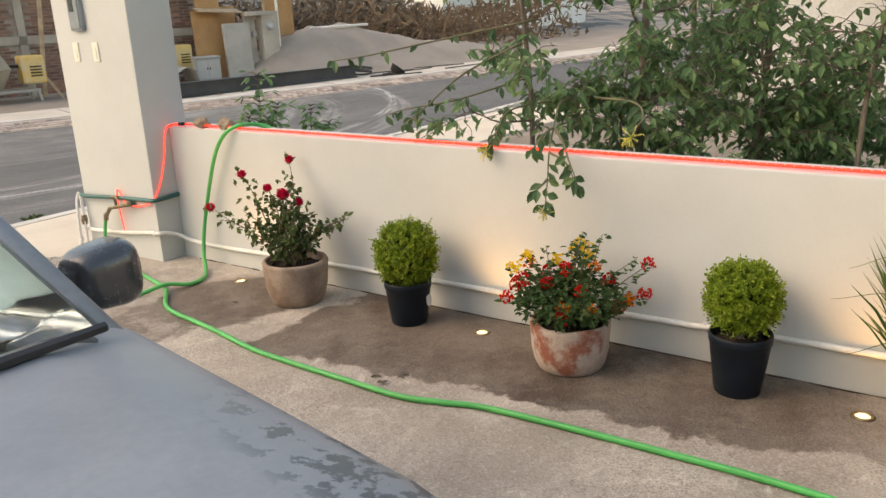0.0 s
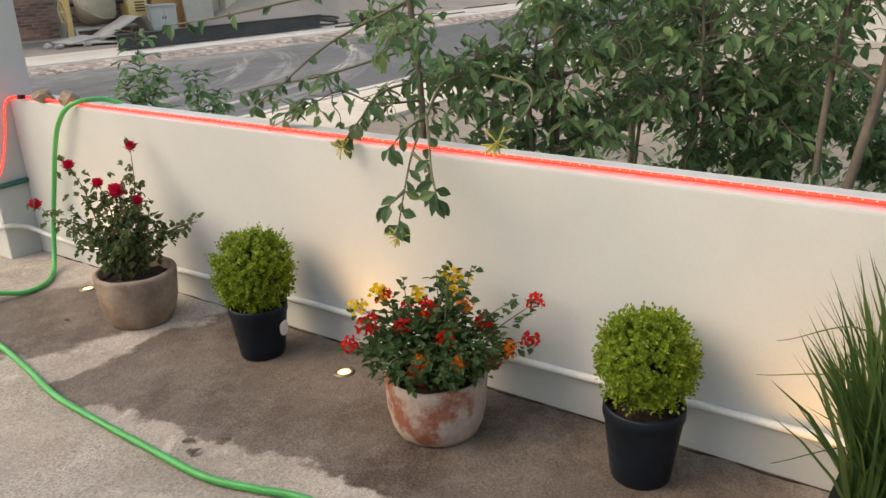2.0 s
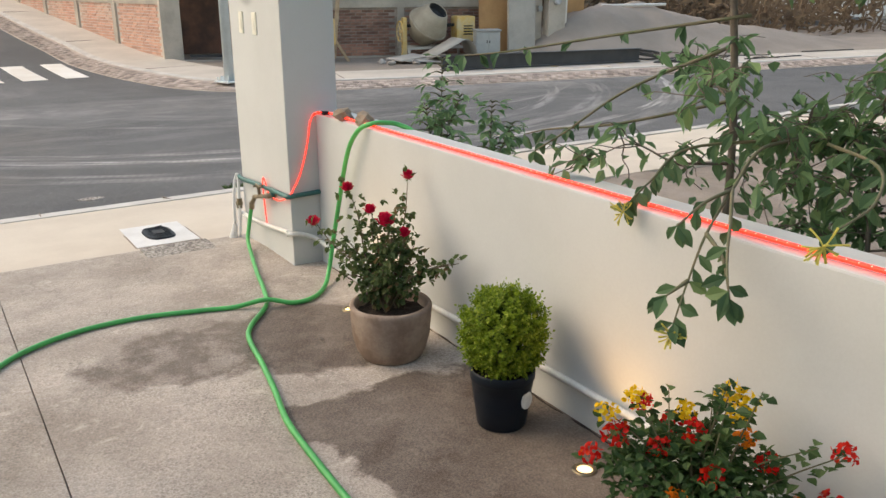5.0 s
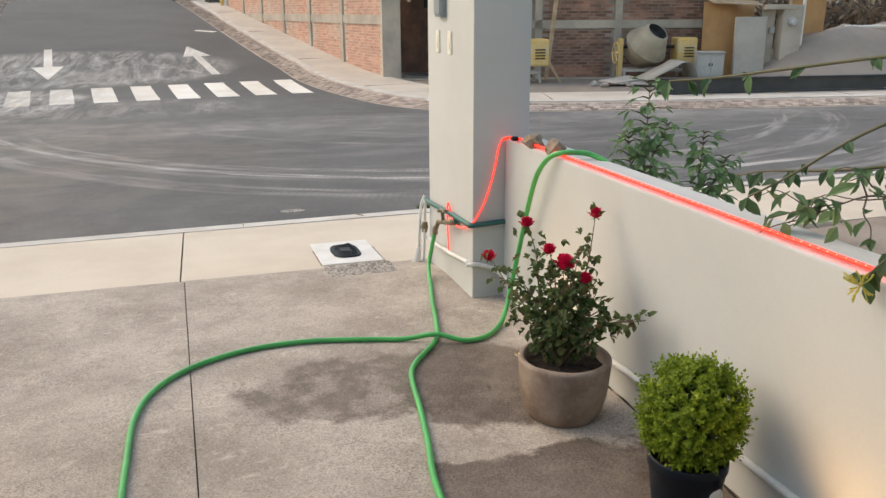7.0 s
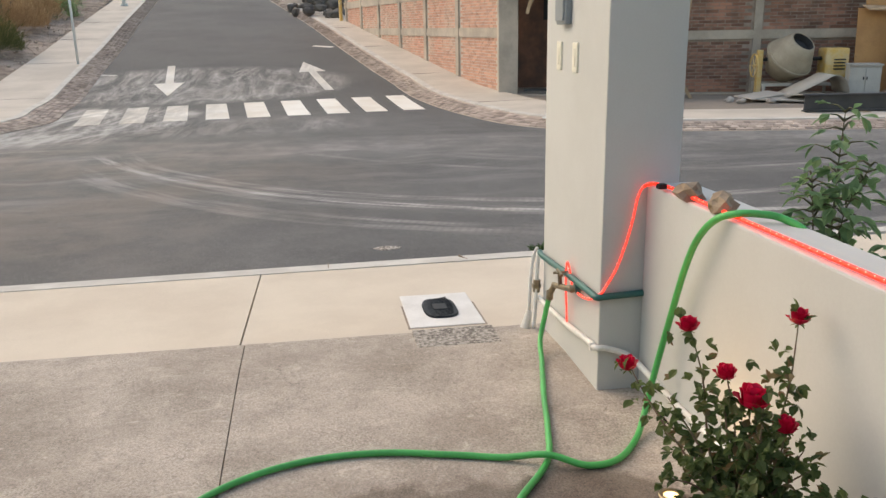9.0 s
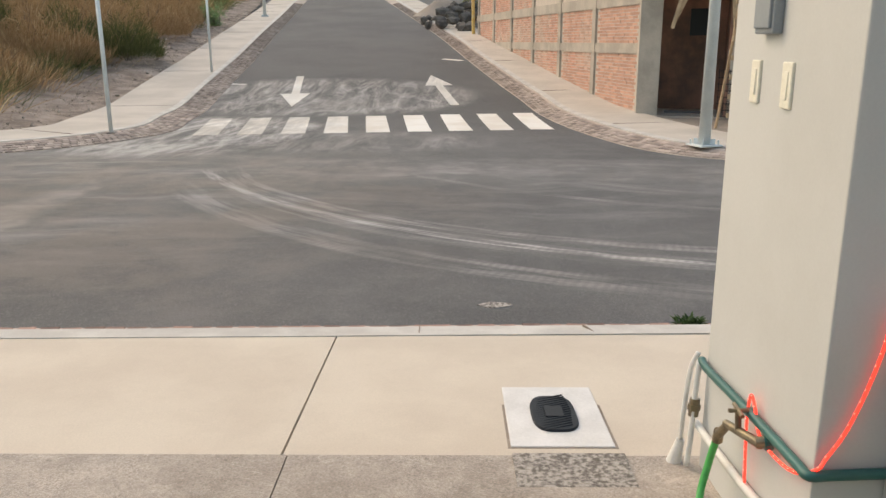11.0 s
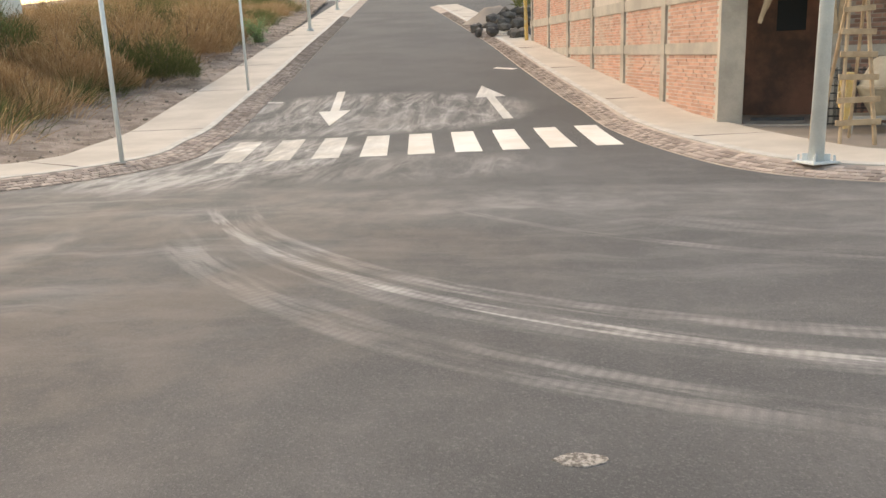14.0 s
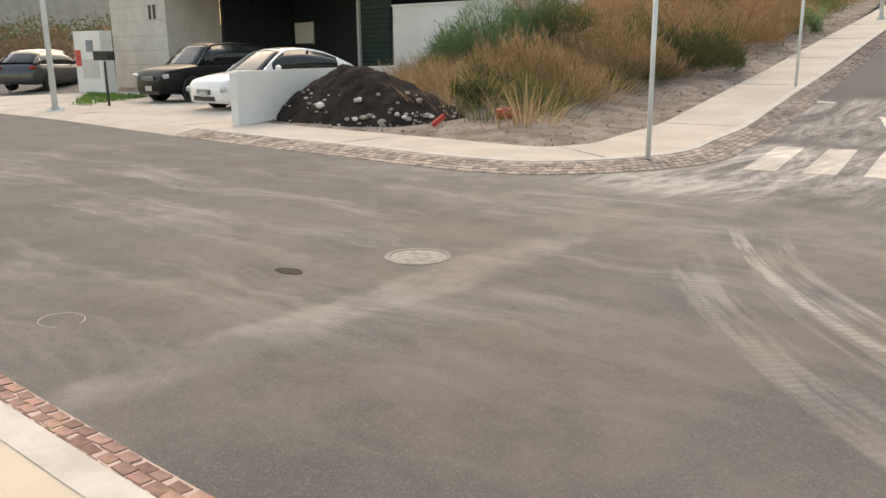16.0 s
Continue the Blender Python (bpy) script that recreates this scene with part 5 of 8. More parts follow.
def box_ball(x, y, rz, r0, r1, h, ball_r, ball_z, squash, label, sticker, thin):
    """A clipped box ball in a nursery pot."""
    th = thing("potted_box_ball", (x, y, floor_z(y)), label, "potted plant", "pots along the wall", rz)
    pt = part("pot", pot_shell(r0, r1, h, 0.005, 0.035), NAVY_PLASTIC, th, "dark plastic nursery pot", True)
    part("soil", soil_disc(r1 - 0.012, h - 0.035), POTTING, th)
    if sticker:
        bm = lathe([(0, 0.0035), (0.028, 0.003), (0.03, 0.0), (0, 0.0)], 20)
        rr = r0 + (r1 - r0) * 0.55 + 0.003
        a = radians(sticker)
        bmesh.ops.transform(bm, matrix=pose(rr * math.cos(a), rr * math.sin(a), h * 0.55, 0, 86, sticker), verts=bm.verts)
        part("sticker", bm, LABEL, pt, "white round sticker")
    lines = []
    for k in range(14):
        e = Vector((rnd(-1, 1), rnd(-1, 1), rnd(-0.5, 0.6))) * (ball_r * 0.75) + Vector((0, 0, ball_z))
        lines.append(smooth_line([Vector((rnd(-.02, .02), rnd(-.02, .02), h - 0.04)), Vector((e.x * 0.35, e.y * 0.35, h + 0.03)), e], 4))
    stems("stems", lines, 0.005, BARK, th)
    # added dark core: closes see-through gaps and paints the shade between sprigs
    part("shade_core", lump((0, 0, ball_z + 0.01), (ball_r * 0.66, ball_r * 0.66, ball_r * 0.66 * squash), 0.6, 3, 3), BOX_CORE_SHADE, th)
    verts, faces = [], []
    # short sprigs with paired oval leaves; hollows where the growth is thin
    count = 1500
    for i in range(count):
        zz = 1 - 2 * (i + 0.5) / count
        a = 2.39996 * i + rnd(-0.3, 0.3)
        q = math.sqrt(max(0.0, 1 - zz * zz))
        d = (Vector((q * math.cos(a), q * math.sin(a), zz)) + anyway() * 0.10).normalized()
        hollow = noise.noise(d * 4.2 + Vector((x * 9, y * 3, 1)))
        clump = noise.noise(d * 7.5 + Vector((y * 5, x * 4, 7)))
        if hollow < -0.30 or (zz < -0.5 and rnd(0, 1) < thin):
            continue
        full = (abs(d.x) ** 2.7 + abs(d.y) ** 2.7 + abs(d.z) ** 2.7) ** (-1 / 2.7)
        k = ball_r * full * (0.86 + 0.12 * hollow + 0.14 * clump + rnd(-0.04, 0.05))
        p = Vector((d.x * k, d.y * k, d.z * k * squash + ball_z))
        way = (d + anyway() * 0.45 + Vector((0, 0, 0.35))).normalized()
        side = way.cross(anyway()).normalized()
        long = rnd(0.022, 0.036) * (1.6 if zz > 0.3 and rnd(0, 1) < 0.05 else 1.0)
        pairs = int(long / 0.0065)
        for j in range(-1, pairs):
            side = (way.cross(side) + side * 0.25).normalized()
            c = p + way * (0.0065 * j)
            for sg in (-1, 1):
                leaf(verts, faces, c, side * sg + way * 0.55, way + anyway() * 0.4, rnd(0.009, 0.0145), rnd(0.0075, 0.0105), 0.15)
        leaf(verts, faces, p + way * long, way, side, 0.011, 0.008, 0.15)
    tagged(raw("foliage", verts, faces, LEAF_BOX, th), kind="stuff")


def lantana():
    y = 1.60
    th = thing("potted_lantana", (3.065, y, floor_z(y)), "red and yellow lantana in a limewashed terracotta pot", "potted plant", "pots along the wall")
    part("pot", bowl(0.126, 0.155, 0.195, 0.02, 0.012), TERRA, th, "limewashed terracotta pot", True)
    part("soil", soil_disc(0.132, 0.160), POTTING, th)
    heads = []
    red = [(-0.17, 0.16, 0.27), (-0.13, 0.12, 0.34), (-0.02, -0.05, 0.29), (0.02, 0.10, 0.33), (0.10, -0.10, 0.31), (0.20, -0.20, 0.36), (0.17, -0.20, 0.25), (-0.14, -0.03, 0.22), (0.0, 0.02, 0.36), (-0.06, 0.06, 0.31), (-0.10, 0.16, 0.30), (0.05, -0.15, 0.22), (-0.02, 0.15, 0.37)]
    orange = [(-0.10, -0.02, 0.235), (-0.05, -0.10, 0.23), (0.07, -0.06, 0.36), (0.10, -0.17, 0.24)]
    yellow = [(-0.07, 0.13, 0.41), (0.02, 0.06, 0.38), (0.12, 0.02, 0.43), (0.15, 0.0, 0.405), (-0.14, 0.15, 0.385), (0.09, -0.02, 0.395), (0.14, 0.05, 0.39)]
    for lst, mt, lb in ((red, PETAL_RED, "red lantana head"), (orange, PETAL_ORANGE, "orange lantana head"), (yellow, PETAL_YELLOW, "yellow lantana head")):
        for c in [(cx, cy * 1.12, cz + 0.03) for cx, cy, cz in lst]:
            verts, faces = [], []
            for _ in range(40):
                d = (anyway() + Vector((-0.15, -0.1, 0.45))).normalized()
                leaf(verts, faces, Vector(c) + d * 0.021, d * 0.5 + anyway(), d, rnd(0.012, 0.018), rnd(0.011, 0.015), 0.1)
            raw("flower", verts, faces, mt, th, lb)
            heads.append(Vector(c))
    tall = [Vector(p) for p in ((0.02, -0.04, 0.54), (0.06, -0.10, 0.53), (-0.01, 0.10, 0.47), (0.10, -0.22, 0.44), (0.06, 0.03, 0.48), (0.0, -0.06, 0.50))]
    lines = []
    for e in heads + tall:
        root = Vector((rnd(-0.05, 0.05), rnd(-0.05, 0.05), 0.16))
        lines.append(smooth_line([root, root.lerp(e, 0.5) + Vector((0, 0, 0.03)), e], 5))
    stems("stems", lines, 0.0035, STEM, th)
    verts, faces = [], []
    for ln in lines:
        for p in ln[2:]:
            for _ in range(3):
                w = anyway()
                w.z = abs(w.z) * 0.3 - 0.05
                leaf(verts, faces, p + anyway() * 0.015 - Vector((0, 0, 0.012)), w, Vector((0, 0, 1)) + anyway() * 0.5, rnd(0.024, 0.042), rnd(0.016, 0.028), 0.2)
    for _ in range(1500):
        a, k = rnd(0, 6.28), math.sqrt(rnd(0, 1)) * 0.20
        p = Vector((k * math.cos(a), k * math.sin(a), rnd(0.18 + 0.25 * k, 0.41 - 0.5 * k)))
        if noise.noise(p * 16) < -0.25:
            continue
        leaf(verts, faces, p, anyway() + Vector((math.cos(a), math.sin(a), 0)), Vector((0, 0, 1)) + anyway() * 0.5, rnd(0.018, 0.034), rnd(0.012, 0.022), 0.2)
    tagged(raw("foliage", verts, faces, LEAF_LANTANA, th), kind="stuff")


def grass_planter():
    y = -0.07
    th = thing("grass_planter", (3.085, y, floor_z(y)), "tall green grass in a long black rectangular planter", "planter", "pots along the wall")
    bm = bmesh.new()
    L, W, H, T = 1.12, 0.29, 0.235, 0.016
    def ringv(w, l, z):
        return [bm.verts.new((sx * w / 2, sy * l / 2, z)) for sx, sy in ((-1, -1), (1, -1), (1, 1), (-1, 1))]
    rings = [ringv(W - 0.035, L - 0.035, 0), ringv(W, L, H - 0.022), ringv(W + 0.014, L + 0.014, H - 0.02), ringv(W + 0.014, L + 0.014, H), ringv(W - 2 * T, L - 2 * T, H), ringv(W - 2 * T - 0.01, L - 2 * T - 0.01, H - 0.07)]
    bm.faces.new(list(reversed(rings[0])))
    for a, b in zip(rings, rings[1:]):
        for k in range(4):
            bm.faces.new((a[k], a[(k + 1) % 4], b[(k + 1) % 4], b[k]))
    bm.faces.new(rings[-1])
    part("box", bm, BLACK_PLASTIC, th, "black plastic planter box")
    part("soil", one_box((0, 0, H - 0.05), (W - 0.05, L - 0.05, 0.03)), POTTING, th)
    verts, faces = [], []
    for c in range(84):
        cx, cy = rnd(-0.125, 0.125), rnd(-0.51, 0.51)
        for _ in range(44):
            base = Vector((max(-0.128, min(0.128, cx + rnd(-0.03, 0.03))), max(-0.52, min(0.52, cy + rnd(-0.035, 0.035))), H - 0.04))
            h = rnd(0.26, 0.54) * (1.08 if rnd(0, 1) < 0.3 else 0.85)
            lean = Vector((rnd(-0.13, 0.13), rnd(-0.13, 0.13), 0)) + Vector((cx * 0.5, cy * 0.08, 0))
            blade(verts, faces, base, base + Vector((0, 0, h)) + lean, lean * rnd(0.3, 1.0), rnd(0.006, 0.011))
    for dx, dy, dz in ((-0.05, 0.30, 0.33), (-0.16, 0.26, 0.10), (0.02, 0.35, 0.20), (-0.2, -0.3, 0.3)):
        b0 = Vector((0.0, 0.42 if dy > 0 else -0.4, H - 0.04))
        pts = smooth_line([b0, b0 + Vector((dx * 0.4, dy * 0.4, dz + 0.04)), b0 + Vector((dx, dy, dz))], 8)
        v, f = tube_data(pts, lambda t: 0.0035 * (1 - 0.8 * t), 4, len(verts))
        verts += v
        faces += f
    tagged(raw("grass", verts, faces, BLADE, th), kind="stuff")


rose_plant()
box_ball(3.13, 2.465, 0, 0.083, 0.106, 0.205, 0.122, 0.325, 1.08, "round clipped box ball in a dark nursery pot, stickered", -72, 0.15)
lantana()
box_ball(3.160, 0.985, 35, 0.080, 0.106, 0.225, 0.108, 0.345, 1.06, "loose light-green box ball in a dark nursery pot", 0, 0.75)
grass_planter()

# leaf litter and a scrap on the floor
for x, y in ((2.58, 2.13), (2.62, 2.17), (2.90, 3.46), (2.6, 2.10), (2.64, 2.15), (2.66, 2.19), (2.61, 2.20), (2.57, 2.16)):
    verts, faces = [], []
    for _ in range(1):
        leaf(verts, faces, Vector((x + rnd(-0.03, 0.03), y + rnd(-0.03, 0.03), floor_z(y) + 0.006)), anyway() * Vector((1, 1, 0.1)), Vector((0, 0, 1)), rnd(0.03, 0.05), 0.018, 0.4)
    tagged(raw("dead_leaf", verts, faces, BARK), "curled dead leaf lying on the driveway", "leaf", "leaf litter")

# ---- shrubs behind the wall ----
def branch_line(root, end, sag=0.0, bend=0.08, n=6):
    root, end = Vector(root), Vector(end)
    a = root.lerp(end, 0.35) + Vector((rnd(-bend, bend), rnd(-bend, bend), rnd(0, bend)))
    b = root.lerp(end, 0.7) + Vector((rnd(-bend, bend), rnd(-bend, bend), rnd(0, bend) + sag))
    return smooth_line([root, a, b, end], n)


def shrub(name, root, top, limbs, label, leaf_len, per_tip, r=0.022, spread=0.45, material=None, droop=0.6, low=0.35, flowers=0):
    """A thin-stemmed shrub: trunk, limbs, twigs that carry leaves."""
    root, top = Vector(root), Vector(top)
    th = thing(name, tuple(root), label, "shrub", "shrubs behind the wall")
    trunk = branch_line((0, 0, 0), top - root, 0, 0.05, 10)
    v, f = tube_data(trunk, lambda t: r * (1 - 0.6 * t), 8)
    raw("trunk", v, f, BARK, th, "", True)
    lines, twigs = [], []
    for k in range(limbs):
        t = low + (0.97 - low) * (k + rnd(0, 1)) / limbs
        p = trunk[min(len(trunk) - 1, int(t * (len(trunk) - 1)))]
        a = k * 2.4 + rnd(-0.5, 0.5)
        ln = rnd(0.6, 1.15) * spread
        e = p + Vector((math.cos(a) * ln, math.sin(a) * ln, rnd(-0.15, 0.55) * spread))
        limb = branch_line(p, e, 0.03, 0.05, 5)
        lines.append(limb)
        for q in limb[3::2] + [limb[-1]]:
            for _ in range(2):
                w = anyway()
                tw = branch_line(q, q + Vector((w.x, w.y, w.z * 0.6)) * rnd(0.10, 0.24) * (spread / 0.45), 0.01, 0.02, 3)
                twigs.append(tw)
    verts, faces = [], []
    for ln in lines:
        v, f = tube_data(ln, lambda t: r * 0.36 * (1 - 0.7 * t), 5, len(verts))
        verts += v
        faces += f
    for ln in twigs:
        v, f = tube_data(ln, lambda t: 0.0026 * (1 - 0.5 * t), 4, len(verts))
        verts += v
        faces += f
    tagged(raw("branchwork", verts, faces, BARK, th, "", True), kind="stuff")
    verts, faces = [], []
    for ln in twigs:
        for _ in range(per_tip):
            p = ln[random.randrange(1, len(ln))]
            w = anyway()
            w = Vector((w.x, w.y, w.z * 0.5 - droop))
            leaf(verts, faces, p + anyway() * 0.015, w, anyway() * 0.7 + Vector((0, 0, 1)), leaf_len * rnd(0.55, 1.45), leaf_len * rnd(0.36, 0.6), 0.2)
    tagged(raw("crown", verts, faces, material or LEAF_TREE, th), kind="stuff")
    for k in range(flowers):
        c = random.choice(twigs)[-1]
        verts, faces = [], []
        for _ in range(26):
            leaf(verts, faces, c + anyway() * 0.02, anyway(), anyway(), rnd(0.018, 0.03), 0.006, 0.1)
        raw("blossom", verts, faces, PETAL_PALE if k % 2 else PETAL_ORANGE, th, "faded tubular blossom cluster")
    return th


shrub("tall_shrub", (3.86, 2.28, -0.05), (3.78, 2.30, 2.6), 16, "thin-stemmed leafy shrub with drooping pointed leaves", 0.062, 5, 0.016, 0.42, low=0.28, flowers=2)
shrub("tall_shrub", (4.22, 1.86, -0.05), (4.12, 1.80, 2.7), 16, "leafy green shrub behind the wall", 0.062, 4, 0.024, 0.50, low=0.25, flowers=2)
shrub("tall_shrub", (4.62, 1.35, -0.05), (4.72, 1.30, 2.8), 14, "leafy green shrub behind the wall", 0.062, 4, 0.022, 0.55, low=0.22, flowers=3)
shrub("tall_shrub", (4.30, 0.88, -0.05), (4.26, 0.42, 2.6), 15, "sparse leaning shrub with bare grey stems", 0.062, 4, 0.020, 0.52, low=0.34, flowers=4)
shrub("tall_shrub", (5.15, 1.9, -0.05), (5.25, 2.0, 2.8), 12, "leafy green shrub behind the wall", 0.062, 4, 0.022, 0.55, low=0.25, flowers=1)
shrub("tall_shrub", (4.35, 0.30, -0.05), (4.62, -0.05, 2.7), 13, "sparse leaning shrub with bare grey stems", 0.055, 4, 0.026, 0.55, low=0.35, flowers=2)
shrub("tall_shrub", (4.31, 0.86, -0.05), (4.42, 0.74, 2.7), 14, "sparse upright shrub with bare grey stems", 0.060, 4, 0.014, 0.52, low=0.36, flowers=3)
shrub("tall_shrub", (4.30, -0.35, -0.05), (4.30, -0.55, 2.4), 12, "sparse leaning shrub with bare grey stems", 0.055, 5, 0.020, 0.5, low=0.25, flowers=1)
for x, y, h, sp in ((4.35, 1.35, 1.35, 0.42), (4.05, 1.85, 1.15, 0.32), (4.85, 1.75, 1.4, 0.45), (4.60, 1.12, 0.95, 0.30), (4.40, -0.3, 1.0, 0.35), (4.75, 0.62, 0.72, 0.26), (5.1, 1.15, 0.95, 0.30), (4.35, 0.15, 0.80, 0.26)):
    shrub("low_shrub", (x, y, -0.05), (x + 0.05, y, h), 14, "leafy green shrub just above the wall top", 0.060, 5, 0.012, sp, low=0.45)


def seedling(place, heights, label, span):
    """Upright thin stems with broad leaves on long stalks, one above the other."""
    th = thing("young_shrub", place, label, "shrub", "shrubs behind the wall")
    lines, verts, faces = [], [], []
    for dx, dy, h in heights:
        ln = branch_line((0, 0, 0), (dx, dy, h), 0.0, 0.04, 9)
        lines.append(ln)
        n = len(ln)
        for i in range(n // 3, n):
            t = (i - n / 3) / (n * 2 / 3)
            for k in range(2):
                a = 2.4 * i + 3.1 * k + rnd(-0.4, 0.4)
                out = Vector((math.cos(a), math.sin(a), rnd(0.0, 0.5)))
                knee = ln[i] + out * (span * (1.05 - 0.65 * t) * rnd(0.25, 1.0))
                lines.append([ln[i], ln[i].lerp(knee, 0.5) + Vector((0, 0, 0.01)), knee])
                for _ in range(3):
                    leaf(verts, faces, knee, out * Vector((1, 1, 0)) + anyway() * 0.6 + Vector((0, 0, rnd(-0.9, 0.1))), Vector((0, 0, 1)) + anyway() * 0.4, rnd(0.06, 0.11) * (1.1 - 0.35 * t), rnd(0.032, 0.054) * (1.1 - 0.35 * t), 0.12)
    stems("stems", lines, 0.0055, STEM, th)
    tagged(raw("crown", verts, faces, LEAF_SMALL, th), kind="stuff")


seedling((4.22, 4.62, -0.1), ((0.03, 0.04, 1.12), (-0.06, 0.08, 0.86), (0.08, -0.08, 0.92)), "young upright shrub with broad fresh leaves", 0.17)
seedling((4.30, 4.30, -0.1), ((0.02, -0.06, 0.92), (0.10, -0.14, 0.80)), "small broad-leaved seedling beside the wall", 0.15)

# low growth and litter on the planting strip
verts, faces = [], []
for _ in range(5200):
    x, y = rnd(3.75, 6.8), rnd(-1.6, 2.9)
    n = noise.noise((x * 1.3, y * 1.3, 11))
    if n < -0.15:
        continue
    z = -0.03 + rnd(0, 1) ** 1.5 * (0.25 + 0.75 * max(0.0, n + 0.15))
    leaf(verts, faces, Vector((x, y, z)), anyway() + Vector((0, 0, 0.4)), anyway() * 0.6 + Vector((0, 0, 1)), rnd(0.04, 0.085), rnd(0.018, 0.034), 0.2)
tagged(raw("ground_growth", verts, faces, LEAF_TREE), "low leafy growth on the soil behind the wall", "weeds", kind="stuff")

# the spray that hangs over the wall, with pale yellow tubular flowers
spray = thing("hanging_spray", (3.86, 2.0, 1.0), "leafy branch hanging over the wall with yellow blooms", "branch")
o = Vector((3.86, 2.0, 1.0))
runs = [[(3.86, 2.0, 1.0), (3.62, 1.95, 1.0), (3.42, 1.87, 0.93), (3.24, 1.79, 0.86), (3.12, 1.73, 0.78), (3.05, 1.70, 0.70)], [(3.42, 1.87, 0.93), (3.26, 1.74, 0.90), (3.16, 1.66, 0.85), (3.10, 1.60, 0.80)],
        [(3.24, 1.79, 0.86), (3.17, 1.68, 0.84), (3.12, 1.61, 0.775)], [(3.42, 1.87, 0.93), (3.28, 1.84, 0.92), (3.18, 1.83, 0.88)], [(3.12, 1.73, 0.78), (3.06, 1.74, 0.75)],
        [(3.86, 2.0, 1.0), (3.60, 2.18, 0.97), (3.40, 2.14, 0.90), (3.29, 2.12, 0.85)], [(3.80, 2.25, 1.25), (3.60, 2.45, 1.12), (3.42, 2.55, 0.98), (3.34, 2.60, 0.92)], [(3.84, 2.2, 1.1), (3.62, 2.5, 1.0), (3.5, 2.72, 0.96), (3.46, 2.82, 0.93)],
        [(3.84, 2.2, 1.35), (3.58, 2.55, 1.28), (3.40, 2.85, 1.22), (3.32, 3.0, 1.20)], [(3.86, 1.9, 1.0), (3.60, 1.60, 1.02), (3.35, 1.45, 1.0), (3.1, 1.38, 0.99)]]
lines = [smooth_line([Vector(p) - o for p in r], 7) for r in runs]
stems("stems", lines, 0.006, STEM, spray)
verts, faces = [], []
for li, ln in enumerate(lines):
    start = 24 if li == 0 else 5
    for i, p in enumerate(ln[start::2] if li in (0, 5) else ln[3::3]):
        for _ in range(2 if li in (5, 6, 7, 8) else 1):
            w = Vector((rnd(-0.6, 0.5), rnd(-0.9, 0.9), rnd(-1.1, -0.2)))
            leaf(verts, faces, p, w, Vector((-1, -0.4, 0.8)) + anyway() * 0.5, rnd(0.046, 0.068), rnd(0.024, 0.034), 0.22)
    for _ in range(3 if li < 5 else 1):
        w = Vector((rnd(-0.6, 0.4), rnd(-0.8, 0.8), rnd(-1.0, -0.1)))
        leaf(verts, faces, ln[-1], w, Vector((-1, -0.4, 0.8)) + anyway() * 0.4, rnd(0.050, 0.072), rnd(0.026, 0.036), 0.22)
tagged(raw("foliage", verts, faces, LEAF_SPRAY, spray), kind="stuff")
for c in ((3.042, 1.697, 0.672), (3.284, 2.12, 0.832), (3.05, 1.365, 0.975)):
    verts, faces = [], []
    for _ in range(22):
        w = (anyway() + Vector((-0.2, 0, -0.35))).normalized()
        q = Vector(c) - o
        v, f = tube_data(smooth_line([q, q + w * rnd(0.014, 0.022) + anyway() * 0.003, q + w * rnd(0.028, 0.046)], 2), lambda t: 0.0012 + 0.0012 * t, 5, len(verts))
        verts += v
        faces += f
    raw("flower", verts, faces, PETAL_PALE, spray, "pale yellow tubular flower cluster")

# tuft of weed in the gutter
tuft = thing("weed_tuft", (3.66, 7.03, -0.195), "small green weed growing in the gutter", "weed")
verts, faces = [], []
for _ in range(150):
    a = rnd(0, 6.28)
    w = Vector((math.cos(a), math.sin(a) * 0.7, rnd(0.1, 1.2)))
    leaf(verts, faces, Vector((rnd(-0.07, 0.07), rnd(-0.03, 0.03), rnd(0, 0.03))), w, Vector((0, 0, 1)), rnd(0.025, 0.075), rnd(0.010, 0.018), 0.2)
tagged(raw("foliage", verts, faces, LEAF_LANTANA, tuft), kind="stuff")


# ---- vehicles ----
def section(w, z0, z1, n=7, crown=0.0, tuck=0.06):
    """Half-outline of a body section from the sill up over the shoulder to the middle."""
    pts = [(w - tuck, z0), (w - tuck * 0.3, z0 + (z1 - z0) * 0.25), (w, z0 + (z1 - z0) * 0.55), (w - 0.01, z0 + (z1 - z0) * 0.82)]
    r = min(0.09, (z1 - z0) * 0.2)
    for a in (20, 45, 70):
        pts.append((w - 0.02 - r + r * math.cos(radians(a)), z1 - r * 0.9 + r * 0.9 * math.sin(radians(a))))
    pts += [(w * 0.72, z1 + crown * 0.55), (w * 0.4, z1 + crown * 0.9), (0, z1 + crown)]
    return pts


def loft(stations):
    """A closed body through stations (y, half width, low, high, crown)."""
    bm = bmesh.new()
    rows = []
    for y, w, z0, z1, crown in stations:
        half = section(w, z0, z1, crown=crown)
        full = [(x, z) for x, z in half] + [(-x, z) for x, z in reversed(half[:-1])]
        rows.append([bm.verts.new((x, y, z)) for x, z in full])
    for a, b in zip(rows, rows[1:]):
        for k in range(len(a) - 1):
            bm.faces.new((a[k], a[k + 1], b[k + 1], b[k]))
        bm.faces.new((a[-1], a[0], b[0], b[-1]))
    bm.faces.new(rows[0])
    bm.faces.new(list(reversed(rows[-1])))
    return bm


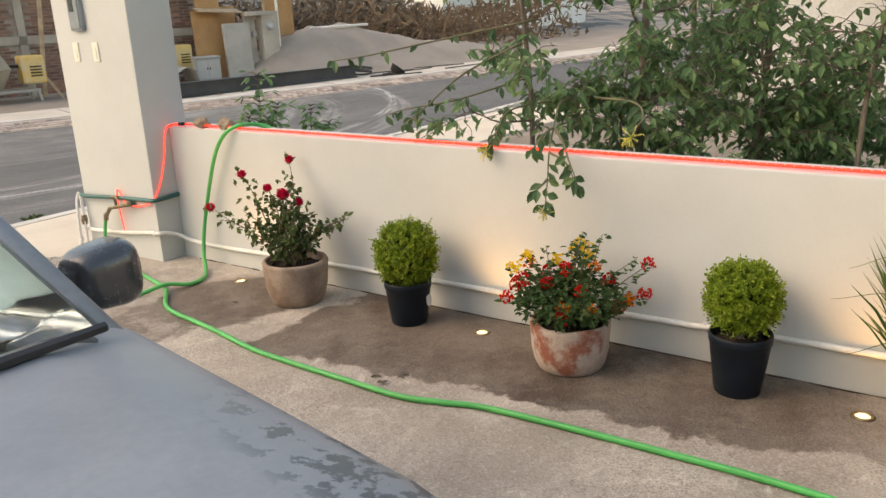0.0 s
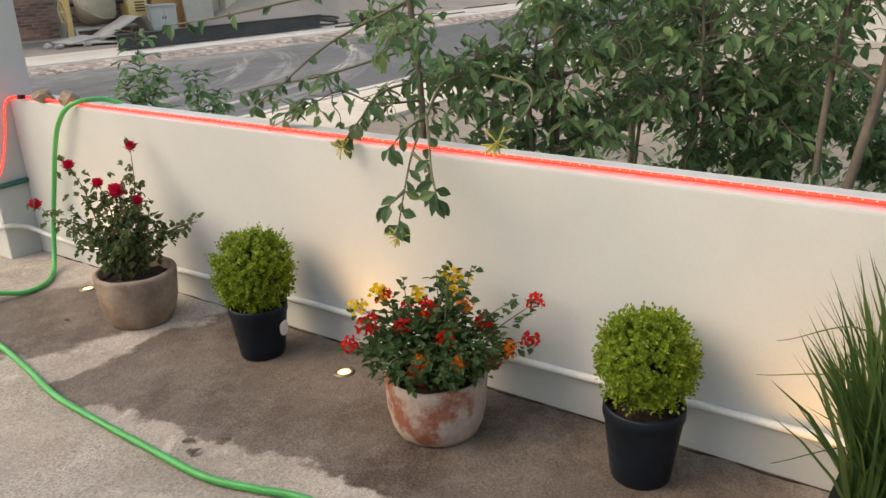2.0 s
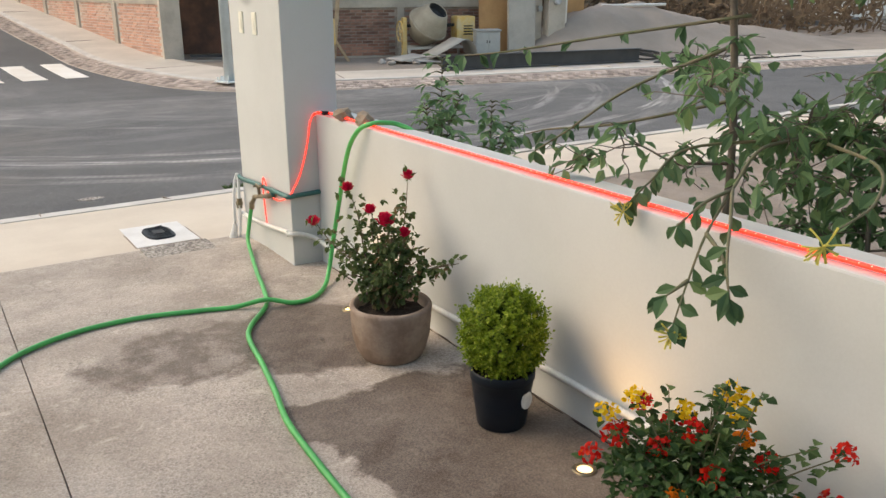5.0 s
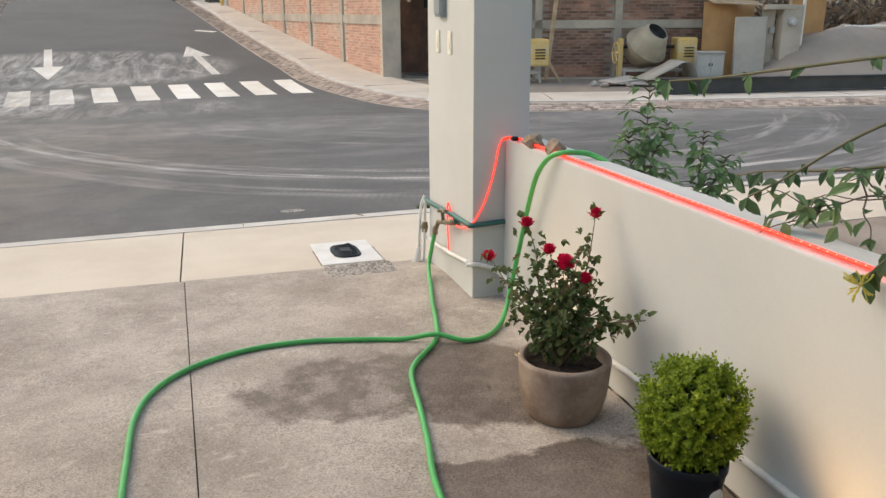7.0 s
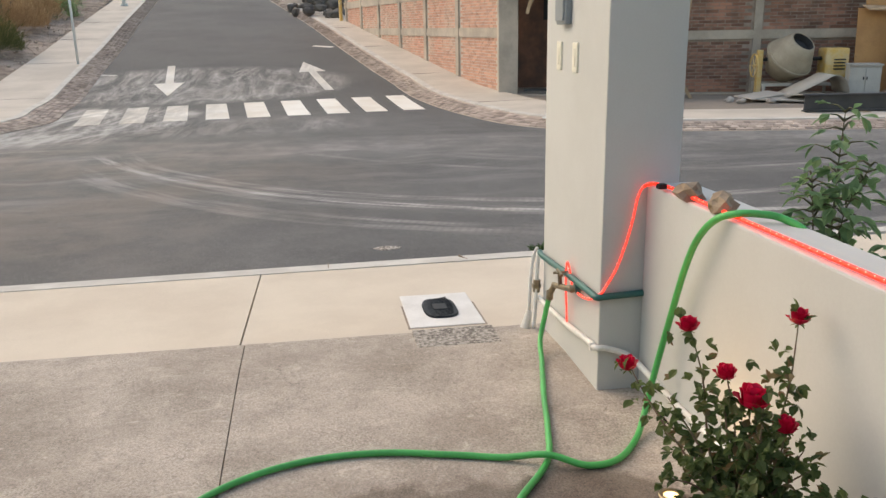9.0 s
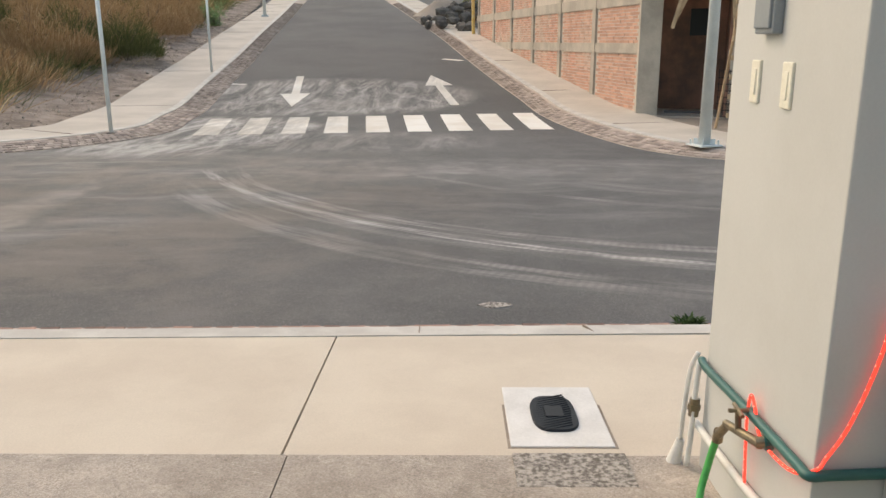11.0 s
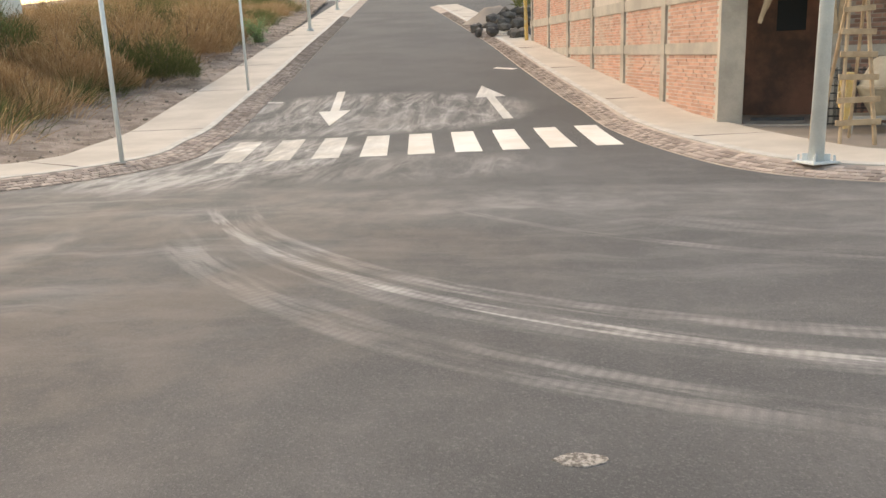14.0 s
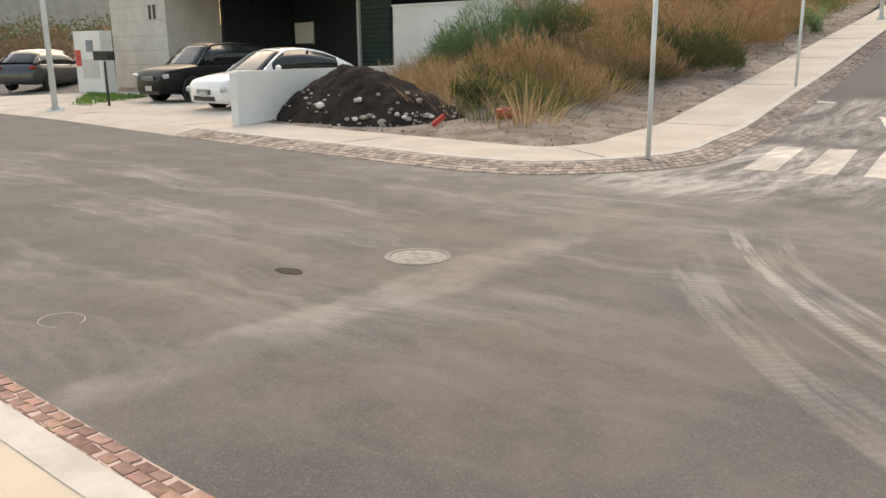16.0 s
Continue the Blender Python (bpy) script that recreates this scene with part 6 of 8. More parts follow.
def wheel(parent, x, y, r, side, spokes=7):
    w = part("wheel", rod(bmesh.new(), (x - side * 0.10, y, r), (x - side * 0.04, y, r), r * 0.6, r * 0.6, 24), TRIM_BLACK, parent)
    prof = [(r * 0.64, -0.10), (r * 0.95, -0.105), (r, -0.085), (r, 0.085), (r * 0.95, 0.105), (r * 0.64, 0.10), (r * 0.64, -0.10)]
    t = lathe(prof, 36)
    bmesh.ops.transform(t, matrix=pose(x - side * 0.10, y, r, 0, 90, 0), verts=t.verts)
    part("tyre", t, TYRE, w, "", True)
    rim = lathe([(r * 0.57, 0.0), (r * 0.65, 0.0), (r * 0.65, 0.012), (r * 0.57, 0.012), (r * 0.57, 0.0)], 32)
    for k in range(spokes):
        a = 2 * math.pi * k / spokes
        box(rim, (math.cos(a) * r * 0.31, math.sin(a) * r * 0.31, 0.004), (r * 0.58, r * 0.13, 0.02), (0, 0, math.degrees(a)))
    rod(rim, (0, 0, -0.005), (0, 0, 0.02), r * 0.13, r * 0.11, 14)
    bmesh.ops.transform(rim, matrix=pose(x - side * 0.012, y, r, 0, 90 * side, 0), verts=rim.verts)
    part("rim", rim, ALLOY, w)


def greenhouse(th, cabin, paint):
    """Windows and roof of a car as curved panels between belt and roofline."""
    c0, c1, c2, c3, zb, zr2, zt, wb, wt = cabin
    arc = smooth_line([(0, c0, zb), (0, c0 + (c1 - c0) * 0.55, zb + (zt - zb) * 0.60), (0, c1, zt - 0.02), (0, (c1 * 2 + c2) / 3, zt + 0.03), (0, (c1 + c2 * 2) / 3, zt + 0.02), (0, c2, zt - 0.05), (0, c2 + (c3 - c2) * 0.55, zr2 + (zt - zr2) * 0.48), (0, c3, zr2)], 6)
    rows = []
    for p in arc:
        belt = zb + (zr2 - zb) * min(1.0, max(0.0, (p.y - c0) / (c3 - c0)))
        k = max(0.0, min(1.0, (p.z - belt) / (zt - belt)))
        w = wb + (wt - wb) * k ** 1.4
        half = [(wb + 0.004, belt - 0.03), (wb + (w - wb) * 0.30, belt + (p.z - belt) * 0.5), (w + 0.012, p.z - 0.05 * k), (w * 0.93, p.z), (w * 0.5, p.z + 0.03 * k), (0, p.z + 0.04 * k)]
        rows.append([Vector((x, p.y, z)) for x, z in half] + [Vector((-x, p.y, z)) for x, z in reversed(half[:-1])])
    n, m = len(rows), len(rows[0])

    def panel(nm, i0, i1, k0, k1, material, proud=0.0, label=""):
        v = [rows[i][k] + Vector((math.copysign(proud, rows[i][k].x) if abs(rows[i][k].x) > 0.3 else 0, 0, proud)) for i in range(i0, i1 + 1) for k in range(k0, k1 + 1)]
        w = k1 - k0 + 1
        f = [(j * w + k, j * w + k + 1, (j + 1) * w + k + 1, (j + 1) * w + k) for j in range(i1 - i0) for k in range(w - 1)]
        g = raw(nm, v, f, material, th, label, True)
        so = g.modifiers.new("thick", "SOLIDIFY")
        so.thickness = 0.012
        return g

    part("pillar_frame", one_box((0, (c0 + c3) / 2, zb - 0.02), (wb * 1.9, (c3 - c0) * 0.92, 0.05)), TRIM_BLACK, th)
    panel("windscreen", 0, 11, 3, m - 4, CAR_GLASS)
    panel("roof", 11, 31, 2, m - 3, paint)
    panel("rear_window", 31, n - 2, 3, m - 4, CAR_GLASS)
    for k in (0, m - 3):
        panel("side_window", 3, n - 5, k, k + 2, CAR_GLASS)
        panel("pillar", 0, 4, k, k + 2, paint, 0.004)
        panel("pillar", n - 9, n - 1, k, k + 2, paint, 0.004)
    for k in (2, m - 4):
        panel("pillar", 0, 12, k, k + 1, paint, 0.006)
        panel("pillar", 30, n - 1, k, k + 1, paint, 0.006)
    panel("sunroof", 13, 19, 4, m - 5, CAR_GLASS, 0.006, "dark glass sunroof")


def vehicle(name, place, turn, label, paint, length, width, stations, cabin, wheels, wheel_r, sedan=False, near=False):
    """A car with its nose at y = 0 and its tail at y = length. cabin: (cowl y, roof front y, roof rear y, tail y, belt z, rear belt z, roof z, belt half width, roof half width)."""
    th = thing(name, place, label, "car", "" if near else "parked cars", turn)
    body_ob = part("body", loft(stations), paint, th, "", True)
    c0, c1, c2, c3, zb, zr2, zt, wb, wt = cabin
    low = [(-wb, c0, zb), (wb, c0, zb), (wb, c3, zr2), (-wb, c3, zr2)]
    top = [(-wt, c1, zt), (wt, c1, zt), (wt, c2, zt), (-wt, c2, zt)]
    panes = (("windscreen", (0, 1)), ("side_window", (1, 2)), ("rear_window", (2, 3)), ("side_window", (3, 0)))
    if not near:
        greenhouse(th, cabin, paint)
    for nm, (i, j) in panes if near else ():
        a, b, c, d = (Vector(p) for p in (low[i], low[j], top[j], top[i]))
        nrm = (b - a).cross(d - a).normalized()
        grid, faces = [], []
        for v in range(5):
            for u in range(7):
                p = a.lerp(b, u / 6).lerp(d.lerp(c, u / 6), v / 4)
                bow = 0.05 if nm != "side_window" else 0.015
                grid.append(p + nrm * bow * (1 - (2 * u / 6 - 1) ** 2))
        faces = [(v * 7 + u, v * 7 + u + 1, v * 7 + u + 8, v * 7 + u + 7) for v in range(4) for u in range(6)]
        g = raw(nm, grid, faces, CLEAR_GLASS if near and nm == "windscreen" else CAR_GLASS, th, "", True)
        if near:
            g.visible_shadow = False
        so = g.modifiers.new("thick", "SOLIDIFY")
        so.thickness = 0.006
    roof = near and loft([(c1 - 0.03, wt + 0.01, zt - 0.03, zt + 0.005, 0.03), (c1 + 0.1, wt + 0.02, zt - 0.03, zt + 0.03, 0.035), ((c1 + c2) / 2, wt + 0.025, zt - 0.03, zt + 0.04, 0.035), (c2, wt + 0.015, zt - 0.03, zt + 0.015, 0.03), (c2 + 0.06, wt, zt - 0.03, zt - 0.01, 0.01)])
    if near:
        part("roof", roof, paint, th, "", True)
    for i in range(4 if near else 0):
        part("pillar", rod(bmesh.new(), Vector(low[i]) + Vector((0, 0, -0.03)), top[i], 0.026, 0.022, 10), paint, th, "", True)
    mid = (c0 + c3) / 2 + 0.05
    for s in (-1, 1):
        part("door_post", rod(bmesh.new(), (s * (wb + 0.004), mid, zb - 0.02), (s * (wt + 0.008), mid, zt), 0.03, 0.026, 8), TRIM_BLACK, th)
        m = bmesh.new()
        bmesh.ops.create_icosphere(m, subdivisions=4, radius=1.0)
        for v in m.verts:
            if near:
                k = sum(abs(c) ** 3.4 for c in v.co) ** (1 / 3.4)
                v.co = v.co / k
            v.co = Vector((v.co.x * (0.075 if near else 0.115), v.co.y * 0.075 * (1 if v.co.y < 0 else 0.45), v.co.z * (0.068 if near else 0.078) * (1 + 0.12 * v.co.x * s)))
        bmesh.ops.transform(m, matrix=pose(s * (wb + (0.215 if near else 0.17)), c0 + (0.48 if near else 0.36), zb + (-0.02 if near else 0.09)), verts=m.verts)
        mo = part("door_mirror", m, paint if not near else CAR_GREY, th, "", True)
        part("mirror_arm", rod(bmesh.new(), (s * (wb - 0.01), c0 + 0.44, zb + 0.02), (s * (wb + 0.10), c0 + 0.43, zb + (0.0 if near else 0.06)), 0.022, 0.028, 10), TRIM_BLACK, mo)
        for y in wheels:
            arch = lathe([(wheel_r * 0.9, 0.0), (wheel_r + 0.05, 0.0), (wheel_r + 0.05, 0.012), (wheel_r * 0.9, 0.012), (wheel_r * 0.9, 0.0)], 32)
            bmesh.ops.transform(arch, matrix=pose(s * (width / 2 + 0.001), y, wheel_r + 0.01, 0, 90 * s, 0), verts=arch.verts)
            part("wheel_arch", arch, TRIM_BLACK, body_ob)
            wheel(th, s * (width / 2 + 0.02), y, wheel_r, s)
        hl = bmesh.new()
        box(hl, (s * (width / 2 - 0.22), 0.115, stations[1][3] - 0.13), (0.36, 0.16, 0.12), (18, 0, -s * 22), 0.03)
        part("headlamp", hl, HEADLAMP, th, "clear headlamp", True)
        tl = one_box((s * (width / 2 - 0.15), length - 0.06, stations[-2][3] - 0.10), (0.26, 0.14, 0.12), (0, 0, s * 14), 0.02)
        part("tail_lamp", tl, TAIL_RED, th, "red tail lamp")
    gr = part("grille", one_box((0, 0.005, stations[1][3] - 0.20), (width * 0.34, 0.07, 0.13), (8, 0, 0), 0.02), TRIM_BLACK, th)
    for k in range(3):
        part("grille_bar", one_box((0, -0.034, stations[1][3] - 0.24 + 0.04 * k), (width * 0.31, 0.012, 0.010), (8, 0, 0)), GALV, gr)
    part("bumper_intake", one_box((0, 0.015, 0.30), (width * 0.55, 0.06, 0.12), (0, 0, 0), 0.02), TRIM_BLACK, th)
    part("number_plate", one_box((0, -0.025, 0.42), (0.32, 0.015, 0.14), (0, 0, 0), 0.004), PLATE, th, "blank grey number plate")
    return th


# dark hatchback on the driveway, nose towards the house
hatch = vehicle("small_suv", (0.40, 0.33, floor_z(1.8)), 0, "dusty slate-blue small suv parked on the driveway", CAR_BLUE, 2.95, 1.56,
                [(-0.02, 0.55, 0.35, 0.64, 0.02), (0.05, 0.63, 0.28, 0.80, 0.03), (0.18, 0.69, 0.25, 0.865, 0.04), (0.40, 0.715, 0.24, 0.90, 0.04), (0.70, 0.73, 0.24, 0.925, 0.035), (0.97, 0.75, 0.24, 0.94, 0.02), (1.6, 0.77, 0.24, 0.95, 0.01), (2.4, 0.77, 0.24, 0.96, 0.01), (2.78, 0.72, 0.30, 0.94, 0.01), (2.95, 0.58, 0.42, 0.75, 0.01)],
                (0.93, 1.65, 2.45, 2.84, 0.90, 0.95, 1.417, 0.68, 0.52), (0.62, 2.42), 0.30, near=True)
for x0, x1, yy in ((-0.62, 0.0, 0.84), (0.02, 0.64, 0.86)):

    part("wiper", rod(bmesh.new(), (x0, yy + 0.04, 0.972), (x1, yy + 0.08, 0.955), 0.012, 0.008, 6), TRIM_BLACK, hatch, "black windscreen wiper")
# added panel behind the glass, coloured as the sky's pale reflection
shade = []
for a, b, v0 in ((-0.66, 0.66, 0.0), (-0.50, 0.50, 0.95)):
    y, z = 0.99 + 0.70 * v0, 0.90 + 0.50 * v0
    shade += [(a, y, z), (a * 0.4, y - 0.03, z), (b * 0.4, y - 0.03, z), (b, y, z)]
raw("reflection_panel", shade, [(0, 1, 5, 4), (1, 2, 6, 5), (2, 3, 7, 6)], SKY_PANEL, hatch, "pale panel painting the sky's reflection in the windscreen", True)
part("dashboard", one_box((0, 1.17, 0.87), (1.2, 0.4, 0.08), (0, 0, 0), 0.03), TRIM_BLACK, hatch)
part("cowl_panel", one_box((0, 0.915, 0.925), (1.26, 0.11, 0.02), (12, 0, 0), 0.01), TRIM_BLACK, hatch)

SEDAN = [(0.0, 0.62, 0.26, 0.52, 0.02), (0.05, 0.78, 0.20, 0.66, 0.03), (0.16, 0.86, 0.18, 0.745, 0.05), (0.5, 0.91, 0.18, 0.82, 0.06), (0.9, 0.92, 0.18, 0.875, 0.06), (1.3, 0.92, 0.18, 0.93, 0.05), (2.6, 0.92, 0.18, 0.95, 0.02), (3.8, 0.92, 0.18, 0.97, 0.02), (4.5, 0.88, 0.22, 0.98, 0.03), (4.85, 0.80, 0.26, 0.90, 0.02), (4.9, 0.66, 0.32, 0.6, 0.01)]
vehicle("sedan", (-16.0, 17.15, 0.02), -3, "white four-door sedan parked nose to the street", CAR_WHITE, 4.9, 1.84, SEDAN, (1.22, 2.02, 3.30, 4.25, 0.93, 0.99, 1.46, 0.84, 0.62), (0.95, 3.75), 0.33, True)
SUV = [(-0.02, 0.60, 0.34, 0.62, 0.02), (0.12, 0.84, 0.26, 0.90, 0.03), (0.6, 0.92, 0.24, 1.00, 0.05), (1.2, 0.93, 0.24, 1.06, 0.04), (2.6, 0.93, 0.24, 1.09, 0.02), (4.0, 0.92, 0.24, 1.12, 0.02), (4.5, 0.86, 0.28, 1.08, 0.02), (4.6, 0.72, 0.34, 0.7, 0.01)]
vehicle("suv", (-20.35, 18.15, 0.02), 2, "black suv parked nose to the street", CAR_BLACK, 4.6, 1.86, SUV, (1.15, 1.80, 3.70, 4.45, 1.07, 1.12, 1.66, 0.84, 0.62), (0.9, 3.6), 0.36)
vehicle("suv", (-37.2, 23.9, -0.05), 215, "dark grey suv parked beyond the entrance pier", CAR_GREY, 4.6, 1.86, SUV, (1.15, 1.80, 3.70, 4.45, 1.07, 1.12, 1.66, 0.84, 0.62), (0.9, 3.6), 0.36)


# ---- building plot: tools and materials ----
def mixer(place, turn, tip, label, plain=False):
    """A tilting-drum concrete mixer on a frame, with its motor box and turning wheel."""
    th = thing("concrete_mixer", place, label, "concrete mixer", "concrete mixers", turn)
    drum = lathe([(0.0, -0.44), (0.20, -0.44), (0.27, -0.40), (0.44, -0.08), (0.46, -0.03), (0.46, 0.04), (0.44, 0.09), (0.27, 0.40), (0.24, 0.44), (0.22, 0.44), (0.24, 0.38), (0.40, 0.05), (0.22, -0.36), (0, -0.38)], 36)
    m = pose(0, 0, 0.72) @ Matrix.Rotation(radians(tip), 4, "Y") if not plain else pose(0, 0, 0.66, 0, 180, 0)
    if not plain:
        m = pose(0, 0, 0.72, 38, 24, 0)
    bmesh.ops.transform(drum, matrix=m, verts=drum.verts)
    d = part("drum", drum, DRUM, th, "dusty cream steel drum", True)
    hoop = lathe([(0.455, -0.025), (0.485, -0.02), (0.485, 0.02), (0.455, 0.025), (0.455, -0.025)], 36)
    bmesh.ops.transform(hoop, matrix=m, verts=hoop.verts)
    part("gear_ring", hoop, DRUM, d)
    mouth = lathe([(0, 0.30), (0.21, 0.30), (0.225, 0.435), (0.215, 0.435), (0.20, 0.31), (0, 0.31)], 28)
    bmesh.ops.transform(mouth, matrix=m, verts=mouth.verts)
    part("mouth", mouth, DRUM_IN, d, "dark drum opening")
    part("motor_box", one_box((0.86, 0.0, 0.62), (0.46, 0.42, 0.56), (0, 0, 0), 0.05), YELLOW, th, "faded yellow motor housing")
    for k in range(4):
        part("vent", one_box((0.90 + 0.0 * k, -0.213, 0.50 + 0.06 * k), (0.22, 0.012, 0.028)), TRIM_BLACK, th)
    post = one_box((-0.58, 0, 0.46), (0.10, 0.12, 0.84), (0, 0, 0), 0.01)
    part("side_post", post, YELLOW, th)
    circle = [Vector((-0.68, 0.22 * math.cos(a), 0.58 + 0.22 * math.sin(a))) for a in linspace(0, 2 * math.pi, 25)]
    w = tubes("tilting_wheel", [circle], 0.016, YELLOW, th, "yellow tilting wheel")
    part("hub", rod(bmesh.new(), (-0.70, 0, 0.58), (-0.56, 0, 0.58), 0.03, 0.03, 10), YELLOW, w)
    for a in (0, 60, 120):
        c, s = 0.22 * math.cos(radians(a)), 0.22 * math.sin(radians(a))
        part("spoke", rod(bmesh.new(), (-0.68, -c, 0.58 - s), (-0.68, c, 0.58 + s), 0.010, 0.010, 6), YELLOW, w)
    for y in (-0.28, 0.28):
        part("rail", one_box((0.15, y, 0.22), (1.5, 0.06, 0.06), (0, 0, 0), 0.006), CONCRETE_PALE, th)
    for x, y in ((-0.55, -0.3), (-0.55, 0.3), (0.85, -0.3), (0.85, 0.3)):
        part("leg", rod(bmesh.new(), (x, y * 0.9, 0.25), (x * 1.05, y * 1.1, 0.0), 0.03, 0.03, 8), CONCRETE_PALE, th)
    part("yoke", rod(bmesh.new(), (-0.58, 0, 0.70), (0.66, 0, 0.70), 0.035, 0.035, 10), TRIM_BLACK, th)
    return th


mixer((11.38, 16.85, -0.10), -10, 24, "tilted cream and yellow concrete mixer before the brick wall")
mixer((8.05, 17.25, -0.10), -12, 0, "cream and yellow concrete mixer with its drum upended", True)

# steel beam lying along the kerb on short blocks
B0, B1 = Vector((9.80, 13.70)), Vector((14.35, 13.15))
bt = math.degrees(math.atan2((B1 - B0).y, (B1 - B0).x))
bl = (B1 - B0).length
bc = (B0 + B1) / 2
beam = thing("steel_beam", (bc.x, bc.y, -0.06), "long dark primed steel i-beam lying by the kerb", "steel beam", "", bt)
part("web", one_box((0, 0, 0.13), (bl, 0.012, 0.23)), BEAM_STEEL, beam)
for z in (0.0, 0.255):
    part("flange", one_box((0, 0, z), (bl, 0.15, 0.018), (0, 0, 0), 0.003), BEAM_STEEL, beam)
for k, s in enumerate((-1.35, 0.1, 1.7)):
    p = bc + (B1 - B0).normalized() * s
    tagged(part("timber_block", one_box((p.x, p.y - 0.02, -0.095), (0.12, 0.32, 0.055), (0, 0, bt + 10 * k), 0.006), TIMBER), "timber block under the steel beam", "timber block", "blocks under the beam")

# loose sheets, trough and rubble by the mixer
for x, y, z, sx, sy, rx, ry, rz in ((10.65, 15.75, -0.03, 0.95, 0.7, 6, 2, -20), (10.3, 15.9, 0.0, 0.8, 0.5, 3, -4, 14), (11.0, 15.55, 0.02, 0.7, 0.5, -4, 3, 30)):
    tagged(part("formwork_sheet", one_box((x, y, z), (sx, sy, 0.025), (rx, ry, rz), 0.004), CONCRETE_PALE), "mortar-caked formwork sheet on the ground", "sheet", "formwork sheets")
tr = thing("mortar_chute", (11.25, 16.05, -0.08), "mortar-caked sheet-metal chute under the mixer", "chute")
arc = [Vector((0.42 + 0.30 * math.cos(a), -0.35, 0.08 + 0.34 * math.sin(a))) for a in linspace(0.0, 2.2, 9)] + [Vector((-0.55, -0.35, 0.02))]
v, f = [], []
for p in arc:
    v += [p, p + Vector((0, 0.55, 0.02))]
f = [(2 * i, 2 * i + 1, 2 * i + 3, 2 * i + 2) for i in range(len(arc) - 1)]
ch = raw("sheet_metal", v, f, CONCRETE_PALE, tr, "", True)
so = ch.modifiers.new("thick", "SOLIDIFY")
so.thickness = 0.012
for i in range(9):
    x, y = rnd(9.6, 12.2), rnd(15.3, 16.4)
    tagged(part("rubble_stone", lump((x, y, -0.07), (rnd(0.05, 0.12), rnd(0.04, 0.1), rnd(0.03, 0.07)), 0.5, i + 11, 2), STONE), "broken lump of mortar rubble", "stone", "rubble on the plot")
tagged(part("plank", one_box((9.15, 16.95, 0.28), (0.06, 0.035, 0.95), (0, -32, -12), 0.003), TIMBER), "timber prop leaning on the brick wall", "plank", "loose planks")
tagged(part("plank", one_box((9.45, 17.55, 0.9), (0.09, 0.03, 2.0), (0, 6, -12), 0.003), TIMBER), "tall timber board leaning on the brick wall", "plank", "loose planks")

cab = thing("service_cabinet", (12.38, 15.95, -0.10), "grey enamelled service cabinet on the plot", "cabinet", "", -20)
part("case", one_box((0, 0, 0.30), (0.56, 0.30, 0.60), (0, 0, 0), 0.008), GREY_BOX, cab)
part("lid", one_box((0, -0.01, 0.61), (0.60, 0.35, 0.03), (2, 0, 0), 0.006), GREY_BOX, cab)
for s in (-1, 1):
    dr = part("door", one_box((s * 0.135, -0.156, 0.31), (0.255, 0.014, 0.5), (0, 0, 0), 0.004), GREY_BOX, cab)
    part("latch", one_box((s * 0.03, -0.166, 0.36), (0.02, 0.012, 0.06), (0, 0, 0), 0.002), TRIM_BLACK, dr)

ply_shed = thing("plywood_screen", (12.85, 16.35, -0.10), "orange-brown plywood boards leaning as a screen", "plywood")
part("board", one_box((0, 0, 0.82), (0.74, 0.02, 1.64), (-4, 0, -12)), PLY, ply_shed)
part("board", one_box((0.10, 0.08, 1.86), (0.62, 0.02, 0.5), (-4, 0, -8)), PLY, ply_shed)
part("board", one_box((0.62, 0.25, 1.40), (0.7, 0.02, 0.62), (-3, 0, -14)), PLY, ply_shed)
part("top_board", one_box((0.22, -0.16, 1.62), (1.1, 0.32, 0.025), (14, 3, -12)), TIMBER, ply_shed)
slab = thing("standing_slab", (13.2, 15.85, -0.10), "tall weathered concrete slab standing on the plot", "slab", "", -14)
part("panel", one_box((0.06, 0, 0.66), (0.66, 0.10, 1.32), (-3, 0, 0), 0.015), CONCRETE_PALE, slab)
mp = thing("meter_post", (14.0, 15.78, -0.10), "grey concrete post with electric meter and conduit", "meter post", "", -16)
part("post", one_box((0.14, 0, 0.78), (0.42, 0.34, 1.56), (0, 0, 0), 0.012), CONCRETE, mp)
part("niche_side", one_box((-0.30, 0.06, 0.74), (0.28, 0.06, 1.48), (0, 0, 0), 0.01), CONCRETE, mp)
part("niche_head", one_box((-0.14, -0.02, 1.52), (0.62, 0.36, 0.10), (0, 0, 0), 0.01), CONCRETE, mp)
me_ob = part("meter", rod(bmesh.new(), (0.12, -0.17, 1.22), (0.12, -0.26, 1.22), 0.095, 0.085, 20), GREY_BOX, mp, "round glass electric meter")
part("dial", rod(bmesh.new(), (0.12, -0.26, 1.22), (0.12, -0.275, 1.22), 0.07, 0.06, 20), HEADLAMP, me_ob)
part("conduit", rod(bmesh.new(), (0.40, -0.05, 0.5), (0.40, -0.05, 2.2), 0.035, 0.035, 10), PVC, mp)
part("junction_box", one_box((-0.22, -0.02, 1.05), (0.10, 0.06, 0.12), (0, 0, 0), 0.006), GREY_BOX, mp)
big = thing("plywood_hoarding", (15.1, 16.4, 0.35), "tall orange-brown plywood sheet standing on the sand", "plywood", "", -14)
part("sheet", one_box((0, 0, 0.95), (0.85, 0.022, 1.9)), PLY, big)
part("batten", one_box((-0.40, -0.03, 0.95), (0.06, 0.04, 1.9)), TIMBER, big)

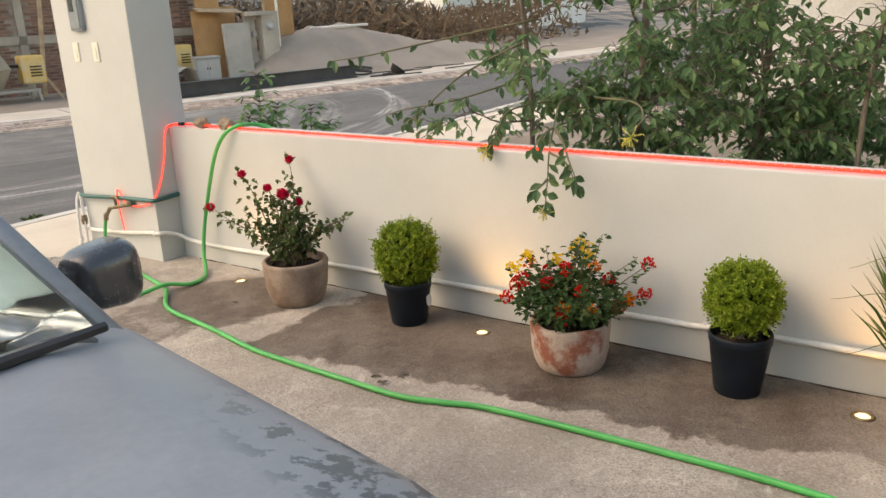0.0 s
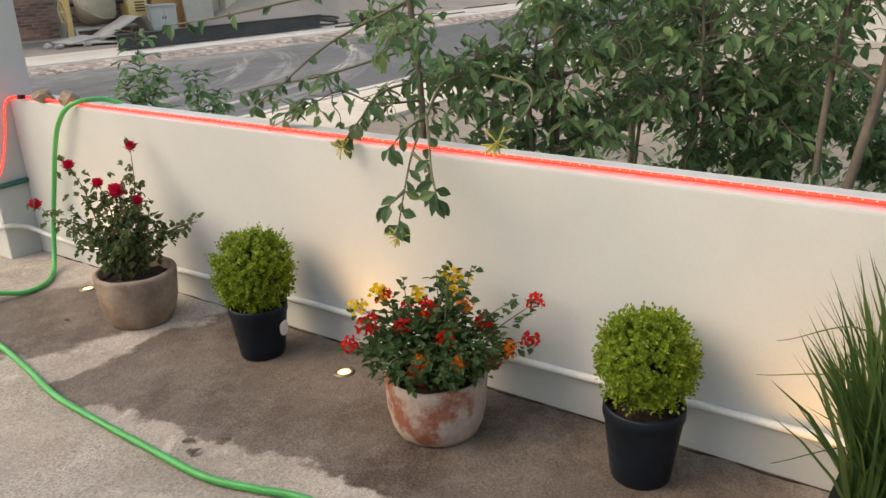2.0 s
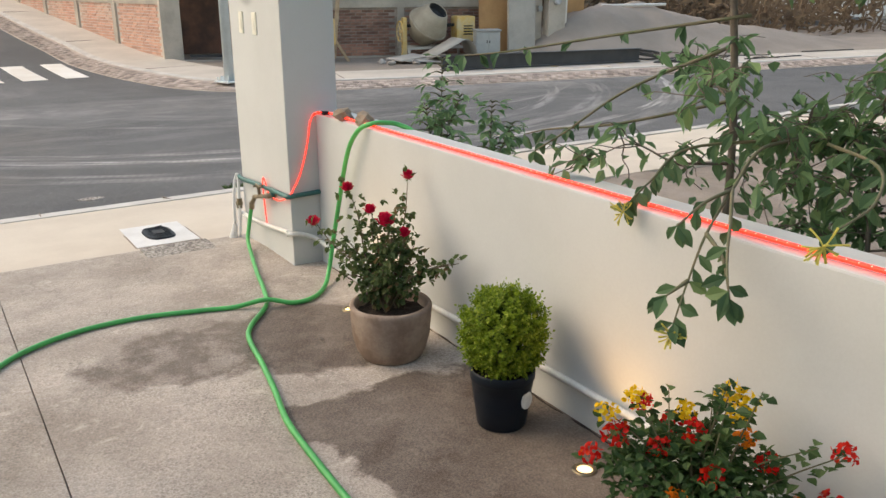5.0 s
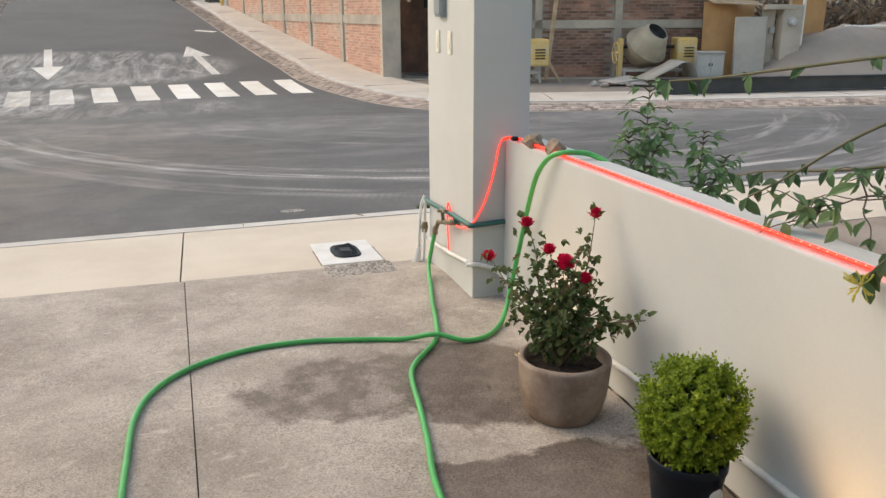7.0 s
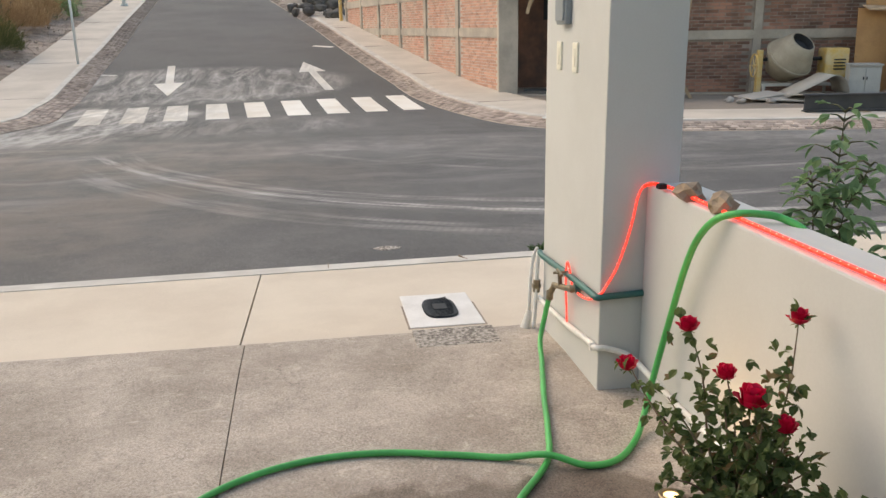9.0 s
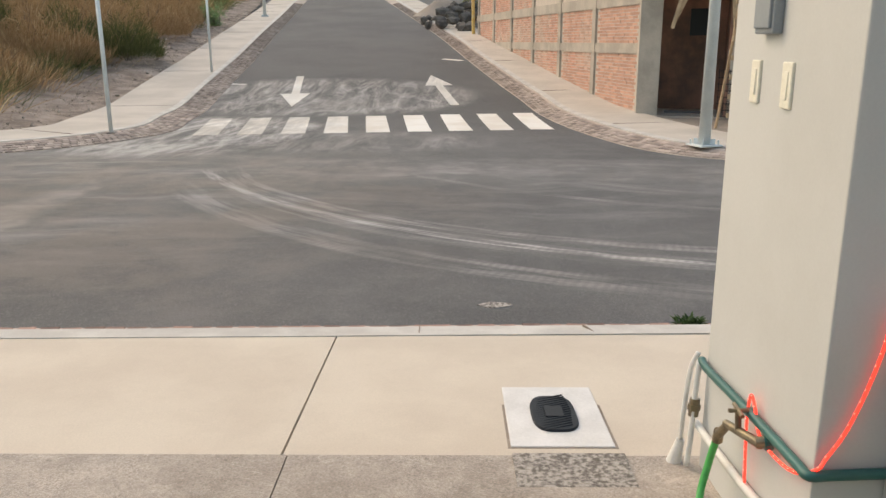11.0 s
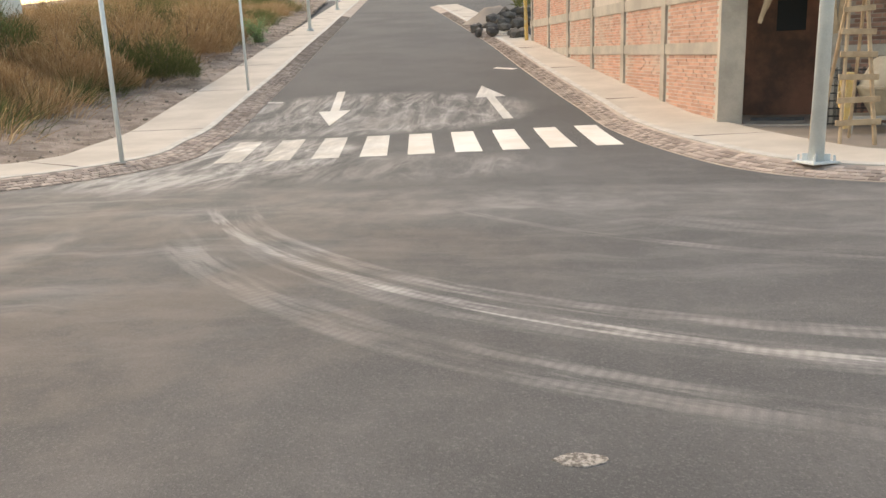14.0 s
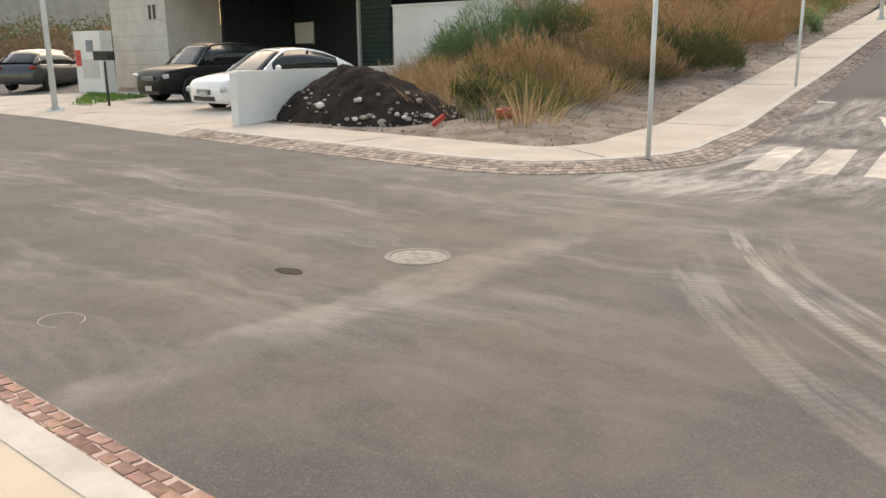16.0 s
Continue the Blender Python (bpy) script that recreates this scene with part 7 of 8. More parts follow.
# heap of sand and the bits lying on it
def heap(x, y):
    d = 1.15 * math.exp(-(((x - 17.0) / 2.6) ** 2 + ((y - 16.6) / 1.9) ** 2)) + 0.5 * math.exp(-(((x - 14.9) / 1.4) ** 2 + ((y - 15.7) / 1.0) ** 2)) + 0.5 * math.exp(-(((x - 21) / 3) ** 2 + ((y - 15.5) / 1.6) ** 2))
    return -0.2 + d * (1 + 0.12 * noise.noise((x * 1.7, y * 1.7, 0)) + 0.05 * noise.noise((x * 6, y * 6, 0)))


tagged(sheet("sand_heap", linspace(12.5, 26, 70), linspace(12.2, 21, 50), heap, SAND), "broad heap of pinkish grey building sand", "sand heap")
coil = [Vector((14.75 + (0.42 + 0.02 * k) * math.cos(a + k), 13.55 + (0.34 + 0.015 * k) * math.sin(a + k), 0.02 + 0.035 * k + 0.07 * math.sin(a))) for k in range(3) for a in linspace(0, 6.0, 18)]
tagged(tubes("pipe_coil", [coil], 0.022, WIRE), "loose coil of black plastic pipe on the sand", "pipe coil")
tagged(part("rubber_bucket", lathe([(0, 0), (0.14, 0), (0.19, 0.16), (0.175, 0.16), (0.13, 0.02), (0, 0.02)], 20), TYRE), "squashed black rubber bucket on the sand", "bucket").matrix_world = pose(15.25, 12.72, -0.06, 24, 30, 0)
tagged(part("white_pipe", rod(bmesh.new(), (16.0, 16.2, 0.98), (17.7, 15.7, 1.0), 0.035, 0.035, 10), PVC), "white plastic pipe lying on the sand heap", "pipe")
for i in range(7):
    x, y = rnd(14.5, 21), rnd(12.4, 13.4)
    a = rnd(-25, 10)
    tagged(part("rebar", one_box((x, y - 0.1 * (x - 14), -0.05), (rnd(1.0, 2.2), 0.025, 0.025), (0, 0, a)), WIRE), "rusty reinforcing bar on the ground", "rebar", "rebars on the plot")

# timber stepladder and street lamp at the corner
lad = thing("stepladder", (6.95, 15.65, -0.10), "rough home-made timber stepladder", "stepladder", "", -4)
for s in (-1, 1):
    part("rail", rod(bmesh.new(), (s * 0.22, 0, 0), (s * 0.10, 0.42, 2.05), 0.028, 0.026, 6), TIMBER, lad)
    part("back_leg", rod(bmesh.new(), (s * 0.20, 0.95, 0), (s * 0.10, 0.45, 2.0), 0.024, 0.024, 6), TIMBER, lad)
for k in range(7):
    z = 0.30 + 0.29 * k
    f = z / 2.05
    part("tread", one_box((0.0, 0.42 * f - 0.03, z), (2 * (0.22 - 0.12 * f) + 0.16, 0.035, 0.075), (rnd(-4, 4), rnd(-3, 3), 0), 0.004), TIMBER, lad)
part("prop", rod(bmesh.new(), (-0.45, 0.5, 0), (-0.30, 0.9, 1.5), 0.022, 0.02, 6), TIMBER, lad)


def street_lamp(place, label):
    th = thing("street_lamp", place, label, "street lamp", "street lamps")
    part("base_plate", one_box((0, 0, 0.012), (0.36, 0.36, 0.024), (0, 0, 20), 0.005), GALV, th)
    part("pole", rod(bmesh.new(), (0, 0, 0.02), (0, 0, 6.5), 0.085, 0.05, 20), GALV, th, "", True)
    for a in range(4):
        c, s = math.cos(radians(65 + 90 * a)) * 0.19, math.sin(radians(65 + 90 * a)) * 0.19
        part("bolt", rod(bmesh.new(), (c, s, 0.0), (c, s, 0.09), 0.014, 0.014, 8), GALV, th)
        part("gusset", one_box((c * 0.6, s * 0.6, 0.06), (0.07, 0.012, 0.09), (0, 0, 65 + 90 * a)), GALV, th)
    part("arm", rod(bmesh.new(), (0, 0, 6.4), (0, -0.9, 6.6), 0.035, 0.03, 10), GALV, th)
    part("lamp_head", one_box((0, -1.15, 6.6), (0.22, 0.55, 0.09), (4, 0, 0), 0.03), GREY_BOX, th)


street_lamp((5.88, 14.15, -0.09), "tall galvanised street lamp on the pavement corner")
street_lamp((-20.9, 15.6, -0.08), "tall galvanised street lamp by the grass verge")
street_lamp((-7.15, 44.8, rise(44.8) + 0.11), "tall galvanised street lamp up the side street")
street_lamp((-9.2, 62.0, rise(62.0) + 0.11), "tall galvanised street lamp up the side street")
for x, y, r in ((-3.30, 16.02, 0.034), (-4.47, 25.9, 0.034)):
    sg = thing("sign_post", (x, y, rise(y) + 0.10), "thin bare galvanised steel post in the pavement", "post", "thin steel posts")
    part("pole", rod(bmesh.new(), (0, 0, 0), (0, 0, 2.9), r, r, 12), GALV, sg, "", True)
    part("foot", lathe([(r, 0), (r + 0.03, 0), (r + 0.02, 0.012), (r, 0.02), (r, 0)], 14), CONCRETE_PALE, sg)

# boards at the shell's doorway
for x, z, a in ((6.62, 2.05, 14), (6.72, 2.1, 24), (7.65, 1.85, -6), (7.78, 1.9, 4)):
    tagged(part("hanging_board", one_box((x, 18.62, z), (0.07, 0.03, 1.0), (0, a, -16), 0.003), TIMBER), "rough timber board hung at the doorway head", "board", "boards at the doorway")
# stacked mesh panels right of the doorway
for k in range(3):
    ms = thing("mesh_panel", (7.75 + 0.05 * k, 18.2 - 0.1 * k, -0.08), "dark welded wire mesh leaning on the wall", "mesh panel", "mesh panels", -14)
    for i in range(9):
        part("wire", rod(bmesh.new(), (-0.4 + 0.1 * i, 0, 0), (-0.4 + 0.1 * i, 0.18, 0.9), 0.005, 0.005, 4), WIRE, ms)
    for i in range(8):
        part("wire", rod(bmesh.new(), (-0.42, 0.025 * i, 0.12 * i + 0.02), (0.42, 0.025 * i, 0.12 * i + 0.02), 0.005, 0.005, 4), WIRE, ms)

# black rock heap, sand and yellow post further up the side street
verts, faces = [], []
for i in range(70):
    a, k = rnd(0, 6.28), math.sqrt(rnd(0, 1))
    x, y = 3.2 + 2.3 * k * math.cos(a), 40.5 + 3.6 * k * math.sin(a)
    h = 1.0 * (1 - k) ** 0.7
    rk = lump((x, y, rise(y) + 0.12 + h * rnd(0.4, 1)), (rnd(0.16, 0.4), rnd(0.16, 0.4), rnd(0.14, 0.3)), 0.5, i, 1)
    b = len(verts)
    rk.verts.index_update()
    verts += [v.co.copy() for v in rk.verts]
    faces += [tuple(v.index + b for v in f.verts) for f in rk.faces]
    rk.free()
tagged(raw("rock_heap", verts, faces, ROCK), "heap of broken black rock beside the pavement", "rock heap", kind="stuff")
tagged(part("yellow_post", rod(bmesh.new(), (3.15, 36.0, rise(36) + 0.1), (3.1, 36.0, rise(36) + 2.6), 0.07, 0.06, 10), YELLOW), "weathered yellow timber post by the rock heap", "post")
tagged(sheet("gravel_heap", linspace(-0.6, 5, 24), linspace(43.5, 49, 24), lambda x, y: rise(y) - 0.2 + 1.0 * math.exp(-(((x - 1.8) / 1.3) ** 2 + ((y - 46) / 1.4) ** 2)) * (1 + 0.2 * noise.noise((x * 2, y * 2, 0))), SAND), "small heap of tan gravel up the street", "gravel heap")


# ---- open lot on the far corner ----
left_np = np.array([(p.x, p.y) for p in left_line])


def from_street(x, y):
    return float(np.sqrt(((left_np - (x, y)) ** 2).sum(1).min()))


EDGE_X, EDGE_Y = [p[0] for p in LEFT_EDGE[:8]], [p[1] for p in LEFT_EDGE[:8]]


def lot_z(x, y):
    d = from_street(x, y)
    if d < 0.7 or y < float(np.interp(x, EDGE_X, EDGE_Y)) + 0.5:
        return rise(y) - 0.35
    if d < 1.95:
        return rise(y) + 0.07
    k = min(1.0, max(0.0, (x + 14.2) / 1.2)) if y < 29 else 1.0
    k = max(k, 0.0)
    up = min(d - 1.95, 12.0) * 0.12 * k
    return rise(y) + 0.09 + up + k * (0.10 * noise.noise((x * 0.7, y * 0.7, 5)) + 0.05 * noise.noise((x * 2.3, y * 2.3, 2))) * min(1, (d - 1.95) * 2)


xs = linspace(-30, -4.3, 104)
ys = linspace(15.0, 75, 150)
inside = lambda x, y: x < -4.4 - 0.15 * max(0, y - 20) + 0.2
lv, lf, index = [], [], {}
for j, y in enumerate(ys):
    for i, x in enumerate(xs):
        if inside(x, y):
            index[i, j] = len(lv)
            lv.append((x, y, lot_z(x, y)))
for (i, j), a in index.items():
    q = [(i, j), (i + 1, j), (i + 1, j + 1), (i, j + 1)]
    if all(k in index for k in q):
        lf.append(tuple(index[k] for k in q))
tagged(raw("lot_ground", lv, lf, DIRT, smooth=True), "stony dry earth of the open corner lot", kind="structure")


def grass_patch(name, centres, material, label, count, h0, h1, lean, width):
    verts, faces = [], []
    for cx, cy, s in centres:
        for _ in range(int(count * s)):
            a, k = rnd(0, 6.28), abs(random.gauss(0, 0.38)) * s
            x, y = cx + k * math.cos(a), cy + k * math.sin(a)
            base = Vector((x, y, lot_z(x, y) - 0.02))
            h = rnd(h0, h1) * s * (1 - 0.25 * min(1, k))
            l = Vector((math.cos(a), math.sin(a), 0)) * (k * 0.5 + rnd(0, lean))
            blade(verts, faces, base, base + Vector((0, 0, h)) + l, l * 0.5, width * rnd(0.7, 1.4))
    return tagged(raw(name, verts, faces, material), label, "grass", kind="stuff")


dry, green = [], []
for _ in range(3400):
    x, y = rnd(-21.0, -6.0), rnd(17.5, 62)
    d = from_street(x, y)
    if d < 3.8 + 1.0 * noise.noise((x * 0.5, y * 0.5, 9)) or (x < -9.5 and y < 20.2) or x < -16 - 0.16 * (y - 20) or d > 13.5 or noise.noise((x * 0.9, y * 0.9, 7)) < -0.28:
        continue
    n = noise.noise((x * 0.33, y * 0.33, 4))
    (green if n > 0.16 else dry).append((x, y, rnd(0.75, 1.25)))
dry += [(-9.3, 19.9, 1.1), (-8.6, 20.6, 1.1), (-9.9, 20.8, 1.2), (-8.0, 21.6, 1.0), (-10.6, 21.4, 1.2), (-8.9, 22.0, 1.2)]
grass_patch("dry_grass", dry, DRY_GRASS, "tall dry straw-coloured grass on the lot", 70, 0.25, 0.85, 0.42, 0.010)
grass_patch("green_growth", green, FEATHERY, "feathery olive-green weeds on the lot", 80, 0.25, 0.8, 0.42, 0.011)


def bush(place, r, h, material, label, n=2600):
    x, y = place
    th = thing("bush", (x, y, lot_z(x, y)), label, "bush", "bushes on the lot")
    lines = []
    for k in range(14):
        a = rnd(0, 6.28)
        e = Vector((math.cos(a) * r * rnd(0.3, 0.9), math.sin(a) * r * rnd(0.3, 0.9), h * rnd(0.4, 0.95)))
        lines.append(branch_line((0, 0, -0.02), e, 0.05, 0.1, 4))
    verts, faces = [], []
    for ln in lines:
        v, f = tube_data(ln, lambda t: 0.018 * (1 - 0.7 * t), 5, len(verts))
        verts += v
        faces += f
    tagged(raw("branchwork", verts, faces, BARK, th), kind="stuff")
    verts, faces = [], []
    for _ in range(n):
        p = random.choice(lines)[random.randrange(1, 13)] + anyway() * rnd(0.02, 0.32) * r
        p.z = max(0.03, p.z)
        leaf(verts, faces, p, anyway() + Vector((0, 0, 0.6)), anyway(), rnd(0.05, 0.13), rnd(0.012, 0.03), 0.2)
    tagged(raw("foliage", verts, faces, material, th), kind="stuff")


bush((-8.8, 18.9), 0.6, 0.75, FEATHERY, "low olive-green bush at the lot's edge")
bush((-8.0, 39.0), 0.9, 1.1, LEAF_SMALL, "fresh green broad-leaved bush by the pavement", 1800)


def brush(place, r, h, material, label, n, name="brush_clump"):
    """A dense clump of fine upright twigs and slivers, ragged at the top."""
    x, y = place
    th = thing(name, (x, y, lot_z(x, y)), label, "bush", "brush on the lot", rnd(0, 360))
    lines = [branch_line((rnd(-0.1, 0.1), rnd(-0.1, 0.1), -0.03), (r * rnd(-0.8, 0.8), r * rnd(-0.8, 0.8), h * rnd(0.6, 1.1)), 0.03, 0.1, 3) for _ in range(16)]
    verts, faces = [], []
    for ln in lines:
        v, f = tube_data(ln, lambda t: 0.010 * (1 - 0.8 * t), 4, len(verts))
        verts += v
        faces += f
    tagged(raw("branchwork", verts, faces, BARK, th), kind="stuff")
    verts, faces = [], []
    for _ in range(n):
        a, k = rnd(0, 6.283), math.sqrt(rnd(0, 1))
        out = Vector((math.cos(a), math.sin(a), 0))
        top = h * (1 - 0.75 * k * k) * (0.8 + 0.75 * noise.noise((out.x * k * 3.1 + x, out.y * k * 3.1 + y, 2)))
        tall = rnd(0, 1) < 0.08
        z = top * rnd(0.02, 1.0) ** 0.8
        p = out * (k * r) + Vector((0, 0, z))
        w = out * rnd(0.0, 0.8) + Vector((rnd(-0.4, 0.4), rnd(-0.4, 0.4), rnd(0.3, 1.3)))
        leaf(verts, faces, p, w, anyway(), rnd(0.30, 0.52) if tall else rnd(0.08, 0.24), rnd(0.006, 0.013), 0.25)
    tagged(raw("foliage", verts, faces, material, th), kind="stuff")


STRAW, OLIVE, DARK = "dense dry straw-brown brush on the lot", "soft olive-green brush amid the dry grass", "dark green brush by the white garden wall"
for x, y, r, h, kind_of in ((-9.3, 21.9, 1.1, 1.25, 0), (-8.3, 21.6, 0.8, 0.95, 0), (-10.4, 22.3, 1.0, 1.2, 0), (-8.7, 24.5, 1.2, 1.5, 0), (-8.0, 25.4, 0.8, 1.0, 0), (-9.0, 29.6, 1.4, 1.6, 0), (-8.8, 33.0, 1.5, 1.6, 0),
                            (-10.2, 27.2, 1.4, 1.7, 0), (-9.6, 37.0, 1.6, 1.5, 0), (-11.8, 30.0, 1.7, 1.8, 0), (-11.5, 34.0, 1.7, 1.7, 0), (-10.8, 41.5, 1.8, 1.5, 0), (-12.9, 27.0, 1.6, 1.9, 0), (-9.9, 24.3, 1.1, 1.3, 0),
                            (-7.4, 27.3, 1.05, 1.3, 1), (-8.7, 26.6, 1.0, 1.5, 1), (-10.6, 25.2, 1.2, 2.0, 1), (-9.8, 20.7, 0.6, 0.6, 1), (-12.0, 38.0, 1.5, 1.6, 1),
                            (-12.0, 23.7, 1.5, 1.9, 2), (-13.6, 24.3, 1.1, 1.3, 2), (-11.6, 25.4, 1.4, 2.3, 2)):
    brush((x, y), r, h, (DRY_GRASS, FEATHERY, LEAF_TREE)[kind_of], (STRAW, OLIVE, DARK)[kind_of], int(5200 * r * h ** 0.5))

# joints across the far pavements
for nm, line in (("left", left_line), ("right", right_line)):
    inner, outer = offset_line(line, 0.52), offset_line(line, 1.97 if nm == "left" else 1.73)
    for i in range(6, len(line) - 6, 22):
        a, b = inner[i], outer[i]
        if a.y > 60 or abs(a.x) > 34:
            continue
        strip_bm = one_box(((a.x + b.x) / 2, (a.y + b.y) / 2, rise((a.y + b.y) / 2) + 0.1145), ((b - a).length, 0.018, 0.012), (0, 0, math.degrees(math.atan2(b.y - a.y, b.x - a.x))))
        tagged(part("pavement_joint", strip_bm, SHADE_DIRT_JOINT), "dirt-filled joint across the pavement", kind="structure")

verts, faces = [], []
for i in range(8000):
    x, y = rnd(-14, -4.5), rnd(15.6, 48)
    d = from_street(x, y)
    if 2.05 < d < 5.5:
        b = len(verts)
        s = rnd(0.008, 0.030) * (2.4 if rnd(0, 1) < 0.06 else 1)
        c = Vector((x, y, lot_z(x, y) + s * 0.3))
        verts += [c + Vector(k) * s * rnd(0.7, 1.3) for k in ((1, 0, 0), (-1, 0, 0), (0, 1, 0), (0, -1, 0), (0, 0, 0.8), (0, 0, -0.8))]
        faces += [(b, b + 2, b + 4), (b + 2, b + 1, b + 4), (b + 1, b + 3, b + 4), (b + 3, b, b + 4), (b + 2, b, b + 5), (b + 1, b + 2, b + 5), (b + 3, b + 1, b + 5), (b, b + 3, b + 5)]
tagged(raw("lot_stones", verts, faces, LOT_STONE), "scattered small stones on the dry earth", "stones", kind="stuff")

# heap of dark earth with rubble, red scraps
def pile(x, y):
    r = math.hypot((x + 11.3) / 2.95, (y - 17.95) / 1.35)
    d = max(0.0, 1.04 * (1 - r ** 1.35)) if r < 1 else 0.0
    return lot_z(x, y) - 0.03 + d * (1 + 0.15 * noise.noise((x * 1.6, y * 1.6, 8))) + (0.06 * noise.noise((x * 4, y * 4, 1)) + 0.045 * noise.noise((x * 11, y * 11, 6))) * (d > 0)


tagged(sheet("earth_heap", linspace(-14.4, -8.2, 124), linspace(16.5, 19.4, 70), pile, PILE), "tall heap of dark brown earth with rubble", "earth heap")
for i in range(70):
    a = rnd(-2.6, 0.3) if i % 3 else rnd(-1.3, -0.5)
    k = rnd(0.66, 1.10) if i % 3 else rnd(0.9, 1.1)
    x, y = -11.1 + 2.5 * k * math.cos(a), 18.1 + 1.35 * k * math.sin(a)
    y = max(y, 16.65)
    s = rnd(0.02, 0.07) if i % 8 else rnd(0.08, 0.13)
    tagged(part("rubble_stone", lump((x, y, max(pile(x, y), lot_z(x, y)) + s * 0.25), (s, s * rnd(0.7, 1.2), s * 0.6), 0.5, i + 40, 1), SLAB_WHITE if i % 5 == 0 else STONE), "pale broken stone on the earth heap", "stone", "rubble on the earth heap")
can = thing("red_can", (-7.45, 18.25, lot_z(-7.45, 18.25)), "crumpled faded red plastic can on the ground", "can", "red scraps", 30)
part("shell", rod(bmesh.new(), (-0.18, 0, 0.10), (0.16, 0.05, 0.11), 0.10, 0.12, 12), RED_PLASTIC, can)
part("neck", rod(bmesh.new(), (0.16, 0.05, 0.11), (0.26, 0.06, 0.13), 0.07, 0.05, 10), RED_PLASTIC, can)
rag = thing("red_scrap", (-8.25, 17.2, lot_z(-8.25, 17.2)), "torn faded red plastic strip on the ground", "scrap", "red scraps", 60)
part("strip", one_box((0, 0, 0.10), (0.30, 0.05, 0.10), (20, -35, 0), 0.01), RED_PLASTIC, rag)
tagged(part("white_stone", lump((-10.2, 20.4, lot_z(-10.2, 20.4) + 0.12), (0.17, 0.14, 0.15), 0.4, 77, 2), SLAB_WHITE), "white stone in the grass", "stone")

# ---- house across the street ----
def far_z(y):
    return -0.075 + 0.095 * min(1.0, max(0.0, (y - 16.2) / 1.0))


tagged(sheet("driveway_far", linspace(-28.8, -12.7, 14), linspace(15.95, 28.3, 60), lambda x, y: far_z(y), WALK_FAR), "pale concrete driveway of the house", kind="structure")
low = thing("boundary_wall", (-12.70, 15.78, -0.10), "low white-rendered wall beside the driveway", "wall", "", 10)
part("wall", one_box((0, 4.6, 0.56), (0.14, 9.2, 1.18), (0, 0, 0), 0.01), PLASTER_FAR, low)
part("end_post", one_box((0, -0.03, 0.55), (0.20, 0.08, 1.16), (0, 0, 0), 0.02), PLASTER_FAR, low)
hs = thing("house", (-22.0, 25.0, -0.08), "modern house with concrete pier and dark carport", "house")
part("pier", one_box((-6.25, -1.4, 2.2), (4.1, 2.4, 4.4), (0, 0, 0), 0.02), HOUSE_GREY, hs, "board-marked concrete pier")
for k in range(1, 8):
    part("board_joint", one_box((-6.25, -2.603, 0.55 * k), (4.08, 0.012, 0.02)), CONCRETE, hs)
# side, back and inner walls of the carport, all near-black
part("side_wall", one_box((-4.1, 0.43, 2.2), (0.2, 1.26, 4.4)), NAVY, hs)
part("side_wall", one_box((-4.1, 3.14, 2.2), (0.19, 4.08, 4.4)), NAVY, hs, "near-black rear part of the side wall")
part("back_wall", one_box((0.6, 5.2, 2.2), (9.4, 0.2, 4.4)), NAVY, hs, "near-black back wall of the carport")
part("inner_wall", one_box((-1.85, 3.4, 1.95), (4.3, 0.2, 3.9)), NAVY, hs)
# daylight through the window is put into this panel's pale colour
win = part("window", one_box((-3.35, 3.28, 2.3), (1.1, 0.06, 0.85)), PLASTER_FAR, hs, "pale panel standing in for a daylit window")
part("frame", one_box((-2.76, 3.26, 2.3), (0.08, 0.08, 0.9)), PLASTER_FAR, win)
part("ceiling_slab", one_box((-1.4, 1.4, 4.15), (12.2, 8.0, 0.5)), PLASTER_FAR, hs)
part("upper_storey", one_box((-0.5, 4.5, 6.0), (10.5, 6.0, 3.2)), PLASTER_FAR, hs)
part("post", one_box((3.45, 0.0, 2.0), (0.10, 0.10, 4.0)), GREY_BOX, hs)
gate = part("slat_gate", one_box((4.2, 0.10, 1.9), (1.35, 0.04, 3.8)), NAVY, hs, "dark green slatted gate")
for k in range(24):
    part("slat", one_box((4.2, 0.055, 0.15 + 0.155 * k), (1.30, 0.05, 0.10), (18, 0, 0)), SLAT_GREEN, gate)
gw = thing("garden_wall", (-17.0, 25.0, -0.05), "tall white-rendered garden wall of the house", "wall", "", 4)
part("wall", one_box((2.1, 0.15, 1.33), (4.2, 0.2, 3.1), (0, 0, 0), 0.01), PLASTER_FAR, gw)
part("coping", one_box((2.1, 0.15, 2.91), (4.26, 0.28, 0.06), (0, 0, 0), 0.008), PLASTER_FAR, gw)
nb = thing("house", (-22.5, 34.0, 0.4), "white flat-roofed house beyond the garden wall", "house")
part("wall", one_box((0, 0, 2.6), (11, 6, 6.5)), PLASTER_FAR, nb)
part("roof", one_box((0, 0, 5.95), (11.4, 6.4, 0.25)), PLASTER_FAR, nb)
for k in range(4):
    part("window", one_box((-4.0 + 2.4 * k, -3.02, 3.6), (1.1, 0.08, 0.9)), NAVY, nb)
# number on the pier, drawn as plain bars
for dx in (-0.16, 0.16):
    part("number_bar", one_box((-5.1 + dx, -2.62, 3.05), (0.13, 0.03, 0.52)), TRIM_BLACK, hs, "dark plain bar on the pier")

ep = thing("entrance_pier", (-29.0, 20.9, 0.0), "white entrance pier with meters and a niche", "pier", "", 12)
part("pier", one_box((0, 0, 1.15), (1.5, 0.55, 2.3), (0, 0, 0), 0.015), PLASTER_FAR, ep)
part("meter", one_box((0.15, -0.29, 1.75), (0.35, 0.06, 0.42), (0, 0, 0), 0.01), PANEL_GREY, ep)
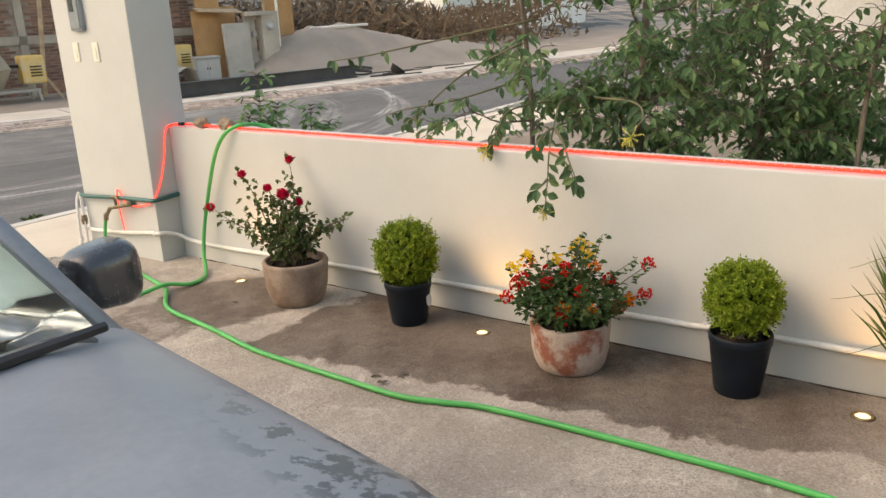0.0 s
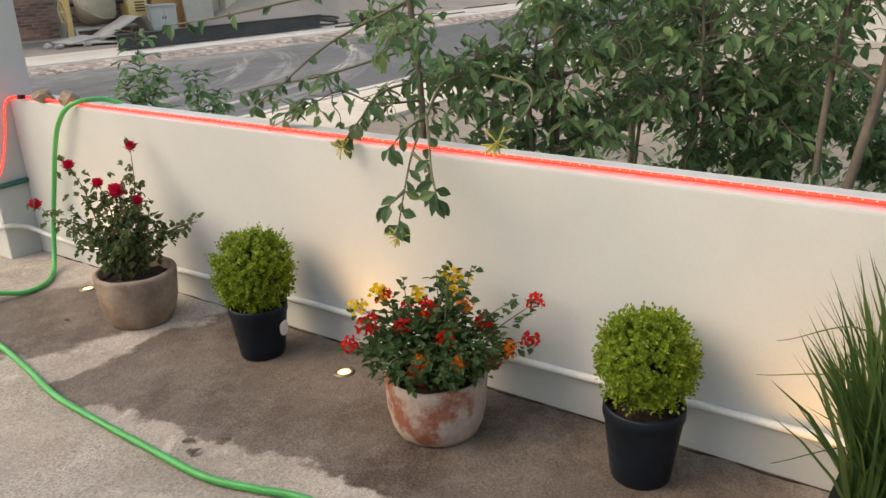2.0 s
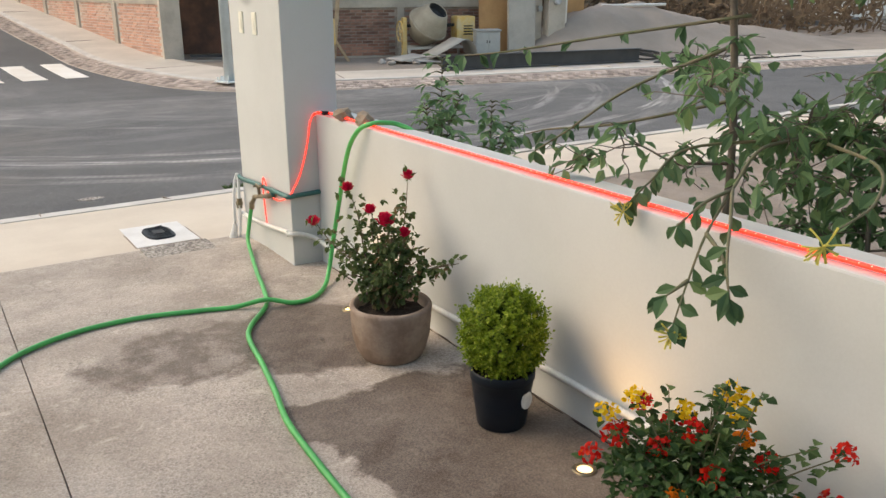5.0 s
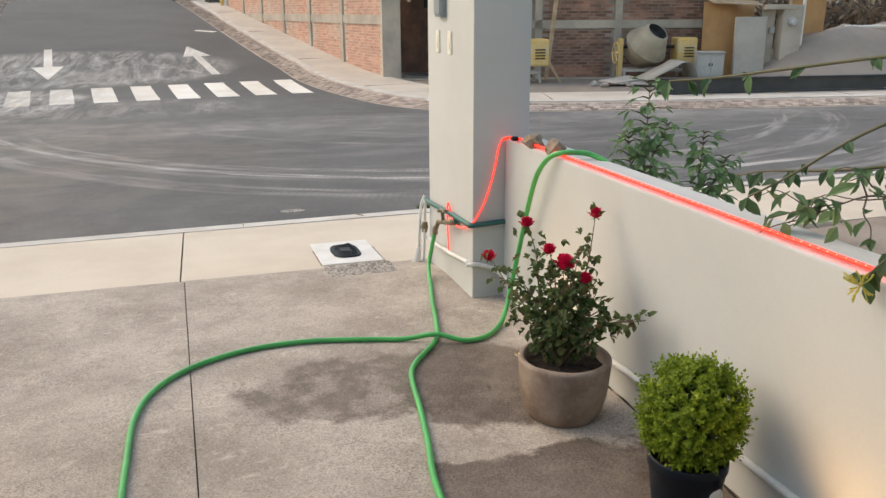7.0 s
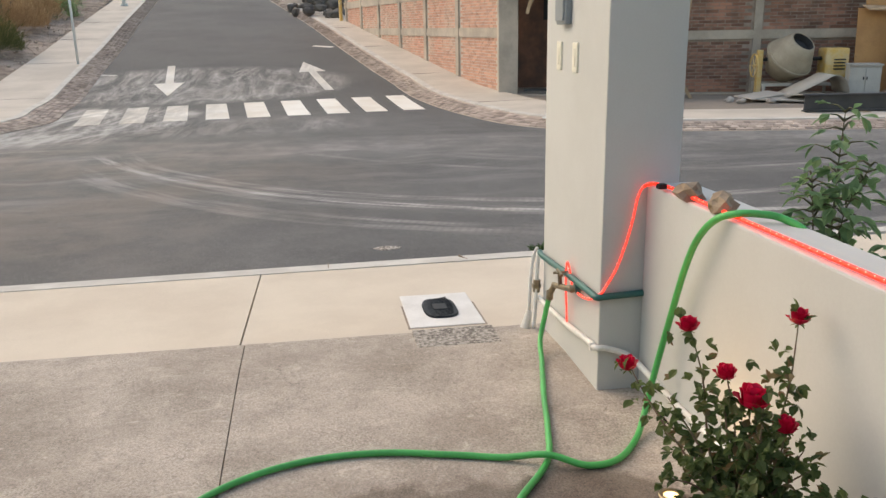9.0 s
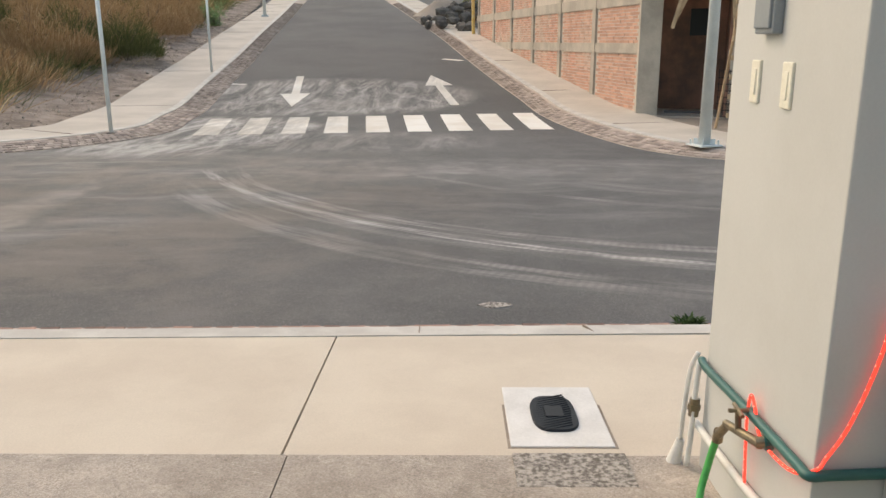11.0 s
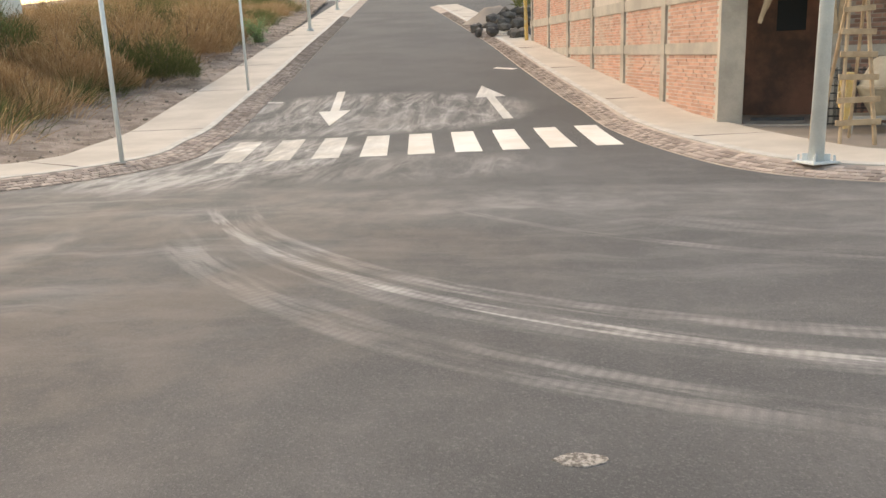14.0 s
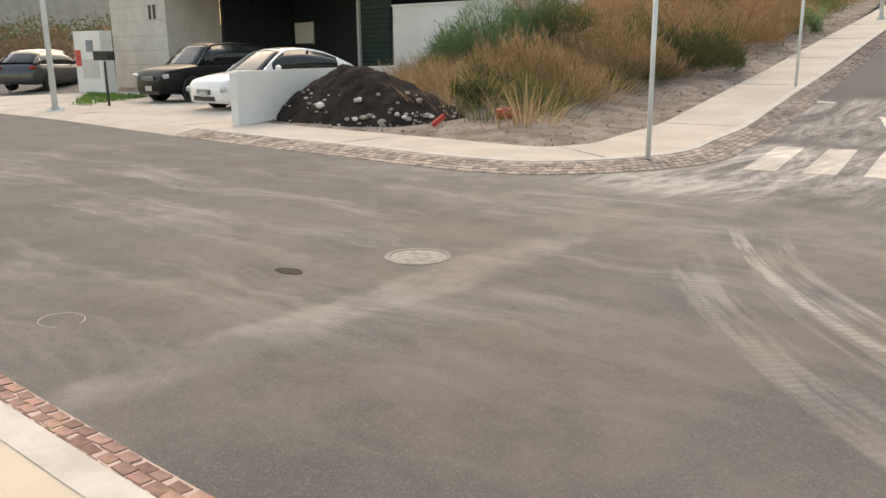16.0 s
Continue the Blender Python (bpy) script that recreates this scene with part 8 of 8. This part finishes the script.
part("niche", one_box((0.1, -0.28, 0.9), (0.9, 0.03, 0.7)), HOUSE_GREY, ep)
part("notice", one_box((-0.55, -0.285, 1.3), (0.3, 0.02, 0.6)), RED_PLASTIC, ep, "faded red notice board")
mb2 = thing("letterbox", (-20.5, 16.95, -0.01), "black letterbox on a thin post in the grass", "letterbox", "", 10)
part("post", rod(bmesh.new(), (0, 0, 0), (0, 0, 1.25), 0.035, 0.03, 10), TRIM_BLACK, mb2)
part("box", one_box((0, 0, 1.4), (0.62, 0.26, 0.26), (0, 0, 0), 0.02), TRIM_BLACK, mb2)
verts, faces = [], []
for _ in range(3800):
    x, y = rnd(-28.4, -21.0), rnd(16.75, 20.2)
    if x < -22.4 - (y - 16.75) * 1.7 or x > -21.2 - (y - 16.75) * 0.75:
        continue
    b0 = Vector((x, y, far_z(y)))
    blade(verts, faces, b0, b0 + Vector((rnd(-0.04, 0.04), rnd(-0.04, 0.04), rnd(0.05, 0.11))), Vector((0, 0, 0)), 0.022)
lawn = thing("lawn", (0, 0, 0), "small patch of bright green lawn", "lawn")
turf = raw("turf", [(-22.5, 16.7, far_z(16.7) + 0.012), (-21.2, 16.75, far_z(16.75) + 0.012), (-22.3, 18.4, far_z(18.4) + 0.012), (-23.8, 20.1, far_z(20.1) + 0.012), (-28.0, 20.1, far_z(20.1) + 0.012)], [(0, 1, 2, 3, 4)], LAWN)
turf.parent = lawn
tagged(raw("blades", verts, faces, LAWN, lawn), kind="stuff")

# ---- far backgrounds ----
def thicket(name, x0, x1, y0, y1, n, h, material, label, base):
    verts, faces = [], []
    for _ in range(n):
        x, y = rnd(x0, x1), rnd(y0, y1)
        k = 0.5 + 0.5 * noise.noise((x * 0.25, y * 0.25, 2))
        z = base(x, y) + rnd(0, 1) ** 0.7 * h * (0.35 + k)
        leaf(verts, faces, Vector((x, y, z)), anyway() + Vector((0, 0, 0.7)), anyway(), rnd(0.25, 0.6), rnd(0.06, 0.16), 0.2)
    return tagged(raw(name, verts, faces, material), label, "shrubs", kind="stuff")


flat = lambda x, y: -0.3
thicket("dry_scrub", 19, 34, 17, 28, 5200, 1.9, BROWN_SCRUB, "dry brown scrub beyond the sand heap", flat)
thicket("dark_scrub", 17.5, 26, 19.5, 26, 3600, 2.4, BARK, "bare grey-brown brushwood beyond the plot", flat)
thicket("field_scrub", -70, -38, 26, 42, 8200, 3.2, BROWN_SCRUB, "dry brown field beyond the street", flat)
thicket("far_trees", -82, -64, 26, 46, 9000, 5.0, FEATHERY, "dull green trees beyond the field", flat)
thicket("green_scrub", 3, 16, 47, 62, 4200, 1.8, FEATHERY, "olive scrub at the head of the side street", lambda x, y: rise(y))
for x, y, z, sx, sy, sz, lb, m in ((38, 27, -0.4, 14, 8, 6.5, "plain white building beyond the scrub", PLASTER_FAR), (-92, 42, -0.4, 26, 14, 9.5, "long grey building beyond the field", CONCRETE_PALE), (-10, 100, 4.5, 26, 10, 6, "plain white houses at the street's head", PLASTER_FAR), (22, 40, 0.5, 10, 10, 6, "plain grey house behind the brick shell", CONCRETE_PALE)):
    fb = thing("far_building", (x, y, z), lb, "building", "far buildings")
    part("wall", one_box((0, 0, sz / 2), (sx, sy, sz)), m, fb)
    part("roof", one_box((0, 0, sz + 0.1), (sx + 0.5, sy + 0.5, 0.25)), CONCRETE_PALE, fb)
    for k in range(4):
        part("window", one_box((-sx * 0.36 + k * sx * 0.24, -sy / 2 - 0.01, sz * 0.62), (sx * 0.09, 0.08, sz * 0.18)), NAVY, fb)
# neighbour's white wall behind the shrubs
nw = thing("neighbour_house", (13.0, 0.5, -0.15), "white-rendered house wall beyond the shrubs", "house", "", 9)
part("wall", one_box((0.6, -2.5, 1.7), (0.25, 12.0, 3.7)), HOUSE_GREY, nw)
part("plinth", one_box((0.4, -2.5, 0.12), (0.3, 12.0, 0.3)), CONCRETE_PALE, nw)
part("panel", one_box((0.44, -3.4, 2.6), (0.08, 2.2, 1.5)), ORANGE_WALL, nw, "orange-brown rendered panel")
part("window", one_box((0.45, 0.4, 2.7), (0.06, 1.3, 1.0)), CAR_GLASS, nw)
tagged(part("roof_slab", one_box((13.9, -2.0, 3.65), (1.8, 12.5, 0.18), (0, 0, 9)), PLASTER_FAR, nw))

# ---- laid pieces: gutter stones and bricks ----
def stone_mesh(w, l, h, seed):
    random.seed(seed)
    bm = bmesh.new()
    top = [bm.verts.new((sx * w / 2 * rnd(0.74, 0.98), sy * l / 2 * rnd(0.74, 0.98), h * rnd(0.75, 1.15))) for sx, sy in ((-1, -1), (1, -1), (1, 1), (-1, 1))]
    low = [bm.verts.new((sx * w / 2 * rnd(0.82, 1.0), sy * l / 2 * rnd(0.82, 1.0), -0.02)) for sx, sy in ((-1, -1), (1, -1), (1, 1), (-1, 1))]
    bm.faces.new(top)
    for k in range(4):
        bm.faces.new((low[k], low[(k + 1) % 4], top[(k + 1) % 4], top[k]))
    me = bpy.data.meshes.new("gutter_stone")
    bm.to_mesh(me)
    bm.free()
    me.materials.append(PAVER)
    return me


cuts = [stone_mesh(0.112, 0.066, 0.005, s) for s in range(14)]
random.seed(5)
bed = bpy.data.objects["gutter_bed_near"]
near_pts = [p for p in near_line]
row_lines = [offset_line(spread_line([(p.x, p.y) for p in near_line], 0.122), -0.032 - 0.060 * r) for r in range(3)]
verts, faces = [], []
for r, ln in enumerate(row_lines):
    for i, p in enumerate(ln):
        q = ln[min(i + 1, len(ln) - 1)]
        x = p.x + (0.06 if r % 2 else 0.0)
        if not -12 < x < 10:
            continue
        a = math.atan2(q.y - p.y, q.x - p.x) + rnd(-0.12, 0.12)
        m = Matrix.Translation((x + rnd(-0.012, 0.012), p.y + rnd(-0.005, 0.005), -0.189 + rnd(-0.003, 0.002))) @ Matrix.Rotation(a, 4, "Z") @ Matrix.Diagonal((rnd(0.85, 1.12), rnd(0.9, 1.12), 1, 1))
        if -6.0 < x < 5.8:
            ob = new("gutter_stone", random.choice(cuts))
            ob.parent = bed
            ob.matrix_world = m
        else:
            me = random.choice(cuts)
            b = len(verts)
            verts += [m @ v.co for v in me.vertices]
            faces += [tuple(k + b for k in f.vertices) for f in me.polygons]
tagged(raw("gutter_stones_rest", verts, faces, PAVER, bed), kind="stuff")
far_cuts = [stone_mesh(0.118, 0.104, 0.012, s + 20) for s in range(6)]
for me in far_cuts:
    me.materials[0] = PAVER_FAR
random.seed(6)
for nm, line, lo, hi in (("left", left_line, -12.6, 34), ("right", right_line, -34, 40)):
    verts, faces, loose = [], [], 0
    parent = bpy.data.objects["gutter_bed_" + nm]
    fine = spread_line([(p.x, p.y) for p in line[::3]], 0.124)
    for r in range(5 if nm == "left" else 4):
        ln = offset_line(fine, (-0.135 if nm == "left" else -0.075) + 0.108 * r)
        for i, p in enumerate(ln[:-1]):
            if not lo < p.x < hi or p.y > 55:
                continue
            q = ln[i + 1]
            if r % 2:
                p = p.lerp(q, 0.5)
            a = math.atan2(q.y - p.y, q.x - p.x)
            m = Matrix.Translation((p.x, p.y, rise(p.y) + (0.012 if nm == "left" else 0.016) + 0.0185 * r)) @ Matrix.Rotation(a + rnd(-0.07, 0.07), 4, "Z") @ Matrix.Rotation(0.169, 4, "X")
            me = random.choice(far_cuts)
            if loose < 290 and p.y < 16.2 and -7.5 < p.x < 8.5:
                ob = new("gutter_stone", me)
                ob.parent = parent
                ob.matrix_world = m
                loose += 1
                continue
            b = len(verts)
            verts += [m @ v.co for v in me.vertices]
            faces += [tuple(k + b for k in f.vertices) for f in me.polygons]
    tagged(raw("gutter_stones", verts, faces, PAVER_FAR, parent), kind="stuff")


def brick_mesh():
    bm = box(bmesh.new(), (0, 0, 0), (0.245, 0.06, 0.056))
    me = bpy.data.meshes.new("brick")
    bmesh.ops.recalc_face_normals(bm, faces=bm.faces)
    bm.to_mesh(me)
    bm.free()
    me.materials.append(BRICK)
    return me


random.seed(7)
one_brick = brick_mesh()


def lay(parent, where, turn, panels, limit, picks, shape):
    """Fills panels (s0, s1, z0, z1) of a wall with courses of bricks; the first ones are objects of their own."""
    verts, faces, made = [], [], 0
    for s0, s1, z0, z1 in panels:
        rows = int((z1 - z0) / 0.069)
        for r in range(rows):
            z = z0 + 0.034 + 0.069 * r
            s = s0 + 0.13 + (0.12 if r % 2 else 0.0)
            while s < s1 - 0.12:
                x, y = where(s, -0.045 + rnd(-0.006, 0.006))
                if z > rise(y) + 0.06:
                    m = pose(x, y, z, 0, rnd(-0.6, 0.6), turn)
                    if made < limit and picks(s, z):
                        ob = new("brick", shape)
                        ob.parent = parent
                        ob.matrix_world = m
                        made += 1
                    else:
                        b = len(verts)
                        verts += [m @ v.co for v in shape.vertices]
                        faces += [tuple(k + b for k in f.vertices) for f in shape.polygons]
                s += 0.262
    tagged(raw("brickwork", verts, faces, shape.materials[0], parent), kind="stuff")


panels = [(a + 0.10, b - 0.10, lo, hi) for a, b in zip(COLS, COLS[1:]) for lo, hi in ((-0.1, 1.08), (1.29, 2.05), (2.30, 3.9)) if not (lo > 2 and a in (2.75, 5.5))]
lay(wall_side, on_side, side_turn, panels, 300, lambda s, z: s < 5.6 and z < 2.1, one_brick)
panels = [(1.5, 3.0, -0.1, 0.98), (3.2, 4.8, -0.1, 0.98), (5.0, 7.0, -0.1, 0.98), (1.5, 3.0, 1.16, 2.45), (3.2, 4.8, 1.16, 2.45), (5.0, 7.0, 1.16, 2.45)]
# the same brick in its shaded tone, for the front
shaded_brick = one_brick.copy()
shaded_brick.materials[0] = SHADED_BRICK
lay(wall_front, on_front, front_turn, panels, 300, lambda s, z: z > 0.2, shaded_brick)
